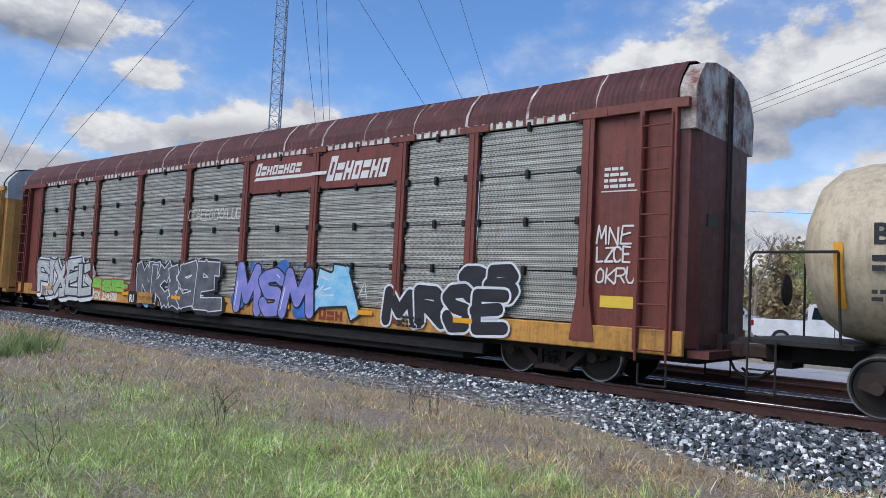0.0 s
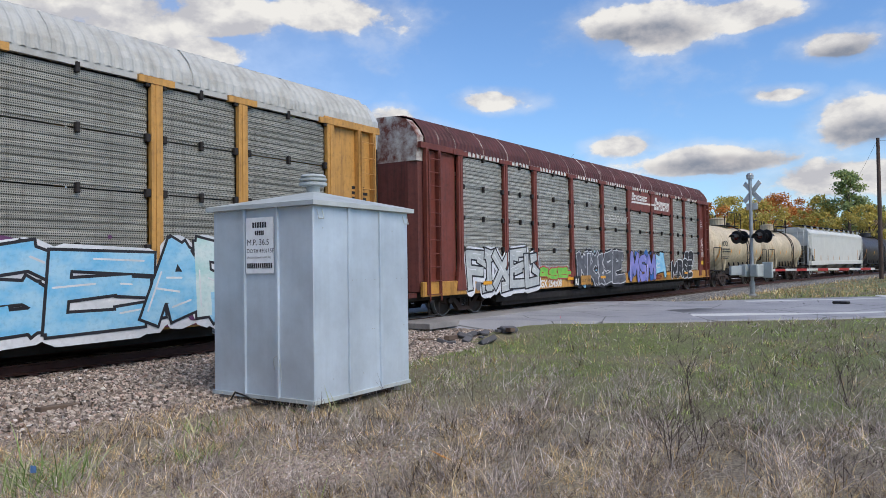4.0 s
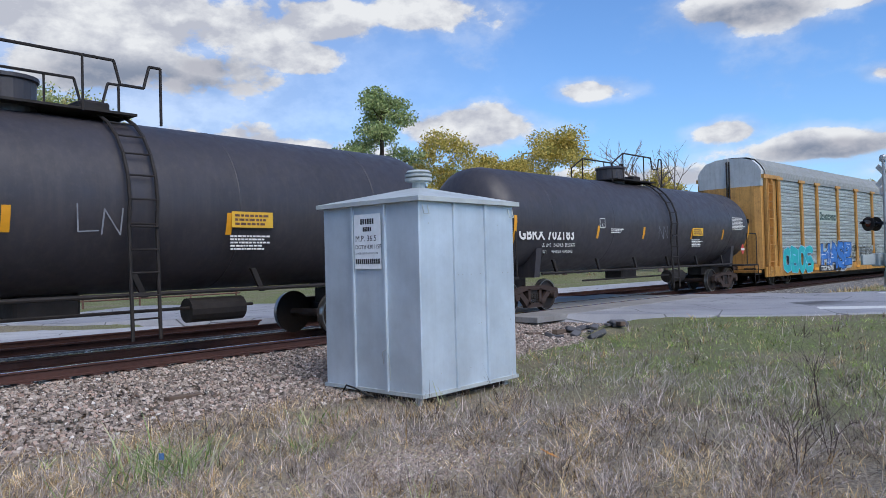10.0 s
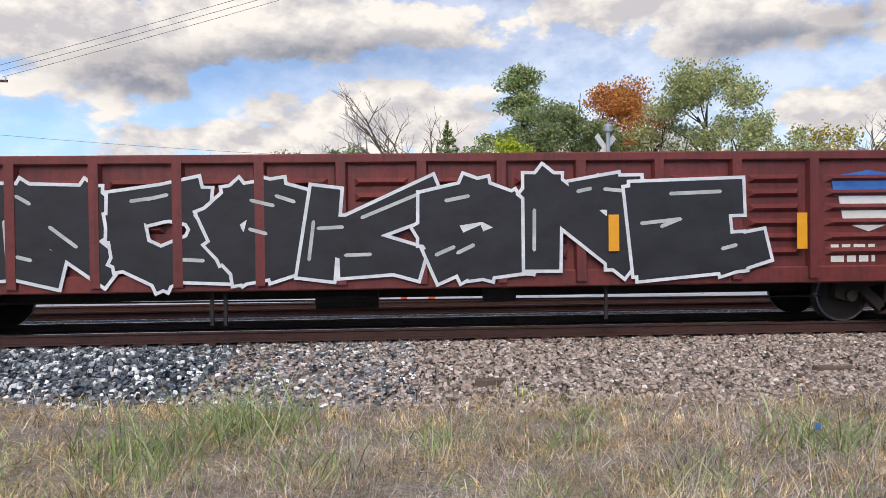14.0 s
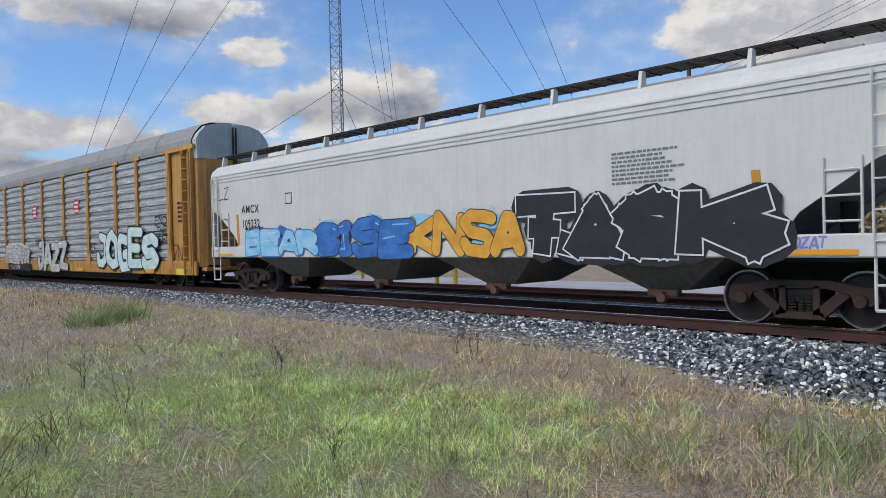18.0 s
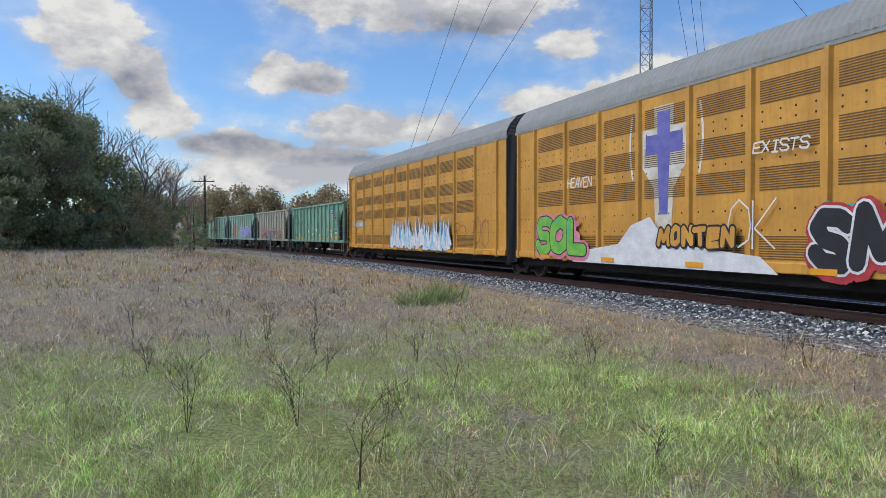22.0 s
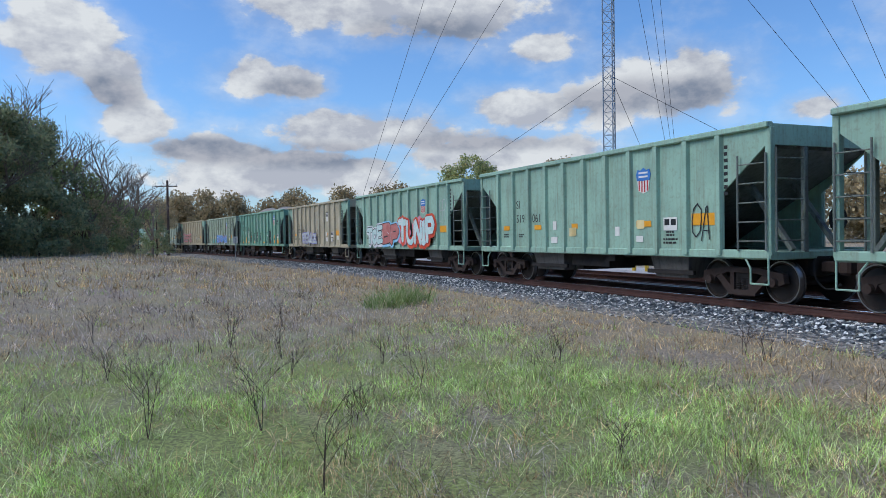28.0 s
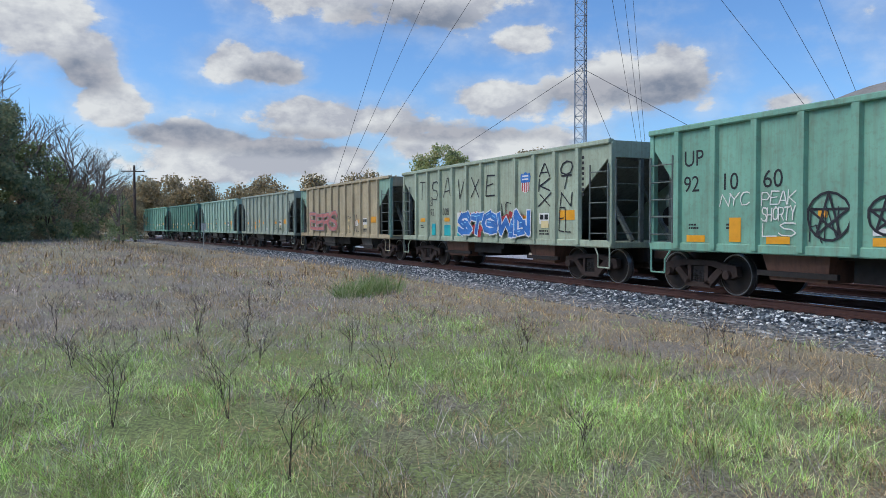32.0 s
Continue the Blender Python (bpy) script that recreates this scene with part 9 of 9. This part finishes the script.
# trees at the left end of the verge
for i, (x, y, h, kd, lv, wd) in enumerate(((-41.4, -8.5, 9.3, "bush", EVER_L, 0.55), (-38.0, -11.0, 9.0, "bush", EVER_L, 0.55), (-46.0, -7.0, 8.6, "bush", EVER_L, 0.5), (-36.0, -7.6, 5.0, "bush", EVER_L, 0.6), (-40.5, -5.0, 4.2, "bush", EVER_L, 0.7),
                                            (-50.0, -4.6, 6.6, "bush", OAK_L, 0.5), (-46.5, -3.5, 4.0, "bush", BRUSH_L, 0.7), (-56.0, -3.4, 5.0, "bush", EVER_L, 0.6), (-64.0, -1.6, 4.6, "bush", OAK_L, 0.6), (-73.0, 0.6, 4.6, "cedar", EVER_L, 0.4), (-84.0, 0.2, 5.5, "bush", BRUSH_L, 0.6), (-42.0, -14.0, 10.0, "bush", EVER_L, 0.5))):
    tree("dense dark evergreen tree at the edge of the verge" if lv is EVER_L else "brushy dull green tree at the edge of the verge", x * 1.16, y * 1.16, h * 1.15, kd, lv, 40 + i, wd, 330 if lv is EVER_L else 200, (0.1, 0.22))
for i, (x, y, h) in enumerate(((-46.0, -8.2, 11.3), (-50.0, -5.2, 10.6), (-52.5, -3.6, 9.0), (-56.5, -3.0, 8.0), (-66.0, -1.4, 7.6), (-48.0, -9.5, 10.5), (-58.0, -3.2, 8.6), (-62.0, -1.4, 7.6), (-43.0, -9.0, 9.8), (-71.0, 0.2, 7.0), (-54.0, -5.4, 9.6))):
    tree("leafless grey tree with fine twigs", x * 1.1, y * 1.1, h * 1.08, "bare", None, 60 + i, bark=PALE_BARK)
# trees at the right end, past the crossing
for i, (x, y, h, kd, lv, wd) in enumerate(((109.9, 7.6, 12.6, "pine", PINE_L, 0.3), (119.0, 14.0, 11.2, "broad", ORANGE_L, 0.5), (102.0, 5.4, 8.4, "broad", GOLD_L, 0.55), (112.0, 10.5, 10.5, "broad", GOLD_L, 0.5), (124.0, 19.0, 12.0, "broad", ORANGE_L, 0.5), (130.0, 26.0, 13.0, "broad", GOLD_L, 0.5),
                                            (104.0, 18.0, 10.0, "broad", GOLD_L, 0.5), (96.0, 24.0, 10.5, "broad", ORANGE_L, 0.45), (122.0, 3.5, 9.0, "broad", BRUSH_L, 0.6), (134.0, 8.0, 11.0, "broad", OAK_L, 0.6), (60.5, -3.5, 7.2, "broad", BRUSH_L, 0.45), (57.0, -5.5, 7.5, "broad", BRUSH_L, 0.45))):
    tree("autumn tree past the crossing" if lv in (GOLD_L, ORANGE_L) else "dull green tree past the crossing", x, y, h, kd, lv, 80 + i, wd, 110, (0.16, 0.36))
for i, (x, y, h) in enumerate(((62.0, -2.4, 7.5), (140.0, 14.0, 12.0))):
    tree("leafless grey tree with fine twigs", x, y, h, "bare", None, 100 + i, bark=PALE_BARK)
for i, (x, y, h, lv) in enumerate(((-87.0, 38.2, 12.3, ASH_L), (-91.0, 42.0, 11.0, OAK_L), (-87.2, 52.0, 12.0, BRUSH_L), (-70.0, 44.0, 7.0, BRUSH_L))):
    tree("dull autumn tree beyond the road", x, y, h, "broad", lv, 110 + i, 0.42, 110, (0.16, 0.36))


for i, (x, y, h, kd, lv) in enumerate(((-22.0, 62.0, 9.5, "bare", None), (-17.0, 66.0, 9.0, "broad", ASH_L), (-13.5, 60.5, 8.6, "bare", None), (-30.0, 64.0, 9.0, "broad", OAK_L), (15.5, 60.0, 11.0, "broad", OAK_L), (20.5, 60.5, 13.0, "broad", ASH_L), (28.5, 56.0, 9.0, "bare", None),
                                        (31.5, 53.5, 9.8, "broad", GOLD_L), (45.0, 46.5, 10.0, "bare", None), (50.0, 44.0, 11.0, "broad", ASH_L), (56.5, 42.0, 11.8, "broad", GOLD_L), (64.0, 38.0, 10.6, "bare", None), (73.0, 33.0, 10.5, "broad", GOLD_L), (5.5, 57.0, 9.0, "broad", OAK_L), (-1.5, 62.0, 8.5, "broad", BRUSH_L))):
    tree("thin grey leafless tree beyond the road" if kd == "bare" else "leafy tree in the row beyond the road", x, y, h, kd, lv, 130 + i, 0.38, 130, (0.12, 0.26), PALE_BARK if kd == "bare" else BARK)


def far_woods(name, pts, hmax, material, seed, label, size=(0.3, 0.7), per=14):
    """A distant wood: a ragged belt of leaf clumps."""
    rnd = random.Random(seed)
    cl = []
    for (xa, ya), (xb, yb) in zip(pts, pts[1:]):
        n = int(math.hypot(xb - xa, yb - ya) / 2.0)
        for i in range(n):
            t = i / n
            hh = hmax * rnd.uniform(0.55, 1.0)
            x, y = xa + (xb - xa) * t, ya + (yb - ya) * t
            for j in range(3):
                cl.append(((x + rnd.uniform(-3, 3), y + rnd.uniform(-4, 4), hh * (0.2 + 0.3 * j)), (hmax * 0.2, hmax * 0.2, hmax * 0.2)))
    tagged(new(name, foliage(name, cl, per, size, material, seed)), label, "trees", kind="stuff")


far_woods("far_woods", [(-190, -16), (-165, 12), (-150, 40), (-125, 66)], 13, BRUSH_L, 5, "hazy brown woods far along the line", per=45)
far_woods("far_woods", [(-115, 72), (-60, 85), (-20, 88), (20, 82), (45, 70), (80, 55), (110, 42), (150, 30)], 10.5, BRUSH_L, 6, "brown leafless woods beyond the road", per=34)
far_woods("far_woods", [(140, 25), (150, 0), (140, -30), (110, -60)], 11, GOLD_L, 7, "autumn woods past the crossing", per=34)
far_woods("far_woods", [(-60, -14), (-40, -24), (-20, -42), (20, -55), (70, -45), (100, -60)], 10, EVER_L, 8, "dark trees behind the verge")
far_woods("hedge", [(-10, 40), (10, 41), (32, 40), (60, 32)], 2.2, BRUSH_L, 9, "low brown brush beyond the road", (0.1, 0.25))

# ---- parked vehicles, barriers and litter ----
CAR_WHITE = paint("white_car_paint", "dcdfe0", "a8a6a0", 0.12, 0.25, False)
CAR_GREY = paint("silver_car_paint", "aeb2b4", "8a8a88", 0.12, 0.3, False)
GLASS = plain("dark_car_glass", "1d262c", 0.08)
TAIL = plain("tail_lamp_red", "8a1a1c", 0.25)


def vehicle(kind, label, mat, m, pickup=True):
    c = thing(kind, label, "car", "parked vehicles", m)
    low = [(-2.8, 0.45), (2.75, 0.45), (2.85, 0.6), (2.85, 0.95), (2.6, 1.1), (1.45, 1.18), (-2.85, 1.18), (-2.9, 0.6)]
    part("body", Shape().prism(low, "y", -0.95, 0.95), mat, c)
    cab = [(-0.75 if pickup else -2.7, 1.17), (1.5, 1.17), (0.75, 1.82), (0.55, 1.88), (-0.55 if pickup else -2.2, 1.88), (-0.75 if pickup else -2.6, 1.75)]
    part("cabin", Shape().prism(cab, "y", -0.82, 0.82), mat, c)
    for s in (-1, 1):
        w0 = -0.62 if pickup else -2.45
        part("side_window", Shape().prism([(w0, 1.24), (1.25, 1.24), (0.68, 1.74), (w0 + 0.1, 1.74)], "y", *sorted((s * 0.82, s * 0.835))), GLASS, c)
        part("door_seam", Shape().box(0.22, 0.25, *sorted((s * 0.95, s * 0.956)), 0.55, 1.16), RUBBER, c)
        part("mirror", Shape().rbox(1.05, 1.2, *sorted((s * 0.95, s * 1.15)), 1.2, 1.38, 0.03), mat, c)
        part("tail_lamp", Shape().rbox(-2.92, -2.8, *sorted((s * 0.7, s * 0.96)), 0.85, 1.1, 0.02), TAIL, c)
        part("headlight", Shape().rbox(2.7, 2.87, *sorted((s * 0.6, s * 0.93)), 0.8, 0.98, 0.02), PALE, c)
    part("windscreen", Shape().add([(1.44, -0.74, 1.23), (1.44, 0.74, 1.23), (0.8, 0.68, 1.78), (0.8, -0.68, 1.78), (1.48, -0.74, 1.24), (1.48, 0.74, 1.24), (0.84, 0.68, 1.79), (0.84, -0.68, 1.79)], [(0, 1, 2, 3), (4, 7, 6, 5), (0, 4, 5, 1), (1, 5, 6, 2), (2, 6, 7, 3), (3, 7, 4, 0)]), GLASS, c)
    if pickup:
        part("load_bed", Shape().box(-2.8, -0.85, -0.8, 0.8, 1.181, 1.19), RUBBER, c)
    part("front_bumper", Shape().rbox(2.75, 2.95, -0.92, 0.92, 0.42, 0.66, 0.03), ALU, c)
    part("rear_bumper", Shape().rbox(-3.02, -2.85, -0.92, 0.92, 0.42, 0.62, 0.03), ALU, c)
    for x in (-1.75, 1.85):
        for s in (-1, 1):
            wh = part("wheel", Shape().lathe([(0.3, -0.12), (0.37, -0.11), (0.38, 0.0), (0.37, 0.11), (0.3, 0.12)], 20, "y", (x, s * 0.87, 0.38)), RUBBER, c, smooth=True)
            part("rim", Shape().lathe([(0.05, -0.14), (0.24, -0.13), (0.25, 0.13), (0.05, 0.14)], 14, "y", (x, s * 0.87, 0.38)), ALU, wh)
    return c


vehicle("pickup_truck", "white pickup truck parked beyond the tracks", CAR_WHITE, pose(-9.4, 34.0, 0.14, 0, 0, 12))
vehicle("pickup_truck", "white pickup truck parked on the pale road", CAR_WHITE, pose(-3.0, 30.6, 0.14, 0, 0, 188))
vehicle("car", "silver car parked beside the pickup trucks", CAR_GREY, pose(-15.6, 38.5, 0.12, 0, 0, 20), False)

# gates of the crossing signals
ARM_RED = plain("gate_stripe_red", "a8332e", 0.5)
for sig, rz in (("crossing_signal", -120), ("crossing_signal.001", 0)):
    sg = bpy.data.objects[sig]
    arm = part("gate_arm", Shape().rbox(0.4, 5.2, -0.05, 0.05, 1.18, 1.28, 0.01), PALE, sg, "red and white striped gate arm", m=pose(0, -0.4, 0, 0, 0, rz))
    for i in range(5):
        part("stripe", Shape().box(0.75 + i * 0.95, 1.2 + i * 0.95, -0.055, 0.055, 1.175, 1.285), ARM_RED, arm)
    part("counterweight", Shape().rbox(-1.25, -0.75, -0.12, 0.12, 1.02, 1.45, 0.02).rbox(-0.8, 0.4, -0.04, 0.04, 1.18, 1.28, 0.01), GALV_ROOF, arm)

# yellow posts and pipe fence beyond the tracks
YPOST = paint("yellow_post_paint", "d6b12e", "7a6a3a", 0.3)
for x, y in ((-21.5, 19.2), (-20.5, 19.25), (-27.8, 20.2), (-26.9, 20.2)):
    c = thing("bollard", "yellow painted steel bollard by the road", "bollard", "yellow bollards", pose(x, y, 0.05))
    part("post", Shape().lathe([(0.09, -0.3), (0.09, 1.0), (0.06, 1.06), (0.01, 1.08)], 12), YPOST, c)
    part("band", Shape().lathe([(0.093, 0.8), (0.093, 0.9)], 12, caps=False), PALE, c)
CONE = plain("orange_cone_plastic", "e0562a", 0.5)
for x, y in ((-0.2, 18.45), (0.5, 18.8)):
    c = thing("traffic_cone", "small orange traffic cone beside the siding", "traffic cone", "orange cones", pose(x, y, 0.08))
    part("cone", Shape().lathe([(0.11, 0.03), (0.03, 0.45), (0.01, 0.46)], 14), CONE, c)
    part("base", Shape().rbox(-0.15, 0.15, -0.15, 0.15, 0.0, 0.03, 0.005), CONE, c)
fence = thing("pipe_fence", "low rusty pipe fence beyond the pale road", "fence", m=pose(0, 0, 0))
for i in range(12):
    part("post", Shape().cyl((-6 + i * 2.4, 31.2 - i * 0.02, -0.2), (-6 + i * 2.4, 31.2 - i * 0.02, 0.95), 0.045, n=8), BROWN_GATE, fence)
for z in (0.5, 0.9):
    part("rail", Shape().cyl((-6.2, 31.2, z), (20.6, 30.98, z), 0.035, n=8), BROWN_GATE, fence)

# crossing panels between the rails
PANEL = paint("crossing_timber", "8d8a86", "5a5650", 0.45, 0.9, False)
for y0, y1 in ((-2.1, -0.86), (-0.64, 0.64), (0.86, 2.3)):
    for i in range(4):
        part("crossing_panel", Shape().rbox(-1.3, 1.3, y0, y1, RAIL - 0.16, RAIL - 0.008, 0.012), PANEL, road, m=arc(16.9 + i * 2.62))

# litter and loose pieces
rl = random.Random(31)
CHUNK = paint("broken_asphalt", "5f5e60", "3a3a3a", 0.4, 0.95, False, 0, 18)
OLD_WOOD = paint("old_timber", "6a5a4c", "382e28", 0.5, 0.95, False)
for i in range(16):
    x, y = 15.4 + rl.gauss(0, 0.7), 8.9 + rl.gauss(0, 0.45)
    q = rl.uniform(0.06, 0.2)
    sh = Shape().rbox(-q, q, -q * 0.7, q * 0.7, -q * 0.3, q * 0.35, q * 0.12)
    tagged(part("asphalt_chunk", sh, CHUNK, m=pose(x, y, float(lie(x, y)) + 0.06, rl.uniform(-20, 20), rl.uniform(-20, 20), rl.uniform(0, 180))), "broken piece of dark asphalt on the ballast", "rubble", "broken asphalt")
for x, y, ln, rz in ((15.0, 9.3, 1.5, 15), (16.2, 8.6, 0.9, 50), (14.4, 9.6, 0.7, -20), (5.3, 9.25, 0.55, 8), (0.9, 8.9, 0.4, 30)):
    tagged(part("loose_timber", Shape().rbox(-ln / 2, ln / 2, -0.06, 0.06, -0.05, 0.05, 0.01), OLD_WOOD, m=pose(x, y, float(lie(x, y)) + 0.07, 0, 4, rz)), "short weathered timber lying on the ballast", "timber", "loose timbers")
for x, y, mt, lab, cat in ((17.9, 7.9, plain("pink_flag_film", "e0607a", 0.5), "small pink marker flag on a wire", "marker flag"), (3.2, 5.95, plain("blue_flag_film", "45668f", 0.6), "small blue marker flag in the grass", "marker flag")):
    c = thing("marker_flag", lab, cat, "marker flags", pose(x, y, float(lie(x, y)) - 0.16))
    part("wire", Shape().cyl((0, 0, -0.1), (0, 0, 0.42), 0.003, n=5), ALU, c)
    part("flag", Shape().add([(0, 0, 0.42), (0.06, 0.02, 0.4), (0.05, 0.0, 0.35), (0, 0, 0.36), (0, 0.004, 0.42), (0.06, 0.024, 0.4), (0.05, 0.004, 0.35), (0, 0.004, 0.36)], [(0, 1, 2, 3), (4, 7, 6, 5), (0, 4, 5, 1), (1, 5, 6, 2), (2, 6, 7, 3), (3, 7, 4, 0)]), mt, c)
LEAF_O = plain("orange_leaf", "d08a2c", 0.7)
leaf_ = [(0.0, -0.09), (0.05, -0.04), (0.09, 0.0), (0.04, 0.03), (0.0, 0.1), (-0.04, 0.03), (-0.09, 0.0), (-0.05, -0.04)]
tagged(part("fallen_leaf", Shape().prism(leaf_, "z", 0, 0.003), LEAF_O, m=pose(5.4, 3.5, float(lie(5.4, 3.5)) + 0.12, 25, 10, 30)), "fallen orange leaf in the dry grass", "leaf")
for x, y in ((27.6, 2.2), (29.5, 0.8)):
    tagged(part("road_debris", Shape().rbox(-0.25, 0.25, -0.12, 0.12, 0, 0.09, 0.03), RUBBER, m=pose(x, y, float(road_z(np.array(x), np.array(y))) + 0.0, 0, 0, rl.uniform(0, 90))), "dark scrap of tyre on the road edge", "debris")
# bare gravel patch by the house
me = arrays("gravel", *(lambda q: (q[0], q[1]))(((lambda rng: (lambda p, s: (np.stack([p + s * o for o in np.array([(1, 0, 0), (-0.6, 0.8, 0), (-0.6, -0.8, 0), (0, 0, 0.9)])], 1).reshape(-1, 3), (np.arange(len(p))[:, None, None] * 4 + np.array([(0, 1, 3), (1, 2, 3), (2, 0, 3)])).reshape(-1, 3)))(
    (lambda x, y: np.stack([x, y, lie(x, y)], 1))(rng.normal(4.9, 0.75, 5000), rng.normal(4.6, 0.42, 5000)), rng.uniform(0.006, 0.022, (5000, 1))))(np.random.default_rng(8)))), TAN_STONE)
tagged(new("gravel", me), "bare patch of pale gravel in the grass", "gravel", kind="stuff")


motions()
